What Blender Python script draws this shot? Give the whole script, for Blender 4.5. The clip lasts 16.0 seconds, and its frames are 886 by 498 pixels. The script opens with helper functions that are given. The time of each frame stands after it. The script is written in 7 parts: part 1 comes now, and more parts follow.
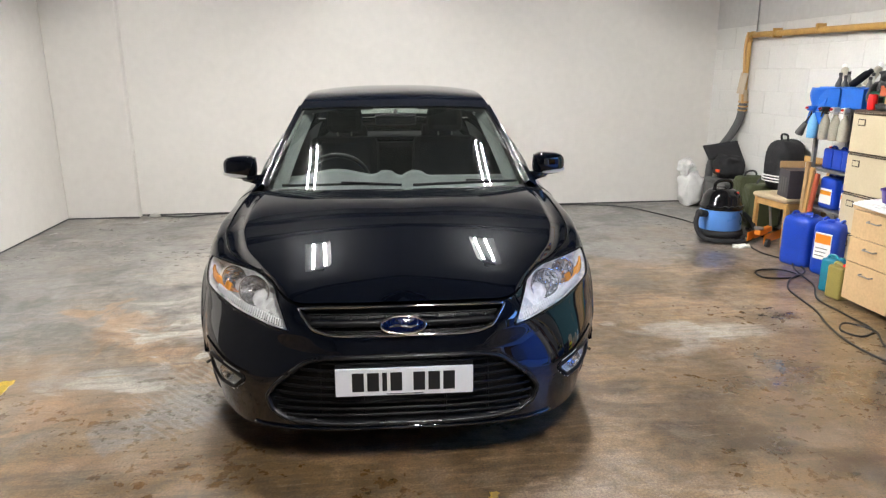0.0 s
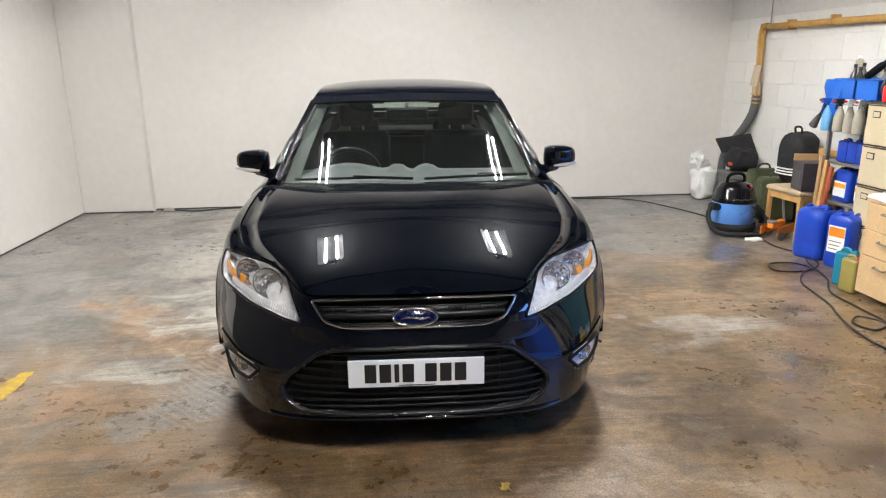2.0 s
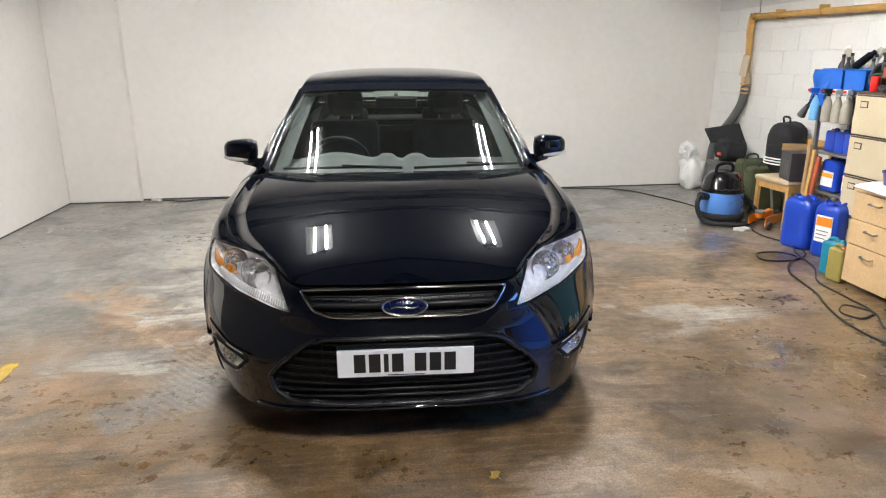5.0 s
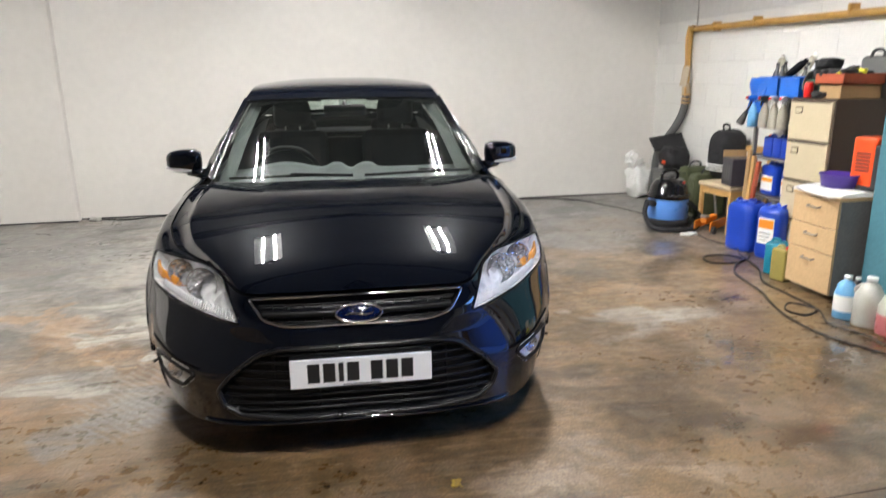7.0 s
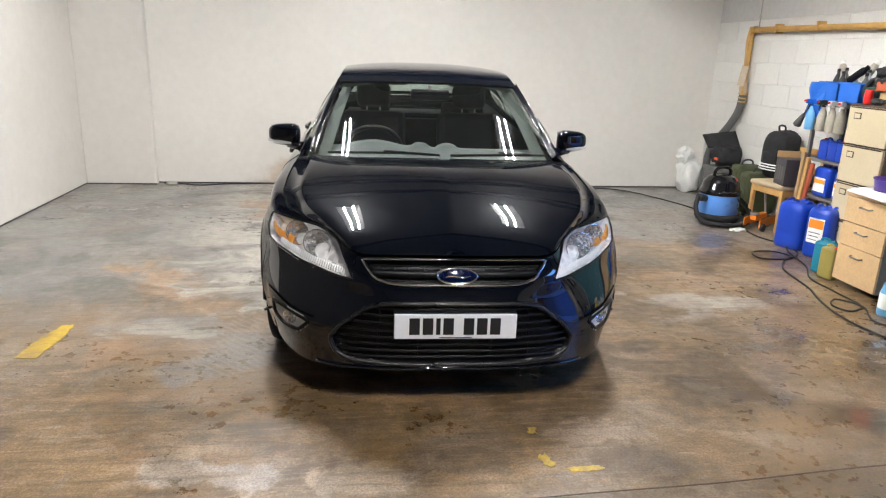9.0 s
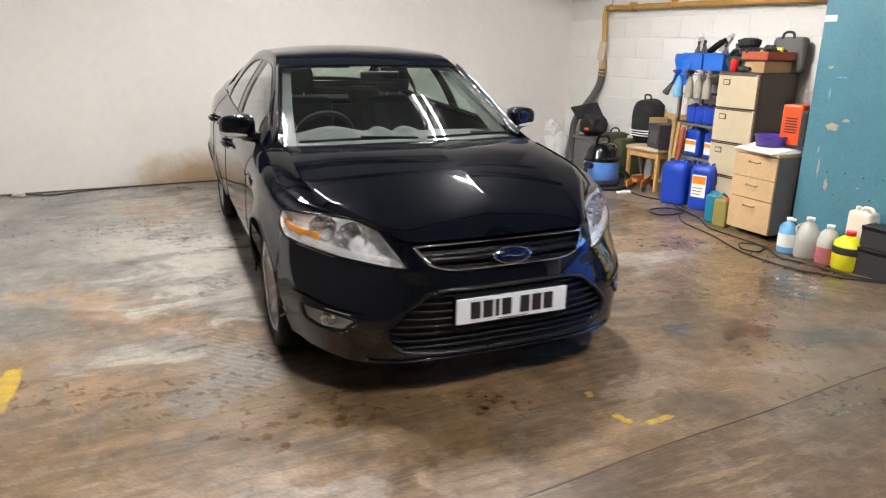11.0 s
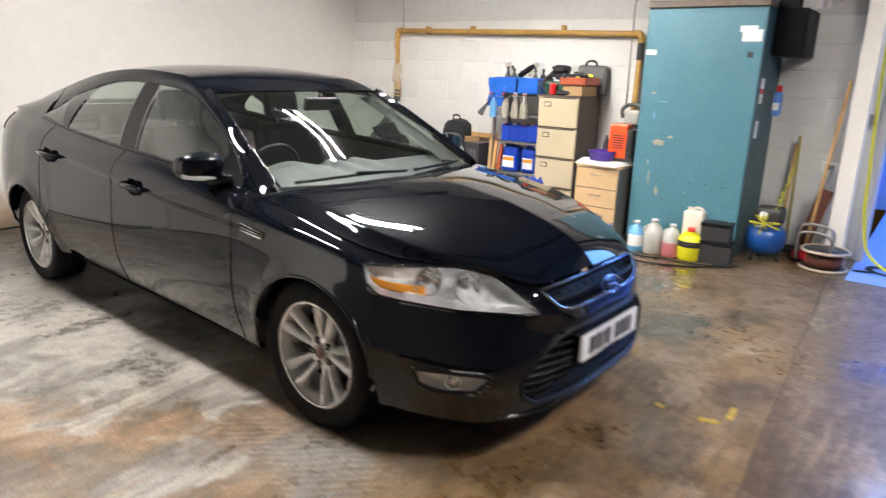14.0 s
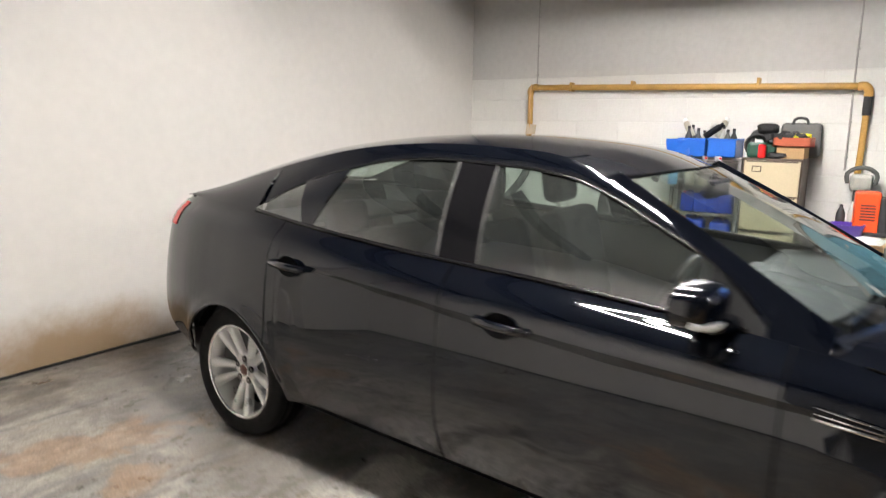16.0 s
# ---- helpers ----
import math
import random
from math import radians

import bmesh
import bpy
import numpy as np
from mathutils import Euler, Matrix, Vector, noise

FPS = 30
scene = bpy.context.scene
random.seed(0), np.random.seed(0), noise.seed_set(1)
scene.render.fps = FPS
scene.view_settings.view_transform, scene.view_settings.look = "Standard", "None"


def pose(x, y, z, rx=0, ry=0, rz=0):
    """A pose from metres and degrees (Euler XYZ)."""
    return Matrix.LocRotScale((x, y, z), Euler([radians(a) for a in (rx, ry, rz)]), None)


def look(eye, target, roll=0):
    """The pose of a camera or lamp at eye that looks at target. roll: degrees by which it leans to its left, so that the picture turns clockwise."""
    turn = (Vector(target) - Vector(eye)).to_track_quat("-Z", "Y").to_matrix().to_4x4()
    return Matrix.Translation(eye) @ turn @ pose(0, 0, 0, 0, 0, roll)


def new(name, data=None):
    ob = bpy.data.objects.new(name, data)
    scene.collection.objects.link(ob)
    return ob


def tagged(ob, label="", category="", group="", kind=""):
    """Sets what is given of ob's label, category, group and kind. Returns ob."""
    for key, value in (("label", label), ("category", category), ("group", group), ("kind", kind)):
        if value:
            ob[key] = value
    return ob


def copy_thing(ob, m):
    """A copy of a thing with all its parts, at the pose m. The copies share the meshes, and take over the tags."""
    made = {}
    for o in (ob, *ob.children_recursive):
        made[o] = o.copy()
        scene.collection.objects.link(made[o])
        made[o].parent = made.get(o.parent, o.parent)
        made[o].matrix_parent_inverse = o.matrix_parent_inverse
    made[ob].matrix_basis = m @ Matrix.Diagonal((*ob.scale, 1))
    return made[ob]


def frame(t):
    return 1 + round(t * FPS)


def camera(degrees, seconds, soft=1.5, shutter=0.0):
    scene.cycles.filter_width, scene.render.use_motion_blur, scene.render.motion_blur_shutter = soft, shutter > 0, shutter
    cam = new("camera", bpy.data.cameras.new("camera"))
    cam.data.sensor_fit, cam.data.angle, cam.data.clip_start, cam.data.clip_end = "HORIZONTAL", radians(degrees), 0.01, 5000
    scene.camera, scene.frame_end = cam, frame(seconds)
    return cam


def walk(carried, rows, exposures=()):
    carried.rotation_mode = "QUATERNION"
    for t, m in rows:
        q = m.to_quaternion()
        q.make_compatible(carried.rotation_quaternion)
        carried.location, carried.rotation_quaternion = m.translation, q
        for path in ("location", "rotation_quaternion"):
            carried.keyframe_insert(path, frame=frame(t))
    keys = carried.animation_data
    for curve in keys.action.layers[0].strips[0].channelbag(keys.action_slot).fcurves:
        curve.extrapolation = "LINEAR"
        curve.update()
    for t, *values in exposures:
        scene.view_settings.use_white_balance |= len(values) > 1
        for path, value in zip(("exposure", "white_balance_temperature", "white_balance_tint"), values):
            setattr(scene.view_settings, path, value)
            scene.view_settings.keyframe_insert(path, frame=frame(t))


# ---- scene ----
cam = camera(67.0, 16.0, soft=1.15, shutter=0.8)
PATH = [
    (0, (-0.132, -2.332, 1.544), (0.099, -0.412, 1.037), -0.2),
    (0.5, (-0.134, -2.342, 1.542), (0.076, -0.426, 1.009), -0.4),
    (1, (-0.138, -2.35, 1.542), (0.052, -0.435, 0.999), -0.4),
    (1.5, (-0.139, -2.352, 1.545), (0.062, -0.434, 1.018), -0.2),
    (2, (-0.135, -2.351, 1.544), (0.062, -0.431, 1.02), -0.5),
    (2.5, (-0.133, -2.349, 1.545), (0.071, -0.426, 1.036), -0.5),
    (3, (-0.13, -2.346, 1.541), (0.074, -0.429, 1.012), -0.6),
    (3.5, (-0.128, -2.343, 1.541), (0.076, -0.429, 1.0), -0.7),
    (4, (-0.124, -2.345, 1.544), (0.09, -0.434, 0.992), -0.5),
    (6.5, (-0.146, -2.323, 1.489), (0.117, -0.418, 0.94), -0.9),
    (7, (-0.138, -2.308, 1.471), (0.233, -0.408, 0.969), -0.7),
    (7.5, (-0.14, -2.315, 1.507), (0.123, -0.375, 1.101), 4.3),
    (8, (-0.281, -2.417, 1.517), (0.101, -0.514, 1.034), 0.5),
    (8.5, (-0.47, -2.539, 1.52), (-0.035, -0.672, 0.949), 4.1),
    (9, (-0.449, -2.603, 1.511), (-0.169, -0.7, 0.961), 2.1),
    (9.5, (-0.577, -2.609, 1.49), (-0.133, -0.752, 0.895), 3.6),
    (11.8, (-1.837, -2.148, 1.461), (-0.874, -0.469, 0.96), 1.8),
    (12, (-1.936, -2.179, 1.48), (-0.953, -0.495, 1.033), 2.9),
    (12.1, (-1.986, -2.186, 1.478), (-1.023, -0.5, 0.997), 2.3),
    (12.5, (-2.245, -2.124, 1.474), (-1.157, -0.527, 0.957), -1.0),
    (13, (-2.407, -1.85, 1.444), (-1.1, -0.396, 1.023), 3.0),
    (13.5, (-2.477, -1.438, 1.47), (-1.148, -0.026, 0.981), 0.6),
    (13.6, (-2.527, -1.339, 1.472), (-1.114, -0.002, 1.005), 1.7),
    (14, (-2.586, -1.023, 1.486), (-1.034, 0.128, 0.967), 2.0),
    (14.5, (-2.551, -0.5, 1.506), (-0.989, 0.661, 1.046), 1.3),
    (15, (-2.592, 0.033, 1.479), (-0.966, 1.129, 1.083), 2.6),
    (15.5, (-2.628, 0.634, 1.478), (-1.075, 1.835, 1.096), 0.1),
    (16, (-2.686, 1.248, 1.491), (-1.059, 2.354, 1.133), 0.9),
]
WHITE = [(0, 0.0, 6400, 11), (9.7, 0.0, 6400, 11), (11.9, -0.08, 6560, 13), (12.5, -0.08, 6560, 13), (13.1, 0.0, 6560, 13), (13.8, 0.06, 6560, 13), (14.3, 0.09, 6560, 13), (15.0, 0.07, 6560, 13), (16, 0.02, 6560, 13)]   # the clip turns a little warmer
walk(cam, [(t, look(eye, target, roll)) for t, eye, target, roll in PATH], WHITE)

# ---------------------------------------------------------------- world, lights, exposure
world = bpy.data.worlds.new("world")
scene.world = world
world.use_nodes = True
sky = world.node_tree.nodes.new("ShaderNodeTexSky")
sky.sky_type, sky.sun_disc = "NISHITA", False
sky.sun_elevation, sky.sun_rotation = radians(4), radians(200)
world.node_tree.links.new(sky.outputs[0], world.node_tree.nodes["Background"].inputs[0])
world.node_tree.nodes["Background"].inputs[1].default_value = 0.10

TUBE_POWER = 1040.0
LAMP_Z = 3.2
LAMPS = [(-1.0, 2.35), (1.32, 2.35), (0.15, -2.1)]   # centres of the twin-tube battens
ROOM = dict(left=-3.37, right=4.06, back=5.455, front=-6.2, top=3.35)
CAR_TURN = -2.5

# ---------------------------------------------------------------- helpers for meshes and materials


def link(tree, a, b):
    tree.links.new(a, b)


def node(tree, kind, **values):
    n = tree.nodes.new(kind)
    for key, v in values.items():
        if key in n.inputs:
            n.inputs[key].default_value = v
    return n


def mat(name, color, rough=0.5, metal=0.0, vary=0.12, scale=6.0, bump=0.0, bump_scale=60.0, dirt=0.0, dirt_from=0.52, dirt_color=(0.12, 0.09, 0.06),
        coat=0.0, spec=0.5, transmission=0.0, random_tone=0.0):
    """A surface with grain at two scales, uneven gloss, optional stains and fine relief."""
    m = bpy.data.materials.new(name)
    m.use_nodes = True
    t = m.node_tree
    b = t.nodes["Principled BSDF"]
    co = node(t, "ShaderNodeTexCoord")
    big = node(t, "ShaderNodeTexNoise", Scale=scale, Detail=5.0, Roughness=0.6)
    fine = node(t, "ShaderNodeTexNoise", Scale=scale * 14, Detail=3.0)
    link(t, co.outputs["Object"], big.inputs["Vector"])
    link(t, co.outputs["Object"], fine.inputs["Vector"])
    add = node(t, "ShaderNodeMath")
    add.operation = "ADD"
    link(t, big.outputs["Fac"], add.inputs[0])
    link(t, fine.outputs["Fac"], add.inputs[1])
    ramp = node(t, "ShaderNodeMapRange")
    ramp.inputs["From Min"].default_value, ramp.inputs["From Max"].default_value = 0.7, 1.3
    ramp.inputs["To Min"].default_value, ramp.inputs["To Max"].default_value = 1 - vary, 1 + vary
    link(t, add.outputs[0], ramp.inputs["Value"])
    tone = ramp.outputs[0]
    if random_tone:
        info = node(t, "ShaderNodeObjectInfo")
        r = node(t, "ShaderNodeMapRange")
        r.inputs["To Min"].default_value, r.inputs["To Max"].default_value = 1 - random_tone, 1 + random_tone
        link(t, info.outputs["Random"], r.inputs["Value"])
        mul = node(t, "ShaderNodeMath")
        mul.operation = "MULTIPLY"
        link(t, tone, mul.inputs[0])
        link(t, r.outputs[0], mul.inputs[1])
        tone = mul.outputs[0]
    hsv = node(t, "ShaderNodeHueSaturation", Color=(*color, 1))
    link(t, tone, hsv.inputs["Value"])
    out = hsv.outputs[0]
    if dirt:
        stain = node(t, "ShaderNodeTexNoise", Scale=scale * 0.7, Detail=8.0, Roughness=0.7, Distortion=0.8)
        link(t, co.outputs["Object"], stain.inputs["Vector"])
        cut = node(t, "ShaderNodeMapRange")
        cut.inputs["From Min"].default_value, cut.inputs["From Max"].default_value = dirt_from, dirt_from + 0.2
        cut.inputs["To Max"].default_value = dirt
        link(t, stain.outputs["Fac"], cut.inputs["Value"])
        mix = node(t, "ShaderNodeMix")
        mix.data_type = "RGBA"
        mix.inputs["B"].default_value = (*dirt_color, 1)
        mix.inputs[7].default_value = (*dirt_color, 1)
        link(t, cut.outputs[0], mix.inputs[0])
        link(t, out, mix.inputs[6])
        out = mix.outputs[2]
    link(t, out, b.inputs["Base Color"])
    rr = node(t, "ShaderNodeMapRange")
    rr.inputs["From Min"].default_value, rr.inputs["From Max"].default_value = 0.3, 0.7
    rr.inputs["To Min"].default_value, rr.inputs["To Max"].default_value = max(rough * 0.85, 0.01), min(rough * 1.15, 1)
    link(t, big.outputs["Fac"], rr.inputs["Value"])
    link(t, rr.outputs[0], b.inputs["Roughness"])
    b.inputs["Metallic"].default_value = metal
    b.inputs["Coat Weight"].default_value = coat
    b.inputs["Coat Roughness"].default_value = 0.016
    b.inputs["Specular IOR Level"].default_value = spec
    b.inputs["Transmission Weight"].default_value = transmission
    if bump:
        n2 = node(t, "ShaderNodeTexNoise", Scale=bump_scale, Detail=4.0)
        link(t, co.outputs["Object"], n2.inputs["Vector"])
        bp = node(t, "ShaderNodeBump", Strength=bump, Distance=0.004)
        link(t, n2.outputs["Fac"], bp.inputs["Height"])
        link(t, bp.outputs[0], b.inputs["Normal"])
    return m


def glass(name, tint, gloss=1.5, film_amount=0.0):
    """A thin pane: tinted see-through with a mirror-like Fresnel sheen and a cloudy pale diffuse film."""
    m = bpy.data.materials.new(name)
    m.use_nodes = True
    t = m.node_tree
    t.nodes.clear()
    out = node(t, "ShaderNodeOutputMaterial")
    clear = node(t, "ShaderNodeBsdfTransparent", Color=(*tint, 1))
    shine = node(t, "ShaderNodeBsdfGlossy", Color=(1, 1, 1, 1), Roughness=0.012)
    facing = node(t, "ShaderNodeLayerWeight", Blend=0.5)
    power = node(t, "ShaderNodeMath")
    power.operation = "POWER"
    link(t, facing.outputs["Facing"], power.inputs[0])
    power.inputs[1].default_value = 5.0
    # both faces of the pane mirror
    f0 = 2 * ((gloss - 1) / (gloss + 1)) ** 2
    amount = node(t, "ShaderNodeMapRange")
    amount.inputs["To Min"].default_value, amount.inputs["To Max"].default_value = f0, 1.0
    link(t, power.outputs[0], amount.inputs["Value"])
    mix = node(t, "ShaderNodeMixShader")
    link(t, amount.outputs[0], mix.inputs[0])
    link(t, clear.outputs[0], mix.inputs[1])
    link(t, shine.outputs[0], mix.inputs[2])
    if film_amount:
        co = node(t, "ShaderNodeTexCoord")
        cloud = node(t, "ShaderNodeTexNoise", Scale=2.5, Detail=5.0)
        link(t, co.outputs["Object"], cloud.inputs["Vector"])
        much = node(t, "ShaderNodeMapRange")
        much.inputs["From Min"].default_value, much.inputs["From Max"].default_value = 0.3, 0.7
        much.inputs["To Min"].default_value, much.inputs["To Max"].default_value = film_amount * 0.6, film_amount * 1.4
        link(t, cloud.outputs["Fac"], much.inputs["Value"])
        film = node(t, "ShaderNodeBsdfDiffuse", Color=(0.50, 0.56, 0.52, 1))
        dusty = node(t, "ShaderNodeMixShader")
        link(t, much.outputs[0], dusty.inputs[0])
        link(t, mix.outputs[0], dusty.inputs[1])
        link(t, film.outputs[0], dusty.inputs[2])
        mix = dusty
    link(t, mix.outputs[0], out.inputs[0])
    return m


def glow(name, color, strength):
    m = bpy.data.materials.new(name)
    m.use_nodes = True
    b = m.node_tree.nodes["Principled BSDF"]
    b.inputs["Base Color"].default_value = (0.8, 0.8, 0.8, 1)
    b.inputs["Emission Color"].default_value = (*color, 1)
    b.inputs["Emission Strength"].default_value = strength
    return m


def mesh(name, verts, faces, material, smooth=False, materials=None, index=None):
    me = bpy.data.meshes.new(name)
    me.from_pydata([tuple(v) for v in verts], [], [tuple(f) for f in faces])
    for m in materials or ([material] if material else []):
        me.materials.append(m)
    if index is not None:
        me.polygons.foreach_set("material_index", index)
    if smooth:
        me.polygons.foreach_set("use_smooth", [True] * len(me.polygons))
    me.update()
    return me


HEART = np.array([0.0, 2.4, 0.85])     # middle of the car, from which its skins face away


def facing_out(verts, faces):
    """The faces, turned so that the skin looks away from the car's middle."""
    v = np.array(verts, float)
    f = np.array([q[:3] for q in faces])
    n = np.cross(v[f[:, 1]] - v[f[:, 0]], v[f[:, 2]] - v[f[:, 0]])
    way = v[f].mean(1) - HEART
    return faces if (n * way).sum() > 0 else [tuple(q)[::-1] for q in faces]


def part_mesh(name, me, parent, label=""):
    ob = new(name, me)
    if parent:
        ob.parent = parent
    if label:
        ob["label"] = label
    return ob


def part(name, bm, material, parent, label="", smooth=False):
    """One mesh object under a thing or under a part."""
    me = bpy.data.meshes.new(name)
    bm.to_mesh(me)
    bm.free()
    if material:
        me.materials.append(material)
    if smooth:
        me.polygons.foreach_set("use_smooth", [True] * len(me.polygons))
    return part_mesh(name, me, parent, label)


def thing(name, label, category, m=None, group="", kind=""):
    ob = new(name)
    ob.empty_display_size = 0.1
    if m is not None:
        ob.matrix_basis = m
    return tagged(ob, label, category, group, kind)


def box_bm(x0, y0, z0, x1, y1, z1, bevel=0.0, bm=None, seg=2, m=None):
    """A box with rounded edges, added to bm."""
    own = bmesh.new()
    bmesh.ops.create_cube(own, size=1.0)
    for v in own.verts:
        v.co = Vector(((x0 + x1) / 2 + v.co.x * (x1 - x0), (y0 + y1) / 2 + v.co.y * (y1 - y0), (z0 + z1) / 2 + v.co.z * (z1 - z0)))
    if bevel:
        bmesh.ops.bevel(own, geom=list(own.edges), offset=bevel, segments=seg, affect="EDGES", profile=0.5)
    if m is not None:
        bmesh.ops.transform(own, matrix=m, verts=own.verts)
    if bm is None:
        return own
    return merge(bm, own)


def merge(bm, other):
    table = {v: bm.verts.new(v.co) for v in other.verts}
    for f in other.faces:
        try:
            g = bm.faces.new([table[v] for v in f.verts])
            g.smooth = f.smooth
        except ValueError:
            pass
    other.free()
    return bm


def cyl_bm(a, b, r, r2=None, seg=14, bm=None, bevel=0.0, smooth=True):
    """A round bar from a to b, added to bm."""
    own = bmesh.new()
    a, b = Vector(a), Vector(b)
    bmesh.ops.create_cone(own, cap_ends=True, segments=seg, radius1=r, radius2=r if r2 is None else r2, depth=(b - a).length)
    if bevel:
        bmesh.ops.bevel(own, geom=[e for e in own.edges if abs(e.verts[0].co.z - e.verts[1].co.z) < 1e-6], offset=bevel, segments=2, affect="EDGES")
    turn = Vector((0, 0, 1)).rotation_difference((b - a).normalized()).to_matrix().to_4x4()
    bmesh.ops.transform(own, matrix=Matrix.Translation((a + b) / 2) @ turn, verts=own.verts)
    for f in own.faces:
        f.smooth = smooth and len(f.verts) == 4
    return own if bm is None else merge(bm, own)


def lathe_bm(profile, seg=24, m=None, bm=None):
    """Turns (radius, height) pairs round z."""
    own = bmesh.new()
    rings = []
    for r, z in profile:
        if r < 1e-5:
            rings.append([own.verts.new((0, 0, z))])
        else:
            rings.append([own.verts.new((r * math.cos(2 * math.pi * i / seg), r * math.sin(2 * math.pi * i / seg), z)) for i in range(seg)])
    for p, q in zip(rings, rings[1:]):
        for i in range(seg):
            j = (i + 1) % seg
            if len(p) == 1 and len(q) == 1:
                continue
            if len(p) == 1:
                f = own.faces.new((p[0], q[j], q[i]))
            elif len(q) == 1:
                f = own.faces.new((p[i], p[j], q[0]))
            else:
                f = own.faces.new((p[i], p[j], q[j], q[i]))
            f.smooth = True
    bmesh.ops.recalc_face_normals(own, faces=own.faces)
    if m is not None:
        bmesh.ops.transform(own, matrix=m, verts=own.verts)
    return own if bm is None else merge(bm, own)


def spline(points, n):
    """A smooth line of n places through the points (Catmull-Rom, even by chord)."""
    p = np.array(points, float)
    d = np.r_[0, np.cumsum(np.linalg.norm(np.diff(p, axis=0), axis=1))]
    return spline_at(p, d, np.linspace(0, d[-1], n))


def spline_at(p, d, s):
    """Smooth values at s of the rows p that stand at d."""
    p, d, s = np.asarray(p, float), np.asarray(d, float), np.asarray(s, float)
    one = p.ndim == 1
    if one:
        p = p[:, None]
    h = np.diff(d)
    slope = np.diff(p, axis=0) / h[:, None]
    m = np.zeros_like(p)
    m[1:-1] = (slope[:-1] * h[1:, None] + slope[1:] * h[:-1, None]) / (h[:-1] + h[1:])[:, None]
    m[0], m[-1] = slope[0], slope[-1]
    i = np.clip(np.searchsorted(d, s, side="right") - 1, 0, len(h) - 1)
    t = ((s - d[i]) / h[i])[:, None]
    hh = h[i][:, None]
    r = ((2 * t**3 - 3 * t**2 + 1) * p[i] + (t**3 - 2 * t**2 + t) * hh * m[i] + (-2 * t**3 + 3 * t**2) * p[i + 1] + (t**3 - t**2) * hh * m[i + 1])
    return r[:, 0] if one else r


def tube_bm(points, r, seg=8, n=0, bm=None, closed=False):
    """A round cord along a smooth line."""
    own = bm or bmesh.new()
    path = spline(points, n) if n else np.array(points, float)
    if hasattr(r, "__len__"):
        r = np.interp(np.linspace(0, 1, len(path)), np.linspace(0, 1, len(r)), r)
    rings = []
    up = Vector((0.123, 0.21, 0.97)).normalized()
    k = len(path)
    for i in range(k):
        a, b = (path[i - 1], path[(i + 1) % k]) if closed else (path[max(i - 1, 0)], path[min(i + 1, k - 1)])
        way = Vector(b - a).normalized()
        side = way.cross(up)
        if side.length < 1e-3:
            side = way.cross(Vector((1, 0, 0)))
        side.normalize()
        top = side.cross(way)
        rad = float(r[i]) if hasattr(r, "__len__") else r
        rings.append([own.verts.new(Vector(path[i]) + rad * (math.cos(a2) * side + math.sin(a2) * top)) for a2 in (2 * math.pi * j / seg for j in range(seg))])
    pairs = list(zip(rings, rings[1:])) + ([(rings[-1], rings[0])] if closed else [])
    for p, q in pairs:
        for j in range(seg):
            f = own.faces.new((p[j], p[(j + 1) % seg], q[(j + 1) % seg], q[j]))
            f.smooth = True
    if not closed:
        own.faces.new(rings[0][::-1])
        own.faces.new(rings[-1])
    return own


def sheet(name, grid, material, parent, label="", flip=False, thickness=0.0):
    """A smooth skin over a grid of places, optionally with thickness."""
    g = np.asarray(grid, float)
    a, b = g.shape[:2]
    faces = [(i * b + j, i * b + j + 1, (i + 1) * b + j + 1, (i + 1) * b + j) for i in range(a - 1) for j in range(b - 1)]
    if parent is not None and parent.name.split(".")[0] in ("car", "headlight"):
        faces = facing_out(g.reshape(-1, 3), faces)
    elif flip:
        faces = [f[::-1] for f in faces]
    ob = part_mesh(name, mesh(name, g.reshape(-1, 3), faces, material, True), parent, label)
    if thickness:
        s = ob.modifiers.new("thickness", "SOLIDIFY")
        s.thickness, s.offset = thickness, -1
    return ob


def mirror_grid(g):
    return np.asarray(g) * np.array([-1, 1, 1])


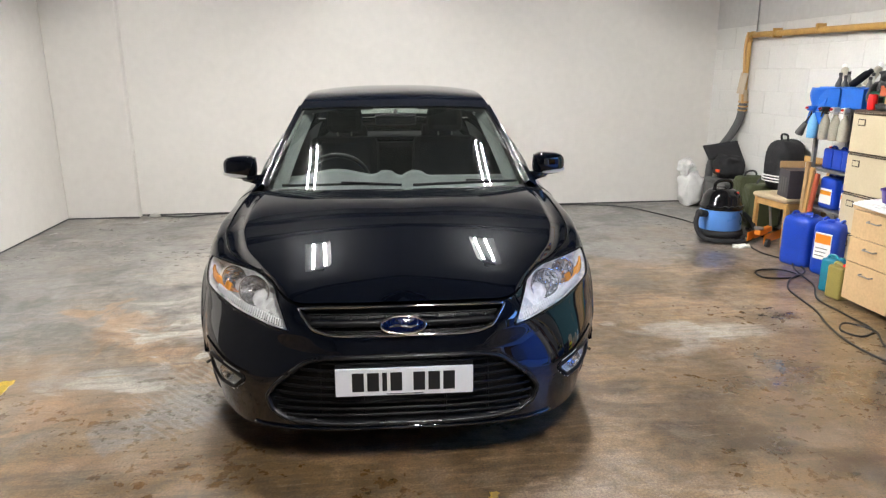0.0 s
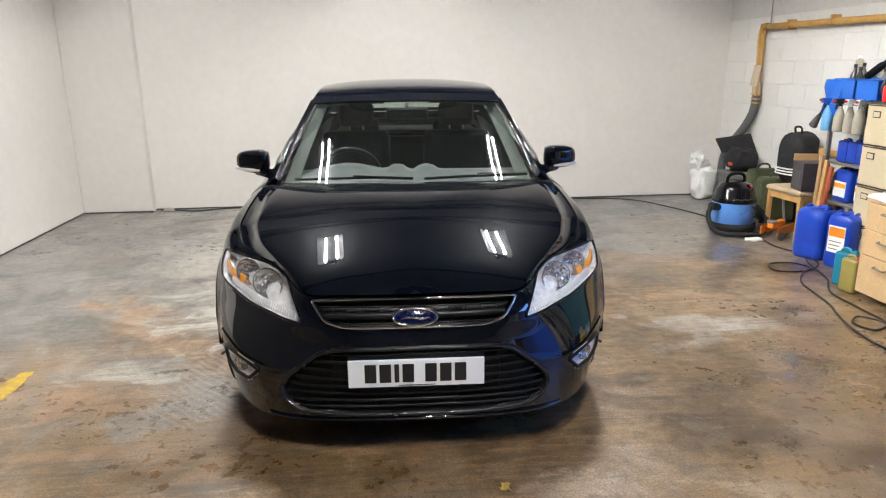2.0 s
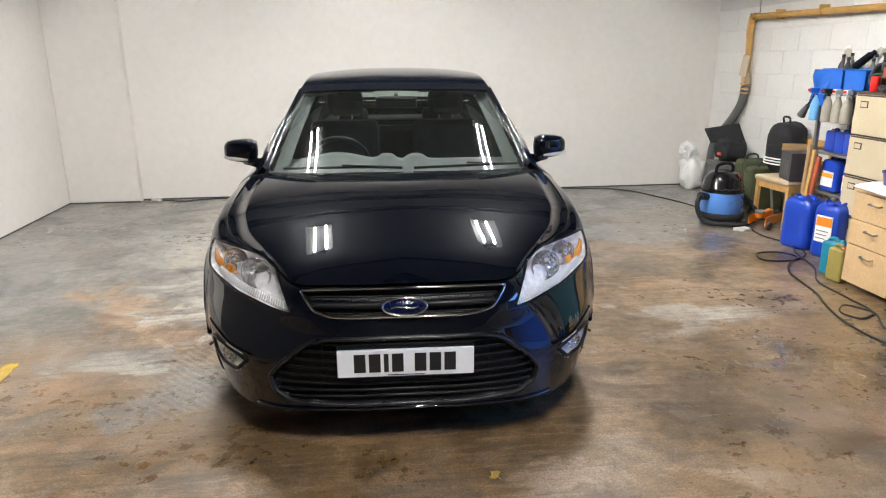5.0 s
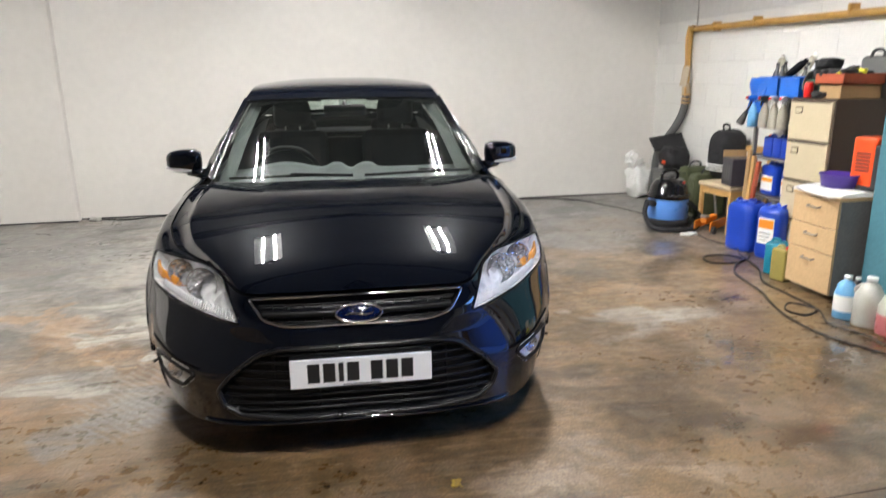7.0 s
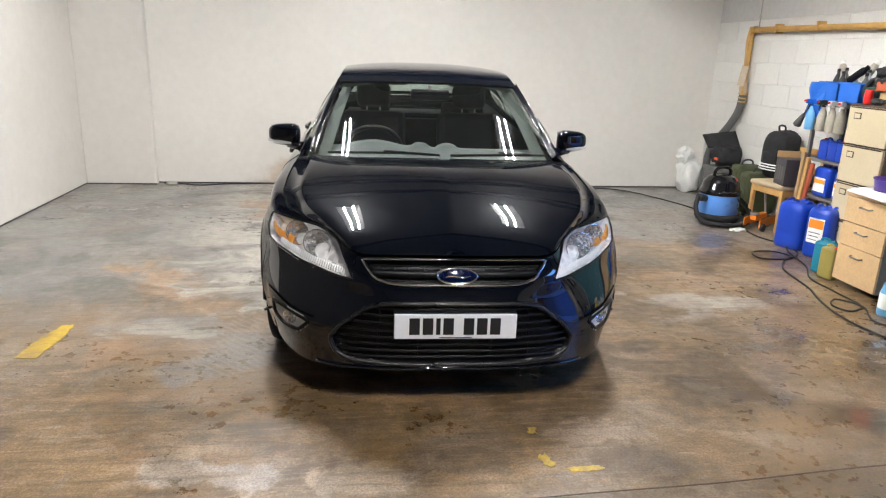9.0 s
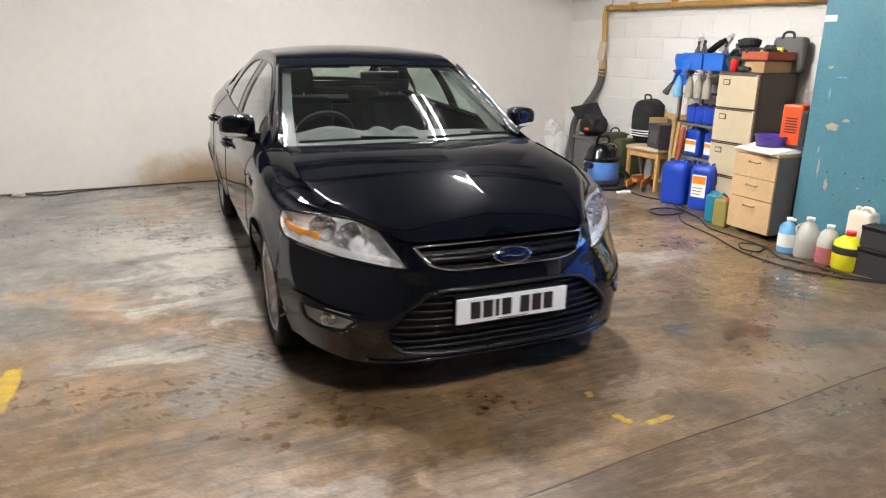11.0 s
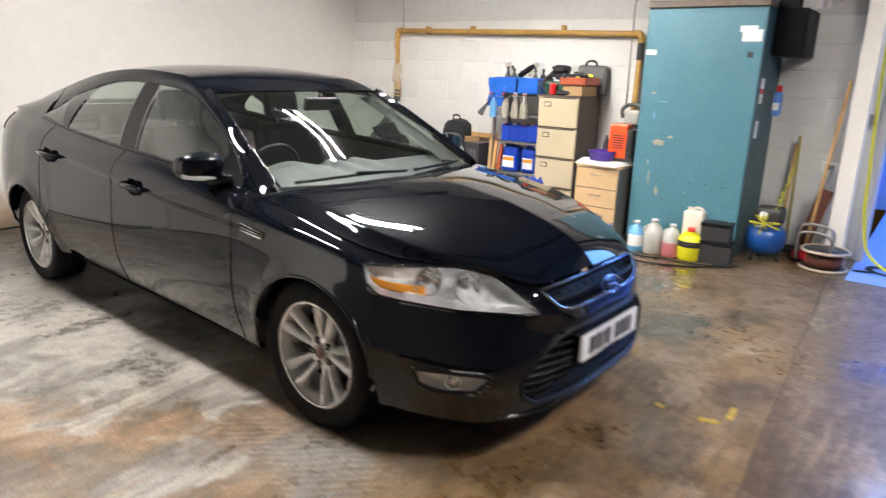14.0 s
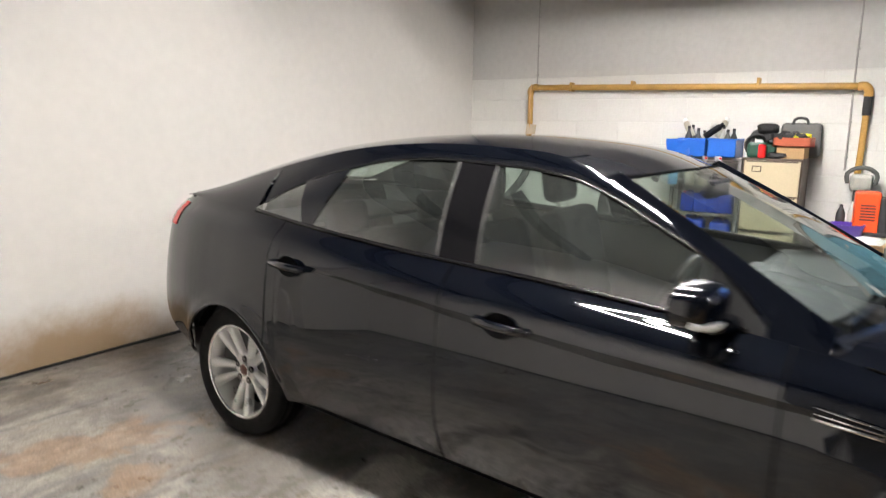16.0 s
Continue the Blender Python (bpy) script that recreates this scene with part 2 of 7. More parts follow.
# ---------------------------------------------------------------- materials
def floor_material():
    """Worn workshop concrete: grey slab with ochre and brown stains, pale scuffs and damp, glossier patches."""
    m = bpy.data.materials.new("stained_concrete")
    m.use_nodes = True
    t = m.node_tree
    b = t.nodes["Principled BSDF"]
    co = node(t, "ShaderNodeTexCoord")

    def noise_at(scale, detail=6.0, rough=0.6, dist=0.0, stretch=(1, 1, 1), off=(0, 0, 0)):
        mp = node(t, "ShaderNodeMapping")
        mp.inputs["Scale"].default_value = stretch
        mp.inputs["Location"].default_value = off
        link(t, co.outputs["Object"], mp.inputs["Vector"])
        n = node(t, "ShaderNodeTexNoise", Scale=scale, Detail=detail, Roughness=rough, Distortion=dist)
        link(t, mp.outputs[0], n.inputs["Vector"])
        return n.outputs["Fac"]

    def span(v, a, c, lo=0.0, hi=1.0):
        r = node(t, "ShaderNodeMapRange")
        r.interpolation_type = "SMOOTHSTEP"
        r.inputs["From Min"].default_value, r.inputs["From Max"].default_value = a, c
        r.inputs["To Min"].default_value, r.inputs["To Max"].default_value = lo, hi
        link(t, v, r.inputs["Value"])
        return r.outputs[0]

    def blend(fac, a, c):
        x = node(t, "ShaderNodeMix")
        x.data_type = "RGBA"
        link(t, fac, x.inputs[0])
        for side, v in ((6, a), (7, c)):
            if isinstance(v, tuple):
                x.inputs[side].default_value = (*v, 1)
            else:
                link(t, v, x.inputs[side])
        return x.outputs[2]

    def math_(op, a, c):
        x = node(t, "ShaderNodeMath")
        x.operation = op
        for n_, v in ((0, a), (1, c)):
            if isinstance(v, float):
                x.inputs[n_].default_value = v
            else:
                link(t, v, x.inputs[n_])
        return x.outputs[0]

    sep = node(t, "ShaderNodeSeparateXYZ")
    link(t, co.outputs["Object"], sep.inputs[0])
    wob = noise_at(0.9, 4.0)
    reach = math_("ADD", sep.outputs["Y"], math_("MULTIPLY", math_("SUBTRACT", wob, 0.5), 4.0))
    east = math_("ADD", sep.outputs["X"], math_("MULTIPLY", math_("SUBTRACT", noise_at(1.1, 5.0, 0.6, 0.6, (1, 1, 1), (2.2, 7.7, 0)), 0.5), 2.6))
    brown_zone = span(math_("SUBTRACT", reach, span(east, 0.2, 1.6, 0.0, 1.5)), 2.6, 0.0)
    north = math_("ADD", sep.outputs["Y"], math_("MULTIPLY", math_("SUBTRACT", wob, 0.5), 2.0))
    pale_zone = math_("MULTIPLY", math_("MULTIPLY", span(east, -0.45, -1.1), span(sep.outputs["X"], -2.0, -1.5)), span(north, 0.9, 2.2))

    def spot(x, y, rx, ry, turn=0.0, ragged=0.9, strength=1.0):
        """A stain of its own place and size with a ragged edge."""
        mp = node(t, "ShaderNodeMapping")
        mp.vector_type = "TEXTURE"
        mp.inputs["Location"].default_value = (x, y, 0)
        mp.inputs["Rotation"].default_value = (0, 0, radians(turn))
        mp.inputs["Scale"].default_value = (rx, ry, 1)
        link(t, co.outputs["Object"], mp.inputs["Vector"])
        far = node(t, "ShaderNodeVectorMath")
        far.operation = "LENGTH"
        link(t, mp.outputs[0], far.inputs[0])
        edge = math_("ADD", far.outputs["Value"], math_("MULTIPLY", math_("SUBTRACT", ragged_noise, 0.5), ragged * 3.4))
        edge = math_("ADD", edge, math_("MULTIPLY", math_("SUBTRACT", crumb_noise, 0.5), 0.9))
        return span(edge, 1.05, 0.62, 0.0, strength)

    ragged_noise = noise_at(2.6, 7.0, 0.58, 0.9, (1, 1, 1), (4.4, 8.1, 0))
    crumb_noise = noise_at(13.0, 7.0, 0.7, 0.6, (1, 1, 1), (1.9, 3.6, 0))
    grey = blend(span(noise_at(2.2, 8.0, 0.65), 0.35, 0.68), (0.15, 0.147, 0.14), (0.235, 0.229, 0.216))
    brown = blend(span(noise_at(1.7, 6.0, 0.60, 0.8), 0.36, 0.62), (0.112, 0.066, 0.025), (0.270, 0.172, 0.080))
    base = blend(brown_zone, grey, brown)
    # smoother brown slab on the near side of the joint
    near_slab = span(math_("SUBTRACT", sep.outputs["Y"], math_("MULTIPLY", sep.outputs["X"], 0.055)), -0.61, -0.64)
    slab = blend(span(noise_at(0.9, 6.0, 0.6, 0.6, (1, 1, 1), (0.7, 5.9, 0)), 0.36, 0.64), (0.072, 0.045, 0.022), (0.142, 0.094, 0.049))
    base = blend(math_("MULTIPLY", near_slab, 0.85), base, slab)
    ochre = span(noise_at(1.15, 5.0, 0.56, 0.5, (1, 1, 1), (3.1, 1.7, 0)), 0.55, 0.68, 0.0, 0.50)
    ochre = math_("MULTIPLY", ochre, span(reach, 3.2, 0.8, 0.35, 1.0))
    base = blend(ochre, base, (0.36, 0.215, 0.105))
    # pale colour stands for the white wall mirrored in the wet floor
    wall_sheen = span(noise_at(1.5, 5.0, 0.55, 0.9, (0.8, 1.9, 1), (6.3, 2.8, 0)), 0.43, 0.53, 0.10, 1.0)
    base = blend(math_("MULTIPLY", pale_zone, wall_sheen), base, (0.40, 0.375, 0.335))
    for x, y, rx, ry, turn, k in ((-1.22, 4.22, 0.50, 0.20, -20, 0.75), (-1.24, 3.84, 0.18, 0.16, 0, 0.7), (-1.15, 2.45, 0.16, 0.14, 0, 0.8), (-1.05, 1.10, 0.30, 0.16, 0, 0.7), (-1.62, 1.88, 0.62, 0.27, -55, 0.80), (-1.25, 1.42, 0.24, 0.16, 0, 0.7), (-1.62, 0.72, 0.30, 0.20, 20, 0.6), (-1.27, 0.25, 0.34, 0.16, -10, 0.6),
                                  (-1.22, 0.76, 0.18, 0.09, 10, 0.6), (2.05, 1.75, 0.45, 0.20, -30, 0.35), (1.75, 1.02, 0.22, 0.08, 0, 0.6), (-0.95, -0.25, 0.45, 0.20, -15, 0.5)):
        base = blend(spot(x, y, rx, ry, turn, 1.0, k * 0.85), base, (0.375, 0.225, 0.118))
    pale = span(noise_at(1.9, 5.0, 0.58, 0.7, (1, 1.8, 1), (8.4, 5.2, 0)), 0.58, 0.72, 0.0, 0.42)
    base = blend(pale, base, (0.38, 0.315, 0.24))
    bluegrey = span(noise_at(1.4, 7.0, 0.65, 0.5, (1, 1, 1), (1.3, 9.2, 0)), 0.58, 0.72, 0.0, 0.5)
    base = blend(bluegrey, base, (0.19, 0.205, 0.215))
    for x, y, rx, ry, turn, k in ((-1.22, 0.46, 0.16, 0.22, 0, 0.6), (-1.50, 1.10, 0.34, 0.12, 10, 0.5), (-1.02, 0.72, 0.20, 0.28, 0, 0.55), (-0.35, -0.45, 0.22, 0.10, 0, 0.4), (2.35, 3.2, 0.6, 0.5, 0, 0.35)):
        base = blend(spot(x, y, rx, ry, turn, 0.8, k), base, (0.225, 0.235, 0.24))
    # whitish wall sheen put into colour along the parking place, and scraped patches
    for x, y, rx, ry, turn, k in ((-1.00, 2.55, 0.40, 1.10, -4, 1.0), (-1.08, 1.72, 0.40, 0.30, 0, 1.0), (-1.35, 0.98, 0.28, 0.10, 0, 0.8), (-1.35, 1.05, 0.30, 0.14, 10, 0.5), (-1.55, 1.02, 0.20, 0.10, 15, 0.55), (1.66, 1.36, 0.34, 0.15, -15, 0.8), (2.12, 1.32, 0.22, 0.10, 0, 0.7), (1.74, 1.08, 0.24, 0.10, 10, 0.8), (-0.9, -0.36, 0.30, 0.10, -12, 0.5)):
        base = blend(spot(x, y, rx, ry, turn, 1.25, k), base, (0.44, 0.415, 0.375))
    # trodden patches in front of the parking place
    for x, y, rx, ry, turn, k in ((0.61, -0.20, 0.24, 0.15, 0, 0.8), (1.37, -0.34, 0.32, 0.10, -20, 0.7), (1.11, 0.53, 0.24, 0.09, -15, 0.7), (1.66, 0.24, 0.20, 0.06, -30, 0.8), (-0.41, -0.42, 0.28, 0.13, 0, 0.8), (1.21, 0.04, 0.22, 0.10, 20, 0.6),
                                  (-1.05, -0.15, 0.30, 0.10, -15, 0.7), (2.3, 0.5, 0.40, 0.12, -25, 0.5), (2.2, -0.3, 0.30, 0.09, -35, 0.5)):
        base = blend(spot(x, y, rx, ry, turn, 1.0, k), base, (0.40, 0.295, 0.190))
    for x, y, rx, ry, turn, k in ((0.05, -0.31, 0.34, 0.13, 10, 0.5), (0.75, -0.45, 0.26, 0.07, 0, 0.35), (-0.75, -0.05, 0.30, 0.12, 0, 0.5), (1.7, -0.1, 0.5, 0.13, -30, 0.6)):
        base = blend(spot(x, y, rx, ry, turn, 1.0, k), base, (0.088, 0.070, 0.050))
    scuff = span(noise_at(2.9, 6.0, 0.58, 0.6, (1, 1.3, 1), (9.3, 4.1, 0)), 0.54, 0.66)
    scuff = math_("MULTIPLY", scuff, span(east, 0.2, -1.2, 0.06, 0.22))
    base = blend(scuff, base, (0.42, 0.385, 0.33))
    # mop and broom strokes
    for off, turn, k, tone in (((4.2, 0.3, 0), 34, 0.42, (0.36, 0.25, 0.145)), ((1.2, 7.3, 0), -28, 0.45, (0.085, 0.055, 0.028)), ((6.6, 2.1, 0), 58, 0.34, (0.10, 0.066, 0.035)), ((3.6, 5.1, 0), -52, 0.28, (0.33, 0.225, 0.125))):
        mp = node(t, "ShaderNodeMapping")
        mp.inputs["Location"].default_value = off
        mp.inputs["Rotation"].default_value = (0, 0, radians(turn))
        mp.inputs["Scale"].default_value = (0.55, 5.5, 1)
        link(t, co.outputs["Object"], mp.inputs["Vector"])
        n = node(t, "ShaderNodeTexNoise", Scale=3.2, Detail=9.0, Roughness=0.68, Distortion=0.5)
        link(t, mp.outputs[0], n.inputs["Vector"])
        base = blend(math_("MULTIPLY", span(n.outputs["Fac"], 0.53, 0.61, 0.0, k), span(brown_zone, 0.0, 0.7, 0.3, 1.0)), base, tone)
    tracked = math_("MULTIPLY", span(east, 0.2, 1.6, 0.0, 0.72), span(north, 2.0, 0.5))
    base = blend(math_("MULTIPLY", tracked, span(noise_at(1.6, 8.0, 0.66, 0.8, (1, 1, 1), (2.9, 4.7, 0)), 0.36, 0.58, 0.35, 1.0)), base, (0.125, 0.082, 0.043))
    puddle = span(noise_at(1.35, 3.5, 0.5, 0.4, (1, 1.25, 1), (2.7, 6.4, 0)), 0.50, 0.62)
    for x, y, rx, ry, turn in ((-0.88, 3.28, 0.30, 0.11, 0), (-0.93, 2.74, 0.36, 0.07, 4), (-1.12, 2.08, 0.26, 0.10, 0), (-0.80, 2.25, 0.22, 0.06, -6), (-1.02, 1.60, 0.32, 0.05, 6), (-1.32, 1.78, 0.20, 0.06, 0), (-1.15, 1.10, 0.25, 0.12, 10), (2.76, 2.84, 0.30, 0.17, 10), (-0.55, 0.05, 0.50, 0.18, -10), (1.3, 0.1, 0.5, 0.2, 15)):
        puddle = math_("MAXIMUM", puddle, spot(x, y, rx, ry, turn, 0.9, 1.0))
    soaked = node(t, "ShaderNodeHueSaturation", Value=0.58, Saturation=1.15)
    link(t, base, soaked.inputs["Color"])
    base = blend(math_("MULTIPLY", puddle, 0.85), base, soaked.outputs[0])
    tread = node(t, "ShaderNodeTexWave", Scale=11.0, Distortion=4.5, Detail=3.0)
    tread.bands_direction = "DIAGONAL"
    link(t, co.outputs["Object"], tread.inputs["Vector"])
    track = math_("MULTIPLY", spot(-1.02, 0.80, 0.30, 0.50, 0, 0.6), span(noise_at(2.4, 5.0, 0.6, 0.3, (1, 1, 1), (7.1, 0.4, 0)), 0.38, 0.54))
    base = blend(math_("MULTIPLY", track, span(tread.outputs["Fac"], 0.45, 0.8, 0.0, 0.45)), base, (0.34, 0.32, 0.29))
    # crisp worn edges where the skin of the slab has flaked
    flake = noise_at(2.6, 14.0, 0.74, 0.5, (1, 1.5, 1), (0.9, 2.4, 0))
    base = blend(span(flake, 0.535, 0.57, 0.0, 0.15), base, (0.40, 0.335, 0.26))
    base = blend(span(flake, 0.435, 0.40, 0.0, 0.07), base, (0.085, 0.066, 0.047))
    scratch = noise_at(5.5, 12.0, 0.78, 0.2, (0.7, 5.0, 1), (3.3, 1.1, 0))
    base = blend(span(scratch, 0.60, 0.63, 0.0, 0.30), base, (0.42, 0.36, 0.29))
    dots = span(noise_at(55.0, 4.0, 0.5), 0.70, 0.77, 0.0, 0.30)
    base = blend(dots, base, (0.07, 0.055, 0.045))
    grain = math_("MULTIPLY", span(noise_at(95.0, 5.0, 0.70), 0.3, 0.7, 0.64, 1.32), span(noise_at(9.0, 10.0, 0.72, 0.8), 0.3, 0.7, 0.77, 1.20))
    hs = node(t, "ShaderNodeHueSaturation")
    link(t, base, hs.inputs["Color"])
    link(t, grain, hs.inputs["Value"])
    link(t, hs.outputs[0], b.inputs["Base Color"])
    damp = span(noise_at(0.8, 6.0, 0.6, 0.5, (1, 1, 1), (5.5, 2.2, 0)), 0.42, 0.62, 0.47, 0.30)
    fine = span(noise_at(16.0, 5.0), 0.3, 0.7, -0.07, 0.12)
    link(t, math_("SUBTRACT", math_("ADD", damp, fine), math_("MULTIPLY", puddle, 0.06)), b.inputs["Roughness"])
    b.inputs["Specular IOR Level"].default_value = 0.6
    # a thin film of water on the soaked patches
    link(t, math_("ADD", math_("MULTIPLY", puddle, 0.7), 0.22), b.inputs["Coat Weight"])
    link(t, span(puddle, 0.0, 1.0, 0.20, 0.06), b.inputs["Coat Roughness"])
    b.inputs["Coat IOR"].default_value = 1.45
    bp = node(t, "ShaderNodeBump", Strength=0.32, Distance=0.004)
    link(t, math_("ADD", noise_at(45.0, 5.0), math_("MULTIPLY", noise_at(5.0, 5.0), 2.0)), bp.inputs["Height"])
    link(t, bp.outputs[0], b.inputs["Normal"])
    return m


def paint_material():
    """Near-black car paint with a faint blue flake under clear coat."""
    m = mat("black_paint", (0.0024, 0.0034, 0.0064), 0.32, 0.0, 0.1, 8.0, coat=1.0, spec=0.010)
    b = m.node_tree.nodes["Principled BSDF"]
    b.inputs["Specular Tint"].default_value = (0.55, 0.72, 1.0, 1)
    b.inputs["Coat IOR"].default_value = 1.66
    return m


def facet_material(name, color, rough, metal, scale, tilt):
    """Bright lamp insides pressed into many small flat facets."""
    m = bpy.data.materials.new(name)
    m.use_nodes = True
    t = m.node_tree
    b = t.nodes["Principled BSDF"]
    co = node(t, "ShaderNodeTexCoord")
    cells = node(t, "ShaderNodeTexVoronoi", Scale=scale)
    link(t, co.outputs["Object"], cells.inputs["Vector"])
    off = node(t, "ShaderNodeVectorMath")
    off.operation = "SUBTRACT"
    off.inputs[1].default_value = (0.5, 0.5, 0.5)
    link(t, cells.outputs["Color"], off.inputs[0])
    size = node(t, "ShaderNodeVectorMath")
    size.operation = "SCALE"
    size.inputs["Scale"].default_value = tilt
    link(t, off.outputs[0], size.inputs[0])
    geo = node(t, "ShaderNodeNewGeometry")
    add = node(t, "ShaderNodeVectorMath")
    link(t, geo.outputs["Normal"], add.inputs[0])
    link(t, size.outputs[0], add.inputs[1])
    unit = node(t, "ShaderNodeVectorMath")
    unit.operation = "NORMALIZE"
    link(t, add.outputs[0], unit.inputs[0])
    link(t, unit.outputs[0], b.inputs["Normal"])
    tone = node(t, "ShaderNodeHueSaturation", Color=(*color, 1))
    r = node(t, "ShaderNodeMapRange")
    r.inputs["To Min"].default_value, r.inputs["To Max"].default_value = 0.75, 1.1
    link(t, cells.outputs["Distance"], r.inputs["Value"])
    link(t, r.outputs[0], tone.inputs["Value"])
    link(t, tone.outputs[0], b.inputs["Base Color"])
    b.inputs["Roughness"].default_value = rough
    b.inputs["Metallic"].default_value = metal
    return m


def back_wall_material():
    """White paint with a brown splash stain low on the wall behind the parking place."""
    m = mat("stained_white_paint", (0.675, 0.653, 0.617), 0.7, vary=0.035, scale=0.9, bump=0.12, bump_scale=30, dirt=0.10, dirt_color=(0.45, 0.42, 0.37))
    t = m.node_tree
    b = t.nodes["Principled BSDF"]
    clean = b.inputs["Base Color"].links[0].from_socket
    co = node(t, "ShaderNodeTexCoord")
    mp = node(t, "ShaderNodeMapping")
    mp.inputs["Location"].default_value = (0.62, 0.0, -0.02)
    mp.inputs["Scale"].default_value = (0.95, 0.0, 2.4)
    link(t, co.outputs["Object"], mp.inputs["Vector"])
    n = node(t, "ShaderNodeTexNoise", Scale=3.0, Detail=6.0, Roughness=0.65)
    link(t, co.outputs["Object"], n.inputs["Vector"])
    far = node(t, "ShaderNodeVectorMath")
    far.operation = "LENGTH"
    link(t, mp.outputs[0], far.inputs[0])
    ad = node(t, "ShaderNodeMath")
    ad.operation = "ADD"
    link(t, far.outputs["Value"], ad.inputs[0])
    link(t, n.outputs["Fac"], ad.inputs[1])
    r = node(t, "ShaderNodeMapRange")
    r.interpolation_type = "SMOOTHSTEP"
    r.inputs["From Min"].default_value, r.inputs["From Max"].default_value = 1.5, 0.75
    r.inputs["To Max"].default_value = 0.85
    link(t, ad.outputs[0], r.inputs["Value"])
    mix = node(t, "ShaderNodeMix")
    mix.data_type = "RGBA"
    mix.inputs[7].default_value = (0.36, 0.23, 0.10, 1)
    link(t, r.outputs[0], mix.inputs[0])
    link(t, clean, mix.inputs[6])
    link(t, mix.outputs[2], b.inputs["Base Color"])
    return m


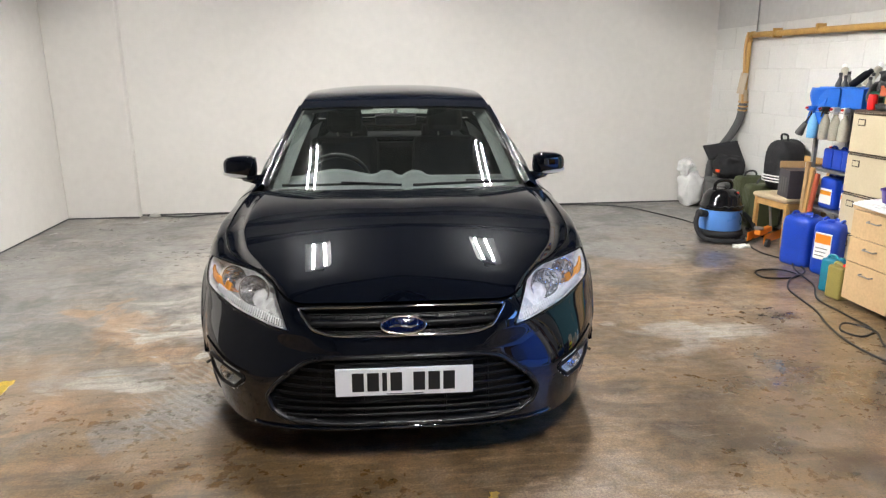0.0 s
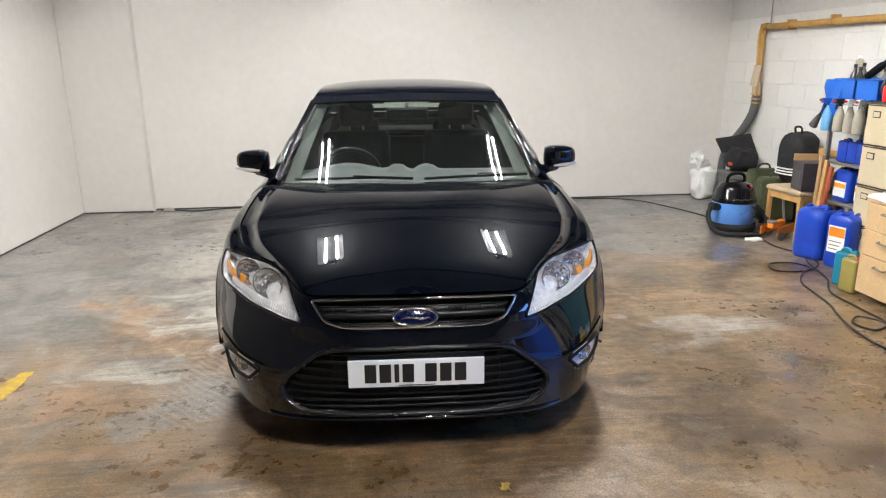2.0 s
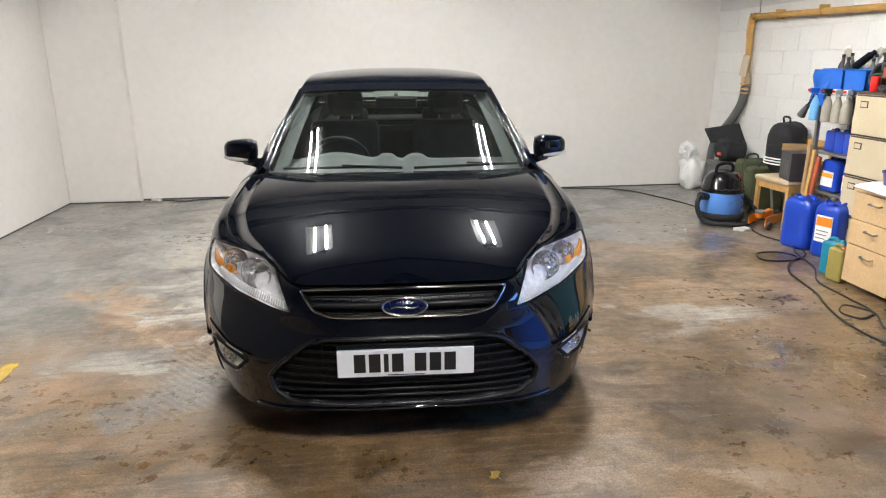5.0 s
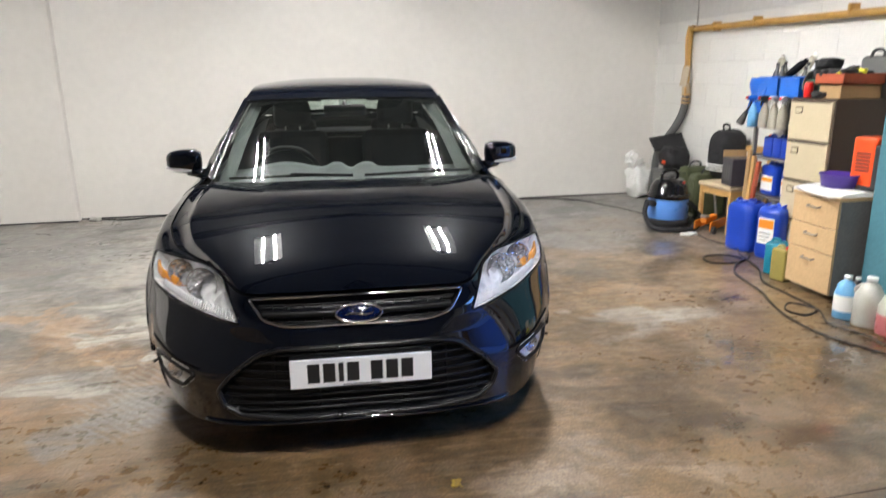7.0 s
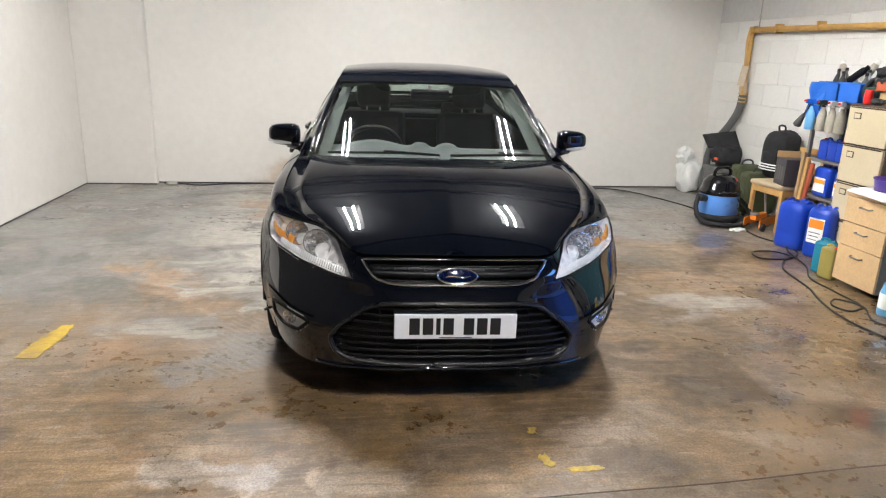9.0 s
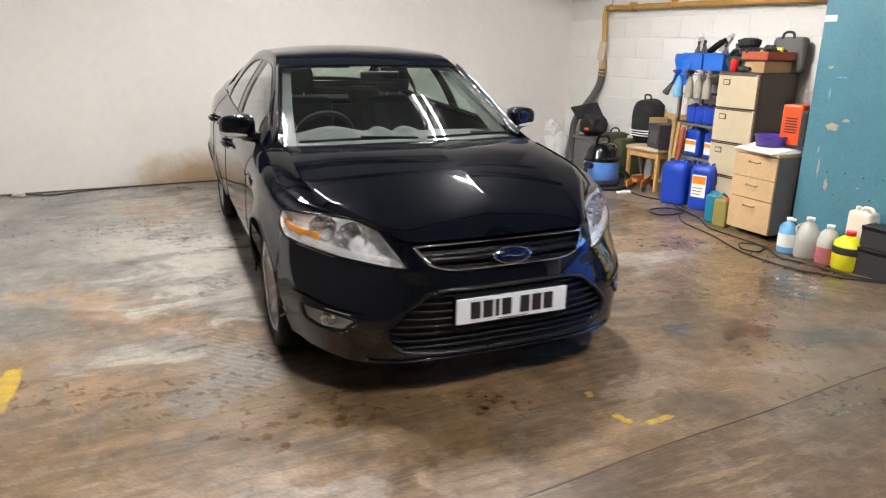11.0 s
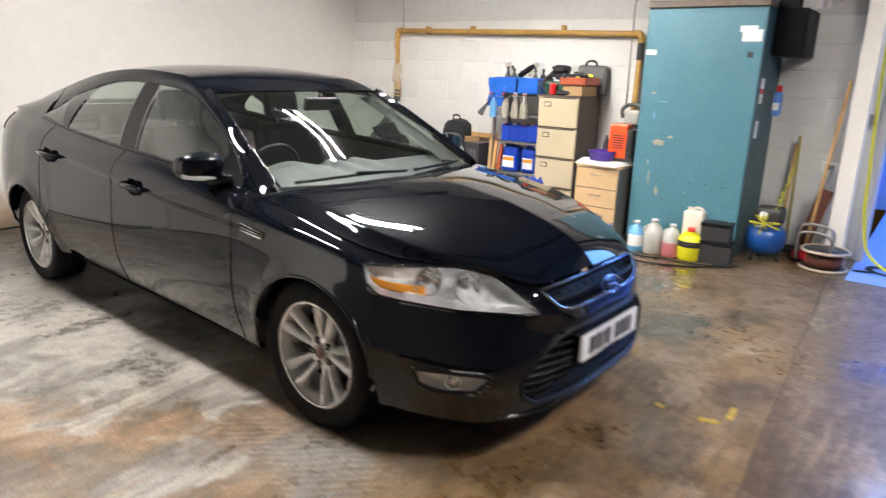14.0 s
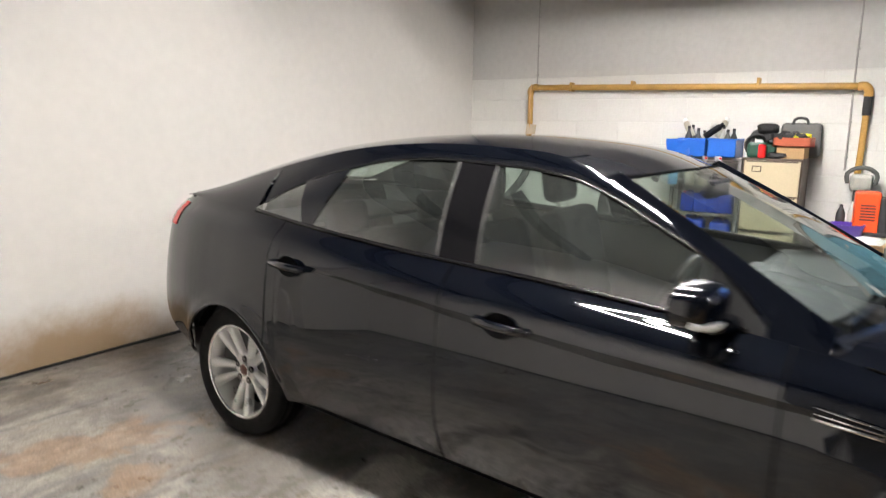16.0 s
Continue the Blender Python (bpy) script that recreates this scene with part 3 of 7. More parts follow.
M = dict(
    back_wall=back_wall_material(),
    floor=floor_material(),
    wall=mat("white_wall_paint", (0.63, 0.607, 0.572), 0.7, vary=0.035, scale=0.9, bump=0.12, bump_scale=30, dirt=0.10, dirt_color=(0.45, 0.42, 0.37)),
    block=mat("painted_blockwork", (0.67, 0.66, 0.63), 0.62, vary=0.04, scale=3, bump=0.35, bump_scale=55, dirt=0.12, dirt_color=(0.5, 0.47, 0.42), random_tone=0.03),
    upper=mat("upper_wall_shade_grey", (0.55, 0.54, 0.518), 0.75, vary=0.05, scale=1.2, bump=0.2, bump_scale=40),
    joint=mat("painted_mortar", (0.655, 0.645, 0.615), 0.8, vary=0.06, bump=0.4),
    ceiling=mat("dark_roof_sheet", (0.155, 0.150, 0.144), 0.9, vary=0.08, scale=2),
    paint=paint_material(),
    gap=mat("shut_line_black", (0.003, 0.003, 0.003), 0.9, spec=0.05),
    plastic=mat("black_plastic", (0.005, 0.005, 0.0055), 0.40, vary=0.1, scale=20, spec=0.28),
    satin=mat("satin_black_trim", (0.010, 0.010, 0.011), 0.3, vary=0.1, scale=20),
    gloss_black=mat("gloss_black", (0.006, 0.006, 0.007), 0.12, vary=0.05),
    rubber=mat("tyre_rubber", (0.006, 0.006, 0.0062), 0.7, spec=0.2, vary=0.2, scale=20, bump=0.2, bump_scale=120, dirt=0.12, dirt_color=(0.07, 0.06, 0.05)),
    chrome=mat("chrome", (0.82, 0.82, 0.83), 0.08, 1.0, vary=0.02),
    alloy=mat("silver_alloy", (0.78, 0.775, 0.76), 0.30, 0.45, vary=0.06, scale=12, dirt=0.12, dirt_color=(0.2, 0.17, 0.14)),
    disc=mat("brake_disc", (0.25, 0.23, 0.22), 0.4, 1.0, vary=0.2, scale=20),
    interior=mat("dark_cloth", (0.006, 0.006, 0.007), 0.85, vary=0.06, scale=12),
    dash=mat("grey_dashboard", (0.040, 0.046, 0.047), 0.6, vary=0.05, scale=10, bump=0.2, bump_scale=300),
    liner=mat("headliner", (0.08, 0.08, 0.077), 0.9, vary=0.05),
    card_trim=mat("grey_door_card", (0.07, 0.073, 0.072), 0.7, vary=0.03, scale=8),
    trim=mat("pale_pillar_trim", (0.05, 0.058, 0.053), 0.8, vary=0.05),
    screen=glass("windscreen_glass", (0.82, 0.90, 0.86), 1.58, 0.006),
    side=glass("side_glass", (0.78, 0.88, 0.83), 1.95, 0.032),
    lens=glass("clear_lens", (0.97, 0.97, 0.97), 1.45),
    lamp_bowl=facet_material("faceted_lamp_chrome", (0.98, 0.98, 0.98), 0.10, 0.08, 30, 0.8),
    lip=mat("polished_alloy", (0.85, 0.85, 0.84), 0.2, 0.75, vary=0.04, scale=12),
    reflector=facet_material("lamp_reflector", (0.92, 0.92, 0.93), 0.12, 0.85, 90, 0.9),
    lamp_white=mat("lamp_housing", (0.92, 0.92, 0.92), 0.22, 0.1, vary=0.08, scale=30),
    amber=mat("amber_lens", (0.86, 0.34, 0.04), 0.15, vary=0.08, scale=30),
    red_lens=mat("red_lens", (0.60, 0.018, 0.02), 0.15),
    plate=mat("white_plate", (0.80, 0.80, 0.79), 0.35, vary=0.02),
    ink=mat("black_ink", (0.01, 0.01, 0.01), 0.5),
    badge=mat("blue_enamel", (0.0015, 0.006, 0.035), 0.12),
    orange_pipe=mat("ochre_pipe_paint", (0.50, 0.29, 0.075), 0.45, vary=0.18, scale=8, dirt=0.4, dirt_color=(0.22, 0.10, 0.03)),
    teal=mat("teal_locker_paint", (0.0774, 0.2094, 0.264), 0.42, vary=0.10, scale=3.5, bump=0.1, bump_scale=20, dirt=0.14, dirt_color=(0.16, 0.27, 0.29)),
    teal_side=mat("dark_teal_paint", (0.0396, 0.0924, 0.1056), 0.5, vary=0.15, scale=4, dirt=0.3, dirt_color=(0.06, 0.06, 0.05)),
    chip=mat("bare_primer", (0.38, 0.33, 0.26), 0.7, vary=0.2, scale=12),
    paper=mat("white_paper", (0.80, 0.80, 0.78), 0.75, vary=0.04, scale=12),
    cream=mat("cream_steel", (0.55, 0.47, 0.32), 0.38, vary=0.05, scale=5, dirt=0.15, dirt_color=(0.4, 0.32, 0.2)),
    brown=mat("brown_steel", (0.075, 0.052, 0.038), 0.45, vary=0.1, scale=5),
    dusty_joint=mat("joint_filler", (0.075, 0.052, 0.032), 0.9, vary=0.3, scale=9),
    dusty=mat("dusty_brown_steel", (0.17, 0.135, 0.105), 0.7, vary=0.2, scale=5, dirt=0.3, dirt_color=(0.3, 0.27, 0.23)),
    beech=mat("beech_board", (0.57, 0.395, 0.215), 0.42, vary=0.1, scale=4, bump=0.05),
    dark_board=mat("dark_board", (0.15, 0.145, 0.14), 0.6, vary=0.2),
    wood=mat("pale_wood", (0.56, 0.33, 0.12), 0.42, vary=0.18, scale=9, bump=0.1),
    cushion=mat("beige_fabric", (0.48, 0.38, 0.25), 0.9, vary=0.12, scale=20, bump=0.4, bump_scale=300),
    blue=mat("blue_plastic", (0.012, 0.055, 0.42), 0.35, vary=0.12, scale=7, dirt=0.12, dirt_color=(0.02, 0.03, 0.12)),
    bright_blue=mat("bright_blue_plastic", (0.015, 0.13, 0.55), 0.38, vary=0.1, scale=9),
    vac_blue=mat("vacuum_blue", (0.10, 0.26, 0.66), 0.3, vary=0.06, scale=10),
    black=mat("black_cloth", (0.012, 0.012, 0.014), 0.8, vary=0.3, scale=12, bump=0.5, bump_scale=150),
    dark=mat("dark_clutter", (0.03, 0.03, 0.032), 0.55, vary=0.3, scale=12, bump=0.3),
    grey=mat("grey_plastic", (0.12, 0.12, 0.115), 0.6, vary=0.15, scale=8, bump=0.2),
    hose=mat("grey_hose", (0.10, 0.10, 0.10), 0.65, vary=0.15, scale=12),
    olive=mat("olive_case", (0.055, 0.065, 0.028), 0.6, vary=0.15, scale=7, bump=0.3, bump_scale=120),
    steel=mat("grey_steel", (0.28, 0.27, 0.26), 0.45, 0.6, vary=0.15, scale=8, dirt=0.3, dirt_color=(0.14, 0.09, 0.05)),
    orange=mat("orange_paint", (0.80, 0.24, 0.02), 0.4, vary=0.1, scale=9, dirt=0.2),
    red=mat("red_plastic", (0.70, 0.02, 0.02), 0.35, vary=0.08),
    redorange=mat("red_orange_plastic", (0.85, 0.09, 0.02), 0.4, vary=0.08),
    terracotta=mat("terracotta_plastic", (0.42, 0.09, 0.04), 0.6, vary=0.15),
    purple=mat("purple_plastic", (0.07, 0.03, 0.28), 0.35, vary=0.1),
    yellow=mat("yellow_plastic", (0.78, 0.72, 0.02), 0.4, vary=0.08),
    yellow_paint=mat("worn_yellow_paint", (0.58, 0.39, 0.04), 0.55, vary=0.3, scale=9, dirt=0.75, dirt_from=0.43, dirt_color=(0.24, 0.17, 0.09), bump=0.3),
    cloudy=mat("cloudy_plastic", (0.46, 0.455, 0.41), 0.4, vary=0.12, scale=10),
    frosted=mat("frosted_plastic", (0.40, 0.37, 0.30), 0.35, vary=0.15, scale=8),
    milky=mat("cream_plastic", (0.72, 0.66, 0.55), 0.5, vary=0.06),
    pink=mat("pink_fluid", (0.50, 0.16, 0.17), 0.3, vary=0.1),
    pale_blue=mat("pale_blue_plastic", (0.16, 0.42, 0.70), 0.35, vary=0.1),
    green=mat("dark_green_plastic", (0.015, 0.07, 0.045), 0.4),
    teal_can=mat("teal_plastic", (0.01, 0.20, 0.30), 0.4, vary=0.1),
    olive_can=mat("olive_plastic", (0.30, 0.25, 0.07), 0.4, vary=0.1),
    card_pale=mat("pale_card", (0.50, 0.42, 0.31), 0.85, vary=0.15, scale=14),
    card=mat("cardboard", (0.42, 0.27, 0.13), 0.8, vary=0.1),
    jet=mat("jet_black_metal", (0.006, 0.007, 0.010), 0.5, vary=0.2, scale=6, spec=0.12),
    tank_blue=mat("dark_blue_enamel", (0.008, 0.07, 0.28), 0.35, vary=0.15, scale=8, dirt=0.3, dirt_color=(0.02, 0.03, 0.06)),
    print_=mat("dark_print", (0.035, 0.032, 0.04), 0.4, vary=0.25, scale=8),
    sack=mat("white_sack", (0.70, 0.70, 0.68), 0.55, vary=0.08, scale=10, bump=0.6, bump_scale=25),
    cable_grey=mat("pale_grey_cable", (0.40, 0.39, 0.37), 0.6, vary=0.1, scale=6),
    cable=mat("black_cable", (0.012, 0.012, 0.012), 0.5),
    mahogany=mat("dark_red_wood", (0.10, 0.03, 0.018), 0.4, vary=0.2, scale=6),
    white_paint=mat("white_gloss_paint", (0.74, 0.71, 0.66), 0.4, vary=0.06, scale=5, dirt=0.25, dirt_color=(0.4, 0.36, 0.3)),
    rim_beige=mat("beige_rim", (0.46, 0.37, 0.27), 0.5, vary=0.15, scale=9, dirt=0.3),
    hose_yellow=mat("yellow_hose", (0.58, 0.55, 0.03), 0.4, vary=0.1),
    blue_floor=mat("blue_daylight_tone", (0.22, 0.36, 0.75), 0.35, vary=0.15, scale=3, dirt=0.2, dirt_color=(0.2, 0.25, 0.4)),
    tube=glow("fluorescent_tube", (1.0, 0.975, 0.93), TUBE_POWER),
    shade=mat("dark_shade_wing", (0.005, 0.005, 0.005), 0.8, spec=0.1),
    shutter=mat("unseen_wall_dark", (0.065, 0.062, 0.06), 0.6, vary=0.2, scale=2),
)

# ---------------------------------------------------------------- the room
L, R_, B_, F_, T_ = (ROOM[k] for k in ("left", "right", "back", "front", "top"))
PIL_X, PIL_Y = -2.62, 5.335           # a shallow pier in the far corner
DOOR_Y0, DOOR_Y1, DOOR_Z = -3.9, -0.58, 2.9   # wide opening to the yard in the side wall


def structure(name, bm, material, label, smooth=False):
    return tagged(part(name, bm, material, None, "", smooth), label, name.split("_")[0], "", "structure")


floor_bm = bmesh.new()
nx, ny = 40, 60
gx, gy = np.linspace(L - 0.1, R_ + 0.25, nx), np.linspace(F_ - 0.1, B_ + 0.1, ny)
fv = [[floor_bm.verts.new((x, y, 0.0)) for y in gy] for x in gx]
for i in range(nx - 1):
    for j in range(ny - 1):
        floor_bm.faces.new((fv[i][j], fv[i + 1][j], fv[i + 1][j + 1], fv[i][j + 1]))
structure("floor", floor_bm, M["floor"], "worn stained concrete workshop floor with damp patches")

structure("wall_back", box_bm(L - 0.2, B_, -0.05, R_ + 0.25, B_ + 0.2, T_), M["back_wall"], "white painted back wall with a brown stain low down")
structure("wall_left", box_bm(L - 0.2, 1.7, -0.05, L, B_, T_), M["wall"], "plain white painted side wall")
# unseen walls towards the front, made dark so the car's nose mirrors black
structure("wall_shutter", box_bm(L - 0.2, F_, -0.05, L, 1.7, T_), M["shutter"], "unseen dark side wall added to darken reflections in the car")
structure("wall_front", box_bm(L - 0.2, F_ - 0.2, -0.05, R_ + 0.25, F_, T_), M["shutter"], "unseen dark wall behind the car's bay, dark for reflections")
structure("wall_pier", box_bm(L, PIL_Y, -0.02, PIL_X, B_, T_, 0.012), M["wall"], "white painted shallow pier in the corner")
wall_r = structure("wall_right", merge(box_bm(R_, DOOR_Y1, -0.05, R_ + 0.25, B_, T_), merge(box_bm(R_, F_, -0.05, R_ + 0.25, DOOR_Y0, T_), box_bm(R_, DOOR_Y0, DOOR_Z, R_ + 0.25, DOOR_Y1, T_))),
                   M["joint"], "white painted blockwork side wall with a wide opening")
structure("ceiling", box_bm(L - 0.2, F_ - 0.2, T_, R_ + 0.25, B_ + 0.2, T_ + 0.15), M["ceiling"], "plain grey workshop ceiling")

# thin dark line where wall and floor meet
structure("trim_back", box_bm(PIL_X, B_ - 0.008, 0.0, R_, B_, 0.013), M["dark"], "thin dark strip along the foot of the back wall")
structure("trim_pier", box_bm(L, PIL_Y - 0.008, 0.0, PIL_X + 0.008, PIL_Y, 0.013), M["dark"], "thin dark strip along the foot of the pier")
structure("trim_left", box_bm(L, 1.7, 0.0, L + 0.006, PIL_Y - 0.008, 0.012), M["dark"], "thin dark strip along the foot of the side wall")

# the yard beyond the opening; blue daylight is put into floor and wall colour
structure("ground_yard", box_bm(R_ - 0.75, DOOR_Y0, 0.002, R_ + 3.4, DOOR_Y1 + 0.02, 0.006), M["blue_floor"], "floor in and beyond the opening, coloured blue for daylight")
structure("wall_yard", box_bm(R_ + 3.4, DOOR_Y0 - 2, -0.05, R_ + 3.6, DOOR_Y1 + 3, T_), M["blue_floor"], "backdrop wall beyond the opening, coloured blue for daylight")
yard_light = bpy.data.lights.new("yard_daylight", "AREA")
yard_light.shape, yard_light.size, yard_light.size_y = "RECTANGLE", 2.6, 2.6
yard_light.energy, yard_light.color = 230.0, (0.16, 0.40, 1.0)
yl = new("yard_daylight", yard_light)
yl.matrix_basis = look((R_ + 1.7, (DOOR_Y0 + DOOR_Y1) / 2, 3.1), (R_ + 1.9, (DOOR_Y0 + DOOR_Y1) / 2, 0.0))

# fluorescent battens; housing and wings blackened to keep the mirrored tubes apart
for lx, ly in LAMPS:
    lamp = thing("ceiling_light", "twin-tube fluorescent batten under the ceiling, unseen housing made dark", "light", pose(lx, ly, LAMP_Z), "ceiling lights")
    part("body", box_bm(-0.03, -0.56, 0.03, 0.03, 0.56, T_ - LAMP_Z, 0.008), M["shade"], lamp)
    for s in (-1, 1):
        part("tube", cyl_bm((s * 0.07, -0.52, 0), (s * 0.07, 0.52, 0), 0.0105, seg=12), M["tube"], lamp, "lit fluorescent tube")
    for s in (-1, 1):
        wing = box_bm(0, -0.55, -0.001, 0.115, 0.55, 0.001, m=pose(s * 0.085, 0, 0.022, 0, 0, 0) @ (pose(0, 0, 0, 0, 42, 0) if s > 0 else pose(0, 0, 0, 0, 138, 0)))
        part("shade_wing", wing, M["shade"], lamp, "dark sheet shade wing")
    # unseen plate, added to keep tube light off the ceiling above
    part("top_plate", box_bm(-0.10, -0.55, 0.0225, 0.10, 0.55, 0.029, 0.002), M["shade"], lamp, "unseen dark plate added to block light upwards")
    for e in (-0.54, 0.54):
        part("end_cap", box_bm(-0.085, e - 0.02, -0.02, 0.085, e + 0.02, 0.03, 0.004), M["shade"], lamp)

# steel beams under the roof, mirrored in the bonnet
for y in (-4.4, -3.2, -0.7, 0.55, 3.6, 4.75):
    structure("trim_beam", box_bm(L, y - 0.06, T_ - 0.16, R_, y + 0.06, T_ - 0.002, 0.006), M["shade"], "dark steel beam under the roof")

# ---------------------------------------------------------------- the car
car = thing("car", "black five-door hatchback with silver alloy wheels parked on the concrete", "car", pose(0, 0, 0, 0, 0, CAR_TURN))
WHEEL_F, WHEEL_R, WHEEL_Z, ARCH = 0.89, 3.74, 0.318, 0.35

# five long lines of the shell, from the middle of the nose round the side to the middle of the tail
LINE_SILL = [(0, .045, .195), (.26, .05, .195), (.47, .078, .19), (.64, .17, .19), (.755, .33, .20), (.812, .47, .21), (.85, .63, .22), (.868, .9, .22), (.85, 1.3, .228),
             (.845, 2.0, .245), (.845, 2.8, .262), (.845, 3.3, .268), (.86, 3.74, .25), (.838, 4.15, .345), (.755, 4.39, .385), (.53, 4.57, .39), (0, 4.62, .39)]
LINE_LOW = [(0, .0, .34), (.26, .008, .34), (.46, .055, .34), (.65, .17, .35), (.79, .34, .37), (.855, .485, .38), (.888, .63, .38), (.902, .9, .39), (.904, 1.3, .39),
            (.905, 2.0, .39), (.905, 2.8, .40), (.905, 3.3, .41), (.905, 3.74, .42), (.88, 4.15, .44), (.80, 4.41, .46), (.55, 4.61, .46), (0, 4.66, .46)]
LINE_MID = [(0, .012, .53), (.26, .022, .53), (.45, .085, .535), (.63, .225, .55), (.77, .39, .57), (.85, .525, .585), (.89, .65, .60), (.912, .9, .63), (.91, 1.3, .61),
            (.914, 2.0, .61), (.917, 2.8, .63), (.92, 3.3, .65), (.925, 3.74, .67), (.90, 4.15, .68), (.81, 4.42, .68), (.56, 4.63, .68), (0, 4.68, .68)]
LINE_HIGH = [(0, .032, .598), (.26, .042, .598), (.43, .082, .60), (.595, .235, .635), (.74, .405, .675), (.825, .53, .70), (.865, .665, .735), (.885, .9, .775), (.886, 1.3, .80),
             (.884, 2.0, .835), (.882, 2.8, .87), (.88, 3.3, .89), (.89, 3.74, .92), (.86, 4.15, .94), (.78, 4.40, .94), (.54, 4.58, .94), (0, 4.63, .94)]
LINE_TOP = [(0, .095, .685), (.26, .105, .685), (.42, .135, .69), (.55, .33, .748), (.665, .47, .768), (.75, .59, .788), (.795, .73, .817), (.812, .92, .854), (.800, 1.3, .918),
            (.806, 2.0, .982), (.803, 2.8, 1.022), (.792, 3.3, 1.058), (.775, 3.74, 1.10), (.745, 4.15, 1.12), (.68, 4.33, 1.122), (.50, 4.46, 1.122), (0, 4.53, 1.122)]
LINES = [np.array(v, float) for v in (LINE_SILL, LINE_LOW, LINE_MID, LINE_HIGH, LINE_TOP)]
KEY_D = np.r_[0, np.cumsum(np.linalg.norm(np.diff(LINES[2], axis=0), axis=1))]
V_D = np.array([0, 0.16, 0.42, 0.62, 1.0])


def mid_at(s):
    return spline_at(LINES[2], KEY_D, s)


def arc_of_y(y):
    s = np.linspace(0.9, KEY_D[13], 4000)
    return s[np.argmin(abs(mid_at(s)[:, 1] - y))]


side_stops = [arc_of_y(w + ARCH * math.cos(a)) for w in (WHEEL_F, WHEEL_R) for a in np.linspace(0, math.pi, 41)]
ARCS = np.unique(np.round(np.r_[np.arange(0, 1.15, 0.0065), np.arange(1.15, KEY_D[-1], 0.04), KEY_D[-1], side_stops], 5))
ARCS = ARCS[np.r_[True, np.diff(ARCS) > 0.0018]]
NV = 72
lines_at = np.stack([spline_at(l, KEY_D, ARCS) for l in LINES], 1)     # arc x line x 3


def column(i, v):
    return spline_at(lines_at[i], V_D, v)


SHELL = np.zeros((len(ARCS), NV, 3))
fine_v = np.linspace(0, 1, 240)
for i in range(len(ARCS)):
    c = column(i, fine_v)
    v0 = 0.0
    for w in (WHEEL_F, WHEEL_R):
        inside = np.hypot(c[:, 1] - w, c[:, 2] - WHEEL_Z) < ARCH
        if inside.any() and abs(c[0, 0]) > 0.6:
            v0 = max(v0, fine_v[np.nonzero(inside)[0][-1]])
    SHELL[i] = column(i, np.linspace(v0, 1, NV))
# the doors flow without ripples
flank = np.nonzero((SHELL[:, 30, 1] > 1.29) & (SHELL[:, 30, 1] < 3.36) & (SHELL[:, 30, 0] > 0.7))[0]
lo_i, hi_i = flank[0], flank[-1] + 1
for _ in range(14):
    SHELL[lo_i:hi_i, :, 0] = 0.25 * SHELL[lo_i - 1 : hi_i - 1, :, 0] + 0.5 * SHELL[lo_i:hi_i, :, 0] + 0.25 * SHELL[lo_i + 1 : hi_i + 1, :, 0]
for _ in range(60):
    SHELL[lo_i:hi_i, 3:-3, 0] = 0.25 * SHELL[lo_i:hi_i, 2:-4, 0] + 0.5 * SHELL[lo_i:hi_i, 3:-3, 0] + 0.25 * SHELL[lo_i:hi_i, 4:-2, 0]
# flared arches and a sharp crease along the doors
for w, swell in ((WHEEL_F, 0.014), (WHEEL_R, 0.016)):
    r_ = np.hypot(SHELL[..., 1] - w, SHELL[..., 2] - WHEEL_Z)
    SHELL[..., 0] += swell * np.exp(-((r_ - ARCH) / 0.045) ** 2) * (SHELL[..., 0] > 0.7)
crease_z = np.interp(SHELL[..., 1], [0.8, 1.0, 1.35, 1.9, 2.5, 3.0, 3.45], [.765, .785, .803, .825, .863, .900, .928])
over = SHELL[..., 2] - crease_z
fade = np.clip((SHELL[..., 1] - 1.15) / 0.3, 0, 1) * np.clip((3.5 - SHELL[..., 1]) / 0.5, 0, 1)
SHELL[..., 0] += 0.008 * np.clip(1 - over / 0.09, 0, 1) * np.clip(over / 0.012 + 1, 0, 1) * fade
# the doors stand upright up to the crease, and the shoulder above it rolls over to the windows
upright = np.clip((SHELL[..., 1] - 0.72) / 0.3, 0, 1) * np.clip((3.9 - SHELL[..., 1]) / 0.5, 0, 1) * (SHELL[..., 0] > 0.6)
share = np.clip(over / (SHELL[:, -1:, 2] - crease_z), 0, 1)
swelling = 0.048 * np.clip(SHELL[..., 2] - 0.50, 0, crease_z - 0.50) * (1 - share) + 0.006 * np.sin(np.pi * share)
SHELL[..., 0] += swelling * upright
dn_u, dn_v = np.gradient(SHELL, axis=0), np.gradient(SHELL, axis=1)
NORMAL = np.cross(dn_u, dn_v)
NORMAL /= np.linalg.norm(NORMAL, axis=2, keepdims=True) + 1e-9
if NORMAL[5, 40, 1] > 0:
    NORMAL = -NORMAL


def arc_z(p):
    """The shell's arc and height nearest to a place."""
    front = SHELL[: np.searchsorted(ARCS, 1.4)]
    i, j = np.unravel_index(np.argmin(((front - np.array(p)) ** 2).sum(-1)), front.shape[:2])
    return ARCS[i], front[i, j, 2]


def on_shell(a, z, out=0.0):
    """The place on the shell at an arc and a height, moved outwards."""
    i = int(np.clip(np.searchsorted(ARCS, a), 1, len(ARCS) - 1))
    f = (a - ARCS[i - 1]) / (ARCS[i] - ARCS[i - 1])
    res = np.zeros(3)
    for k, w in ((i - 1, 1 - f), (i, f)):
        zc = SHELL[k, :, 2]
        p = np.array([np.interp(z, zc, SHELL[k, :, n] + out * NORMAL[k, :, n]) for n in range(3)])
        res += w * p
    return res


def outline(pts3):
    return [arc_z(p) for p in pts3]


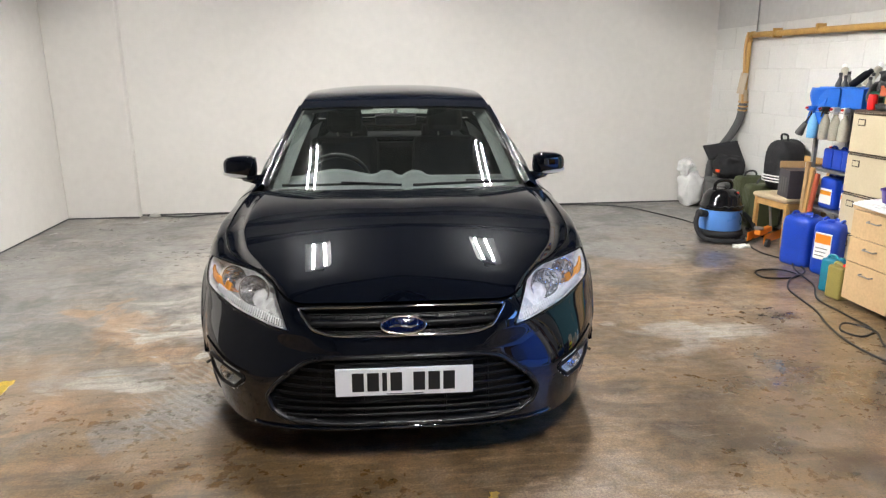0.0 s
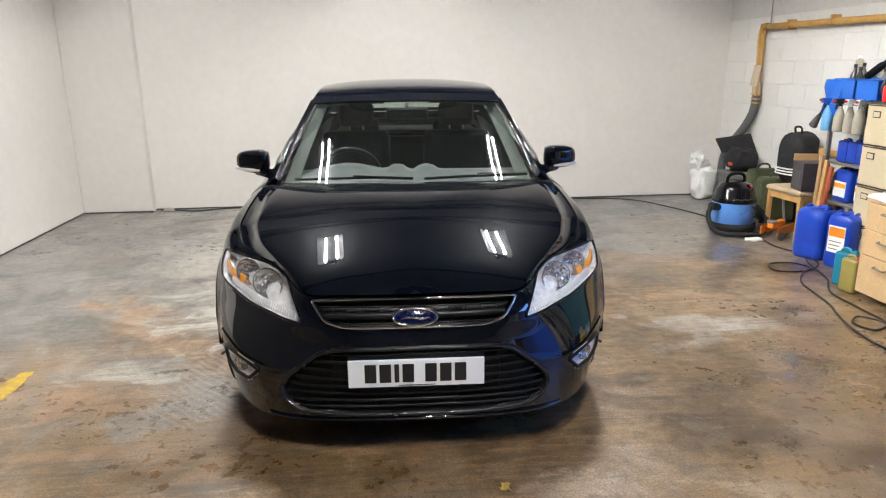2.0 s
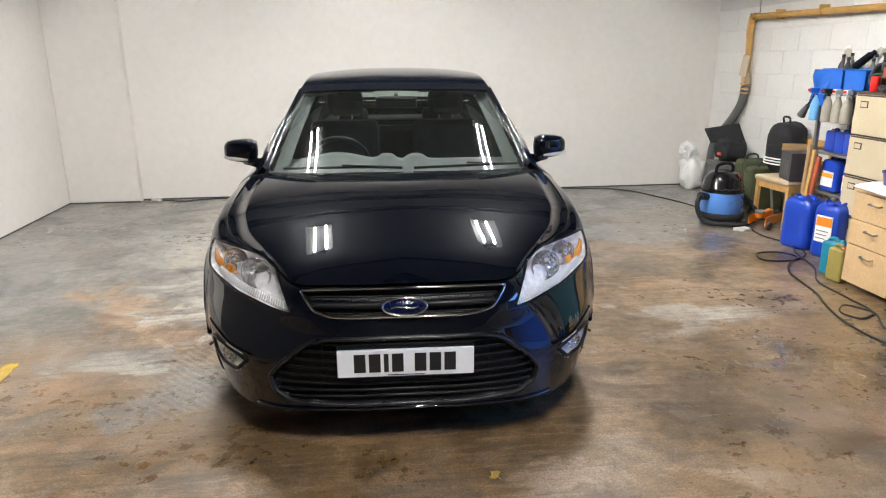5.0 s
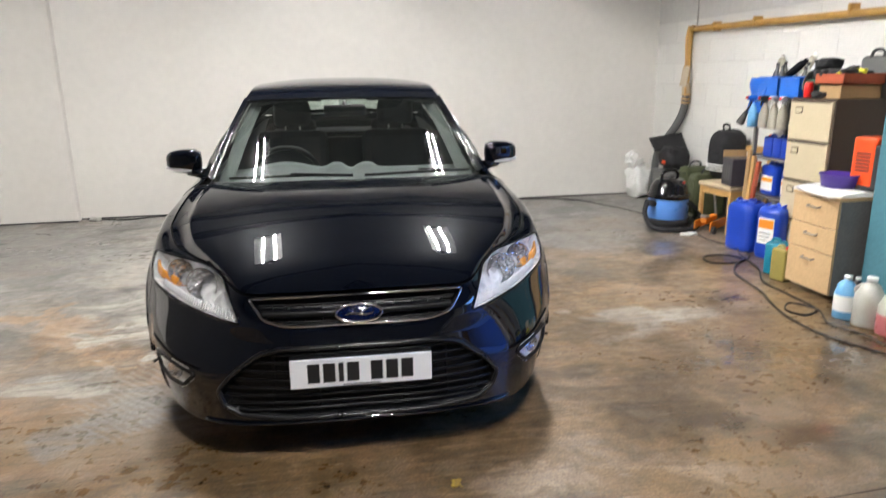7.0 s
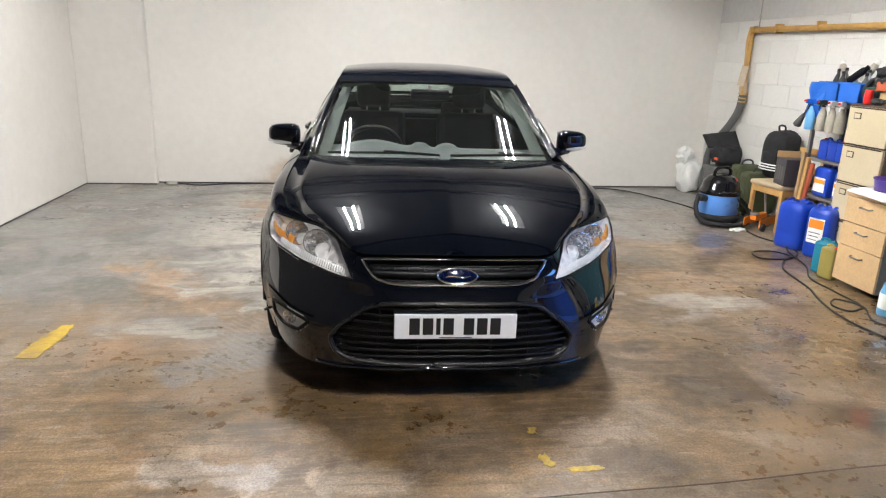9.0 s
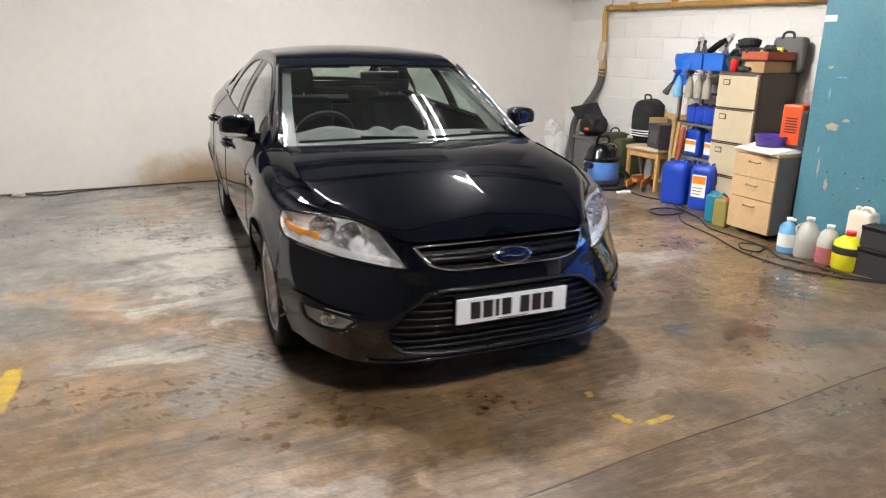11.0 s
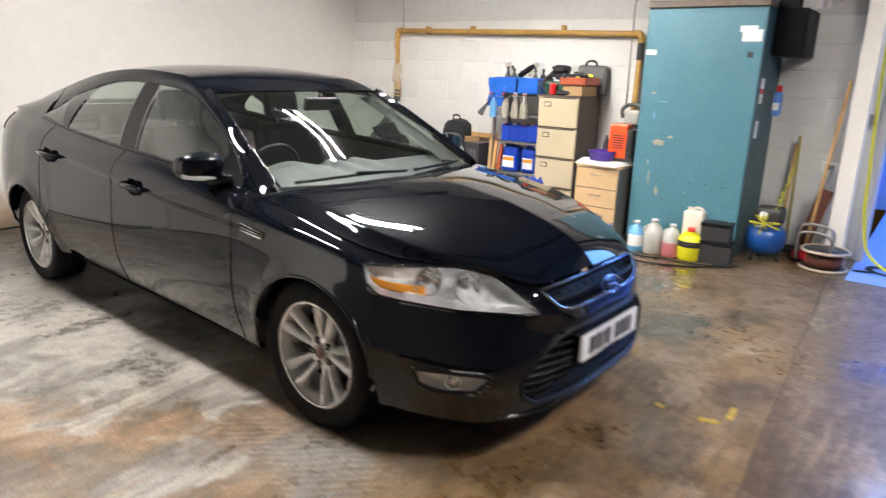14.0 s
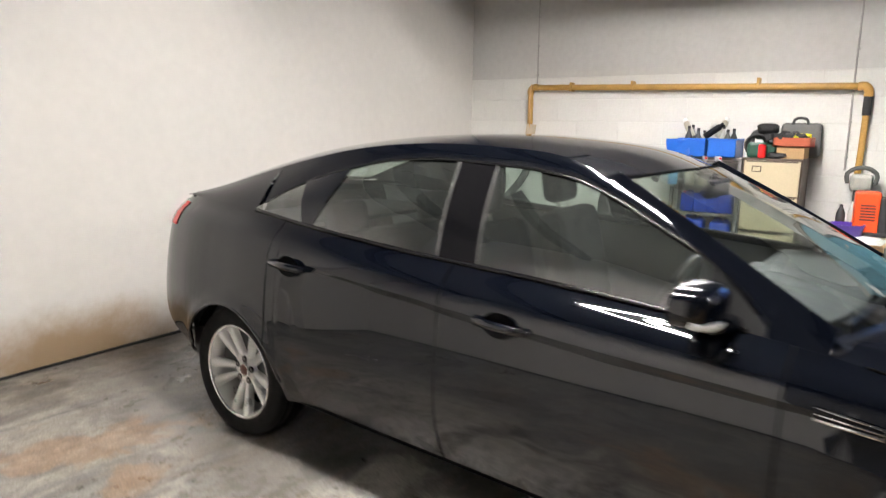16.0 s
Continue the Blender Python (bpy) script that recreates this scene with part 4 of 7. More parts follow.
def signed(poly, a, z):
    """Distance to a closed outline, negative inside."""
    p = np.array(poly)
    q = np.roll(p, -1, 0)
    pt = np.stack([a, z], -1)[..., None, :]
    e = q - p
    w = pt - p
    t_ = np.clip((w * e).sum(-1) / ((e**2).sum(-1) + 1e-12), 0, 1)
    d = np.linalg.norm(w - t_[..., None] * e, axis=-1).min(-1)
    cond = (p[:, 1] > pt[..., 1]) != (q[:, 1] > pt[..., 1])
    xx = (q[:, 0] - p[:, 0]) * (pt[..., 1] - p[:, 1]) / (q[:, 1] - p[:, 1] + 1e-12) + p[:, 0]
    inside = ((cond & (pt[..., 0] < xx)).sum(-1) % 2) == 1
    return np.where(inside, -d, d)


def rounded(poly, n=10):
    """Softens an outline's corners."""
    p = [np.array(v, float) for v in poly]
    res = []
    for k in range(len(p)):
        a, b, c = p[k - 1], p[k], p[(k + 1) % len(p)]
        for u in np.linspace(0.0, 1.0, n):
            q0, q1 = b + (a - b) * 0.22, b + (c - b) * 0.22
            res.append((1 - u) ** 2 * q0 + 2 * u * (1 - u) * b + u * u * q1)
    return [tuple(v) for v in res]


LOWER_GRILLE = rounded([(-.28, .512), (.28, .512), (.375, .488), (.495, .395), (.545, .335), (.52, .278), (.45, .240), (.28, .222), (-.28, .222), (-.45, .240), (-.52, .278), (-.545, .335), (-.495, .395), (-.375, .488)], 6)
UPPER_GRILLE = rounded([(-.428, .681), (.428, .681), (.412, .660), (.355, .610), (.27, .590), (-.27, .590), (-.355, .610), (-.412, .660)], 6)
HEADLIGHT = rounded(outline([(.427, .078, .596), (.502, .248, .722), (.562, .342, .747), (.60, .386, .756), (.71, .487, .756), (.79, .57, .763), (.838, .634, .762), (.858, .60, .70), (.846, .545, .664), (.80, .47, .646), (.67, .297, .615), (.505, .133, .598)]), 5)
FOG = rounded(outline([(.815, .385, .413), (.625, .154, .381), (.682, .20, .328), (.757, .295, .317), (.805, .365, .340)]), 6)
AA, ZZ = np.broadcast_to(ARCS[:, None], SHELL.shape[:2]), SHELL[..., 2]
front_mask = AA < 1.3
depth = np.zeros(AA.shape)
zone = np.zeros(AA.shape, int)
for k, (poly, deep, soft) in enumerate(((LOWER_GRILLE, .055, .010), (UPPER_GRILLE, .045, .008), (HEADLIGHT, .05, .010), (FOG, .03, .010))):
    d = np.where(front_mask, signed(poly, AA, ZZ), 1.0)
    ease = np.clip(-d / soft, 0, 1)
    ease = ease * ease * (3 - 2 * ease)
    depth = np.maximum(depth, deep * ease)
    zone[d < 0] = k + 1
CARVED = SHELL - NORMAL * depth[..., None]


def skin(name, select, materials, both, label="", out=0.0, source=None, parent=None):
    """Panels cut out of the shell: the faces for which select(arc, y, z, zone) holds; mirrored into one mesh where both is set."""
    g = CARVED if source is None else source
    cen_a = (AA[:-1, :-1] + AA[1:, 1:]) / 2
    cen = (g[:-1, :-1] + g[1:, 1:]) / 2
    zo = np.maximum.reduce([zone[:-1, :-1], zone[1:, 1:], zone[1:, :-1], zone[:-1, 1:]])
    keep = select(cen_a, cen[..., 1], cen[..., 2], zo)
    g2 = g + NORMAL * out
    made = []
    for sides in ([(-1, 1)] if both else [(-1,), (1,)]):
        verts, faces, idx, norms = [], [], [], []
        for s in sides:
            number = -np.ones(AA.shape, int)
            for i, j in zip(*np.nonzero(keep)):
                quad = [(i, j), (i + 1, j), (i + 1, j + 1), (i, j + 1)]
                for q in quad:
                    if number[q] < 0:
                        number[q] = len(verts)
                        verts.append(g2[q] * np.array([s, 1, 1]))
                        norms.append(NORMAL[q] * np.array([s, 1, 1]))
                f = [number[q] for q in quad]
                faces.append(f if s > 0 else f[::-1])
                idx.append(min(zo[i, j], len(materials) - 1))
        me = mesh(name, verts, facing_out(verts, faces), None, True, materials, idx)
        if not both:
            # one flowing surface across the shut lines
            me.normals_split_custom_set_from_vertices([tuple(v) for v in norms])
        made.append(part_mesh(name, me, parent or car, label))
    return made


Y_BUMPER, Y_WING, Y_BPOST, Y_CPOST, Y_TAIL = 0.60, 1.40, 2.53, 3.46, 4.18
bumper_mats = [M["paint"], M["plastic"], M["plastic"], M["lamp_bowl"], M["lamp_white"]]


skin("front_bumper", lambda a, y, z, o: ((a < 1.3) & (o > 0)) | ((a < 1.06) & (y < Y_BUMPER)), bumper_mats, True, "black painted front bumper and nose")
skin("front_wing", lambda a, y, z, o: (a < 2.4) & (y < Y_WING) & ~(((a < 1.3) & (o > 0)) | ((a < 1.06) & (y < Y_BUMPER))), [M["paint"]], False)
skin("front_door", lambda a, y, z, o: (y >= Y_WING) & (y < Y_BPOST), [M["paint"]], False)
skin("rear_door", lambda a, y, z, o: (y >= Y_BPOST) & (y < Y_CPOST), [M["paint"]], False)
skin("rear_quarter", lambda a, y, z, o: (y >= Y_CPOST) & (y < Y_TAIL), [M["paint"]], False)
skin("rear_bumper", lambda a, y, z, o: (y >= Y_TAIL) & ((z < 0.72)), [M["paint"]], True)
skin("tailgate", lambda a, y, z, o: (y >= Y_TAIL) & (z >= 0.72), [M["paint"]], True)


def shell_column(y, s, lo=0.0, hi=1.0, n=30):
    """A line up the side at y."""
    i = int(np.argmin(abs(SHELL[:, 30, 1] - y) + (abs(SHELL[:, 30, 0]) < 0.7)))
    js = np.linspace(lo, hi, n) * (NV - 1)
    return [(SHELL[i, int(j)] + NORMAL[i, int(j)] * -0.001) * np.array([s, 1, 1]) for j in js]


for s in (-1, 1):
    for y in (Y_WING, Y_BPOST, Y_CPOST):
        part("shut_line", tube_bm(shell_column(y, s), 0.0034, 6), M["gap"], car)
    line = [on_shell(a, 0.60 + 0.36 * (a - 0.42), 0.001) * np.array([s, 1, 1]) for a in np.linspace(0.99, 1.10, 6)]
    part("shut_line", tube_bm(line, 0.003, 6), M["gap"], car)
    # arch lining
    for w in (WHEEL_F, WHEEL_R):
        grid = [[(s * x, w + (ARCH + 0.012) * math.cos(a), WHEEL_Z + (ARCH + 0.012) * math.sin(a)) for x in np.linspace(0.5, 0.87 if math.sin(a) > 0.4 else 0.72, 5)] for a in np.linspace(-0.05, math.pi + 0.05, 32)]
        sheet("arch_liner", grid, M["gap"], car)
        lip = [(s * (0.906 if w == WHEEL_F else 0.912), w + ARCH * math.cos(a), WHEEL_Z + ARCH * math.sin(a)) for a in np.linspace(0.10 if w == WHEEL_R else -0.1, math.pi + 0.1, 40)]
        i_lip = []
        for p in lip:
            k = int(np.argmin(abs(SHELL[:, 0, 1] - p[1]) + 10 * (abs(SHELL[:, 0, 0]) < 0.75)))
            i_lip.append(np.array([s * (SHELL[k, 0, 0] - 0.004), p[1], p[2]]))
        part("arch_lip", tube_bm(i_lip, 0.008, 6), M["paint"], car)
    # side skirt
    part("side_skirt", tube_bm([(s * 0.836, y, 0.232 + (y - 1.3) * 0.019) for y in np.linspace(1.28, 3.36, 20)], 0.013, 10), M["gap"], car, "matt black sill edge")

# hood: a skin between the nose, the wing tops and the cowl, with a ridge down each side
COWL = [(0, 1.135, .945), (.30, 1.155, .944), (.56, 1.212, .938), (.70, 1.272, .931), (.799, 1.31, .920)]
HOOD_MID = [(0, .095, .685), (0, .16, .733), (0, .30, .787), (0, .50, .838), (0, .75, .884), (0, .95, .918), (0, 1.135, .945)]
top_s = spline_at(LINES[4], KEY_D, np.linspace(0, KEY_D[-1], 3000))
i3 = int(np.argmin(np.abs(top_s[:600] - np.array(LINE_TOP[3])).sum(1)))
i8 = int(np.argmin(abs(top_s[:1500, 1] - 1.31)))
NW, NT = 90, 60
front_edge = spline_at(top_s[: i3 + 1], np.linspace(0, 1, i3 + 1), np.linspace(0, 1, NW))
side_edge = spline_at(top_s[i3 : i8 + 1], np.linspace(0, 1, i8 - i3 + 1), np.linspace(0, 1, NT))
cowl_edge, mid_edge = spline(COWL, NW), spline(HOOD_MID, NT)


def coons(c0, c1, d0, d1):
    """A skin between four edges: c0 and c1 run along u, d0 and d1 along v."""
    u, v = np.linspace(0, 1, len(c0))[None, :, None], np.linspace(0, 1, len(d0))[:, None, None]
    ruled = (1 - v) * c0[None] + v * c1[None] + (1 - u) * d0[:, None] + u * d1[:, None]
    return ruled - ((1 - u) * (1 - v) * c0[0] + u * (1 - v) * c0[-1] + (1 - u) * v * c1[0] + u * v * c1[-1])


hood = coons(front_edge, cowl_edge, mid_edge, side_edge)
w_, t_ = np.linspace(0, 1, NW)[None, :], np.linspace(0, 1, NT)[:, None]
ease = lambda q: np.clip(q, 0, 1) ** 2 * (3 - 2 * np.clip(q, 0, 1))
ridge_at = 0.845 + 0.04 * t_
along = np.sin(np.pi * np.clip(0.04 + t_ * 0.92, 0, 1)) ** 0.6
fall = np.clip((w_ - ridge_at) / 0.10, 0, 1)
ridge = (0.027 * (1 - fall) ** 2) * along
hood[..., 2] += ridge + 0.032 * (1 - w_**2) * along


def both_sides(name, g, material, label="", flip=False):
    """A half skin and its mirror image in one mesh."""
    left = np.concatenate([mirror_grid(g[:, ::-1]), g[:, 1:]], 1)
    return sheet(name, left, material, car, label, flip)


both_sides("hood", hood, M["paint"], "black bonnet with two long ridges")
for s in (-1, 1):
    # seam between bonnet and wing
    seam = [side_edge[k] * np.array([s, 1, 1]) + np.array([0, 0, 0.002]) for k in range(2, NT - 4)]
    part("shut_line", tube_bm(seam, 0.0035, 6), M["gap"], car)
    jet = lathe_bm([(0.0, 0.012), (0.008, 0.011), (0.011, 0.005), (0.012, 0)], 10, pose(s * 0.25, 1.085, 0.938))
    part("washer_jet", jet, M["steel"], car, "pale washer jet")
seam = [front_edge[k] * np.array([1, 1, 1]) + np.array([0, 0.0, 0.002]) for k in range(NW)]
part("shut_line", tube_bm([p * np.array([-1, 1, 1]) for p in seam[::-1]] + seam[1:], 0.003, 6), M["gap"], car)

# cowl, screen, pillars, roof
SCREEN_FOOT = [(0, 1.175, .955), (.30, 1.195, .955), (.56, 1.245, .953), (.705, 1.31, .948)]
SCREEN_HEAD = [(0, 1.925, 1.343), (.30, 1.945, 1.341), (.50, 1.965, 1.335), (.585, 1.995, 1.328)]
foot, head = spline(SCREEN_FOOT, 30), spline(SCREEN_HEAD, 30)
mid_s = spline([(0, 1.175, .955), (0, 1.55, 1.16), (0, 1.925, 1.343)], 24)
edge_s = spline([(.705, 1.31, .948), (.650, 1.655, 1.142), (.582, 1.995, 1.328)], 24)
screen = coons(foot, head, mid_s, edge_s)
bow = np.sin(np.pi * np.linspace(0, 1, 24))[:, None] * (1 - np.linspace(0, 1, 30)[None, :] ** 2)
screen[..., 2] += 0.016 * bow
ws = both_sides("windscreen", screen, M["screen"], "clear windscreen reflecting ceiling tubes")
ws.visible_shadow = False
cowl_grid = np.stack([spline(COWL[:4], 30) + np.array([0, 0.0, -0.006]), spline(COWL[:4], 30) * [1, 1, 1] + np.array([0, 0.02, -0.012]), foot + np.array([0, 0.01, -0.006])], 0)
both_sides("cowl", cowl_grid, M["plastic"], "black plastic scuttle panel")

# lines of the cabin, by their distance along the car
RAIL = [(.772, 1.31, .936), (.745, 1.42, 1.000), (.708, 1.58, 1.092), (.657, 1.785, 1.213), (.617, 1.985, 1.310), (.584, 2.17, 1.385), (.570, 2.5, 1.422), (.568, 2.85, 1.425), (.576, 3.2, 1.395), (.592, 3.5, 1.338), (.618, 3.8, 1.262), (.665, 4.08, 1.18), (.72, 4.30, 1.126)]
GLASS_TOP = [(.790, 1.46, .95), (.756, 1.52, 1.01), (.720, 1.63, 1.098), (.676, 1.81, 1.186), (.646, 1.96, 1.256), (.616, 2.13, 1.316), (.605, 2.30, 1.345), (.600, 2.5, 1.357), (.599, 2.85, 1.362), (.609, 3.05, 1.343), (.627, 3.22, 1.306), (.656, 3.42, 1.250), (.700, 3.58, 1.182), (.742, 3.68, 1.125)]
ROOF_MID = [(0, 1.925, 1.343), (0, 2.15, 1.412), (0, 2.5, 1.458), (0, 2.9, 1.462), (0, 3.3, 1.434), (0, 3.65, 1.385), (0, 4.0, 1.295), (0, 4.33, 1.165), (0, 4.53, 1.124)]


def by_y(line):
    p = np.array(line)
    return lambda y: np.stack([spline_at(p[:, n], p[:, 1], y) for n in range(3)], -1)


rail, gtop = by_y(RAIL), by_y(GLASS_TOP)
belt_pts = top_s[(top_s[:, 1] > 1.0) & (top_s[:, 1] < 4.3) & (np.arange(len(top_s)) > 300)]
belt = lambda y: np.stack([np.interp(y, belt_pts[:, 1], belt_pts[:, n]) for n in range(3)], -1)


def between(a, b, q, bulge):
    q = np.asarray(q)[None, :, None]
    g = a[:, None] * (1 - q) + b[:, None] * q
    g[..., 0] += bulge * np.sin(np.pi * q[..., 0]) * np.sign(a[:, None, 0])
    return g


GLASS_BACK = 3.68
for s in (-1, 1):
    flip_x = np.array([s, 1, 1])
    # frame above and round the panes
    ys = np.linspace(1.47, GLASS_BACK, 70)
    front_pillar = np.linspace(1.31, 1.47, 12)
    sheet("pillar_foot", between(belt(front_pillar), rail(front_pillar), np.linspace(0, 1, 12), 0.004) * flip_x, M["paint"], car)
    sheet("door_frame", between(gtop(ys), rail(ys), np.linspace(0, 1, 7), 0.006) * flip_x, M["paint"], car)
    ys = np.linspace(GLASS_BACK, 4.30, 24)
    pillar = between(belt(ys), rail(ys), np.linspace(0, 1, 14), 0.012)
    sheet("rear_pillar", pillar * flip_x, M["paint"], car)
    # panes
    for name, y0, y1 in (("front_door_window", 1.64, 2.445), ("rear_door_window", 2.625, 3.26), ("quarter_window", 3.395, GLASS_BACK)):
        u = np.linspace(0, 1, 36)
        q = np.linspace(0, 1, 14)
        rows = []
        for qq in q:
            tilt0 = {"front_door_window": 0.0, "rear_door_window": 0.045, "quarter_window": 0.10}[name]
            tilt1 = {"front_door_window": 0.05, "rear_door_window": -0.10, "quarter_window": 0.0}[name]
            a, b = y0 + tilt0 * (qq - 0.5), y1 + tilt1 * (qq - 0.5)
            yy = a + (b - a) * u
            g = belt(yy) * (1 - qq) + gtop(yy) * qq
            g[:, 0] += 0.020 * math.sin(math.pi * qq) - 0.006
            rows.append(g)
        pane = sheet(name, np.array(rows) * flip_x, M["side"], car, "tinted side window")
        pane.visible_shadow = False
    # black corner panel behind the mirror, pale edge trims on the posts
    corner = []
    for yy in np.linspace(1.47, 1.645, 8):
        y1 = np.array([yy])
        corner.append([(belt(y1)[0] * (1 - qq) + gtop(y1)[0] * qq) * flip_x for qq in np.linspace(0, 1, 6)])
    sheet("corner_panel", corner, M["plastic"], car, "black corner panel")
    for y0, t0 in ((2.445, 0.05), (2.622, 0.045)):
        edge = []
        for qq in np.linspace(0, 1, 10):
            y1 = np.array([y0 + t0 * (qq - 0.5)])
            edge.append((belt(y1)[0] * (1 - qq) + gtop(y1)[0] * qq + np.array([0.020 * math.sin(math.pi * qq) + 0.001, 0, 0])) * flip_x)
        part("post_trim", tube_bm(edge, 0.0036, 6), M["grey"], car, "grey window edge trim")
    # black posts between the panes
    wedge = []
    for qq in np.linspace(0, 1, 12):
        yy = np.linspace(3.25 - 0.10 * (qq - 0.5), 3.405 + 0.10 * (qq - 0.5), 5)
        g = belt(yy) * (1 - qq) + gtop(yy) * qq
        g[:, 0] += 0.020 * math.sin(math.pi * qq) + 0.002
        wedge.append(g)
    sheet("rear_door_frame", np.array(wedge) * flip_x, M["paint"], car, "black rear door frame")
    for y0, t0, wide, m_ in ((2.535, 0.05, 0.092, M["gloss_black"]),):
        q = np.linspace(0, 1, 12)
        grid = []
        for qq in q:
            yy = y0 + t0 * (qq - 0.5) + np.linspace(-wide, wide, 5)
            g = belt(yy) * (1 - qq) + gtop(yy) * qq
            g[:, 0] += 0.020 * math.sin(math.pi * qq) - 0.001
            grid.append(g)
        sheet("door_post", np.array(grid) * flip_x, m_, car, "gloss black door post")
    part("waist_seal", tube_bm([belt(np.array([y]))[0] * flip_x + np.array([0, 0, 0.004]) for y in np.linspace(1.52, GLASS_BACK, 50)], 0.008, 8), M["gloss_black"], car)
    ys = np.linspace(1.50, 3.42, 60)
    part("window_seal", tube_bm(gtop(ys) * flip_x, 0.006, 8), M["gloss_black"], car)
    # screen pillar
    k = np.linspace(0, 1, 24)
    ypil = 1.31 + (2.04 - 1.31) * k
    inner, outer = edge_s, rail(ypil)
    rise = lambda f: f / 0.16 if f < 0.16 else 1 - (f - 0.16) / 0.84
    pil = np.stack([inner * (1 - f) + outer * f + np.array([0.012, -0.004, 0.028]) * rise(f) for f in np.linspace(0, 1, 26)], 0)
    sheet("screen_pillar", pil * flip_x, M["paint"], car)
    inner_trim = np.stack([(edge_s * np.array([1 - 0.02 - f * 0.10, 1, 1]) + np.array([0, 0.03 + 0.05 * f, -0.025 - 0.01 * f])) * flip_x for f in np.linspace(0, 1, 5)], 0)
    sheet("pillar_trim", inner_trim, M["trim"], car, "pale pillar trim behind the screen")
    part("screen_seal", tube_bm(edge_s * flip_x + np.array([0, 0, 0.003]), 0.006, 8), M["gloss_black"], car)
    part("wing_corner", tube_bm([COWL[3] * flip_x, (s * .755, 1.295, .928), (s * .798, 1.312, .920)], 0.006, 8), M["plastic"], car)

ymid = spline(ROOF_MID, 80)


def top_skin(k0, k1, material, name, label, w0=0.0, w1=1.0):
    rows = []
    for k in range(k0, k1):
        c = ymid[k]
        f = (k - 0) / 79
        yr = 2.04 + (4.30 - 2.04) * ((c[1] - 1.925) / (4.36 - 1.925))
        r = rail(np.array([min(yr, 4.30)]))[0]
        if c[1] > 4.36:
            e = (c[1] - 4.36) / 0.17
            r = r * (1 - e) + np.array([.50, 4.46, 1.122]) * e
        w = np.linspace(w0, w1, 22)
        row = np.stack([r[0] * w, c[1] + (r[1] - c[1]) * w**1.8, c[2] + (r[2] - c[2]) * w**2.6], -1)
        rows.append(row)
    if w0 > 0:
        return [sheet(name, np.array(rows) * np.array([s, 1, 1]), material, car, label) for s in (-1, 1)]
    return both_sides(name, np.array(rows), material, label)


k_rear0, k_rear1 = int(np.argmin(abs(ymid[:, 1] - 3.60))), int(np.argmin(abs(ymid[:, 1] - 4.30)))
top_skin(0, k_rear0 + 1, M["paint"], "roof", "black painted roof")
rw = top_skin(k_rear0, k_rear1 + 1, M["side"], "rear_window", "tinted rear window", 0.0, 0.86)
top_skin(k_rear0, k_rear1 + 1, M["paint"], "rear_pillar_top", "", 0.86, 1.0)
rw.visible_shadow = False
top_skin(k_rear1, 80, M["paint"], "boot_lid", "black boot lid")
part("header_seal", tube_bm([p * np.array([-1, 1, 1]) for p in head[::-1]] + list(head[1:]), 0.006, 8), M["gap"], car)

# grilles
for z, r in ((.662, .004), (.634, .015), (.606, .004)):
    part("grille_bar", tube_bm([on_shell(abs(a), z, -0.012) * np.array([1 if a >= 0 else -1, 1, 1]) for a in np.linspace(-.385 + (.66 - z) * 0.6, .385 - (.66 - z) * 0.6, 60)], r, 8), M["plastic"], car)
for a in np.linspace(-0.33, 0.33, 11):
    s = 1 if a >= 0 else -1
    part("grille_web", tube_bm([on_shell(abs(a), z, -0.03) * np.array([s, 1, 1]) for z in np.linspace(.607, .668, 5)], 0.004, 6), M["plastic"], car)


def ring(poly, out, r, material, name, label="", s=None, parent=None):
    pts = []
    for a, z in poly:
        sgn = (1 if a >= 0 else -1) if s is None else s
        pts.append(on_shell(abs(a), z, out) * np.array([sgn, 1, 1]))
    return part(name, tube_bm(pts, r, 8, closed=True), material, parent or car, label)


ring(UPPER_GRILLE, 0.002, 0.0058, M["chrome"], "grille_surround", "chrome grille surround")
ring(LOWER_GRILLE, 0.000, 0.009, M["satin"], "intake_surround", "satin black intake surround")
for n, z in enumerate((.486, .454, .420, .386, .352, .318, .284, .252)):
    half = float(np.interp(z, [.222, .240, .278, .335, .395, .488, .512], [.27, .44, .505, .53, .48, .36, .26]))
    part("intake_slat", tube_bm([on_shell(abs(a), z, -0.018) * np.array([1 if a >= 0 else -1, 1, 1]) for a in np.linspace(-half, half, 70)], 0.0065, 8), M["plastic"], car)
for a in (-.33, -.16, .16, .33):
    s = 1 if a > 0 else -1
    part("intake_web", tube_bm([on_shell(abs(a), z, -0.03) * np.array([s, 1, 1]) for z in np.linspace(.235, .50, 8)], 0.005, 6), M["plastic"], car)
lip = [on_shell(abs(a), .203, 0.002) * np.array([1 if a >= 0 else -1, 1, 1]) for a in np.linspace(-.62, .62, 60)]
part("bumper_lip", tube_bm(lip, 0.009, 8), M["paint"], car)

# maker's oval without lettering
oval = lathe_bm([(0.0, 0.010), (0.072, 0.009), (0.079, 0.006), (0.081, 0.0), (0.0, -0.004)], 40, pose(0, 0.018, 0.638, 90 - 24) @ Matrix.Diagonal((1, 0.40, 1, 1)))
part("badge", oval, M["badge"], car, "blue oval badge")
oring = tube_bm([(0.083 * math.cos(a), 0.010 + 0.033 * math.sin(a) * math.sin(radians(24)), 0.638 + 0.033 * math.sin(a) * math.cos(radians(24))) for a in np.linspace(0, 2 * math.pi, 48, endpoint=False)], 0.0045, 8, closed=True)
swirl = tube_bm([(-.052, .004, .634), (-.03, .002, .640), (0, .003, .637), (.03, .002, .634), (.052, .001, .641)], [.002, .005, .0035, .005, .002], 6, 40)
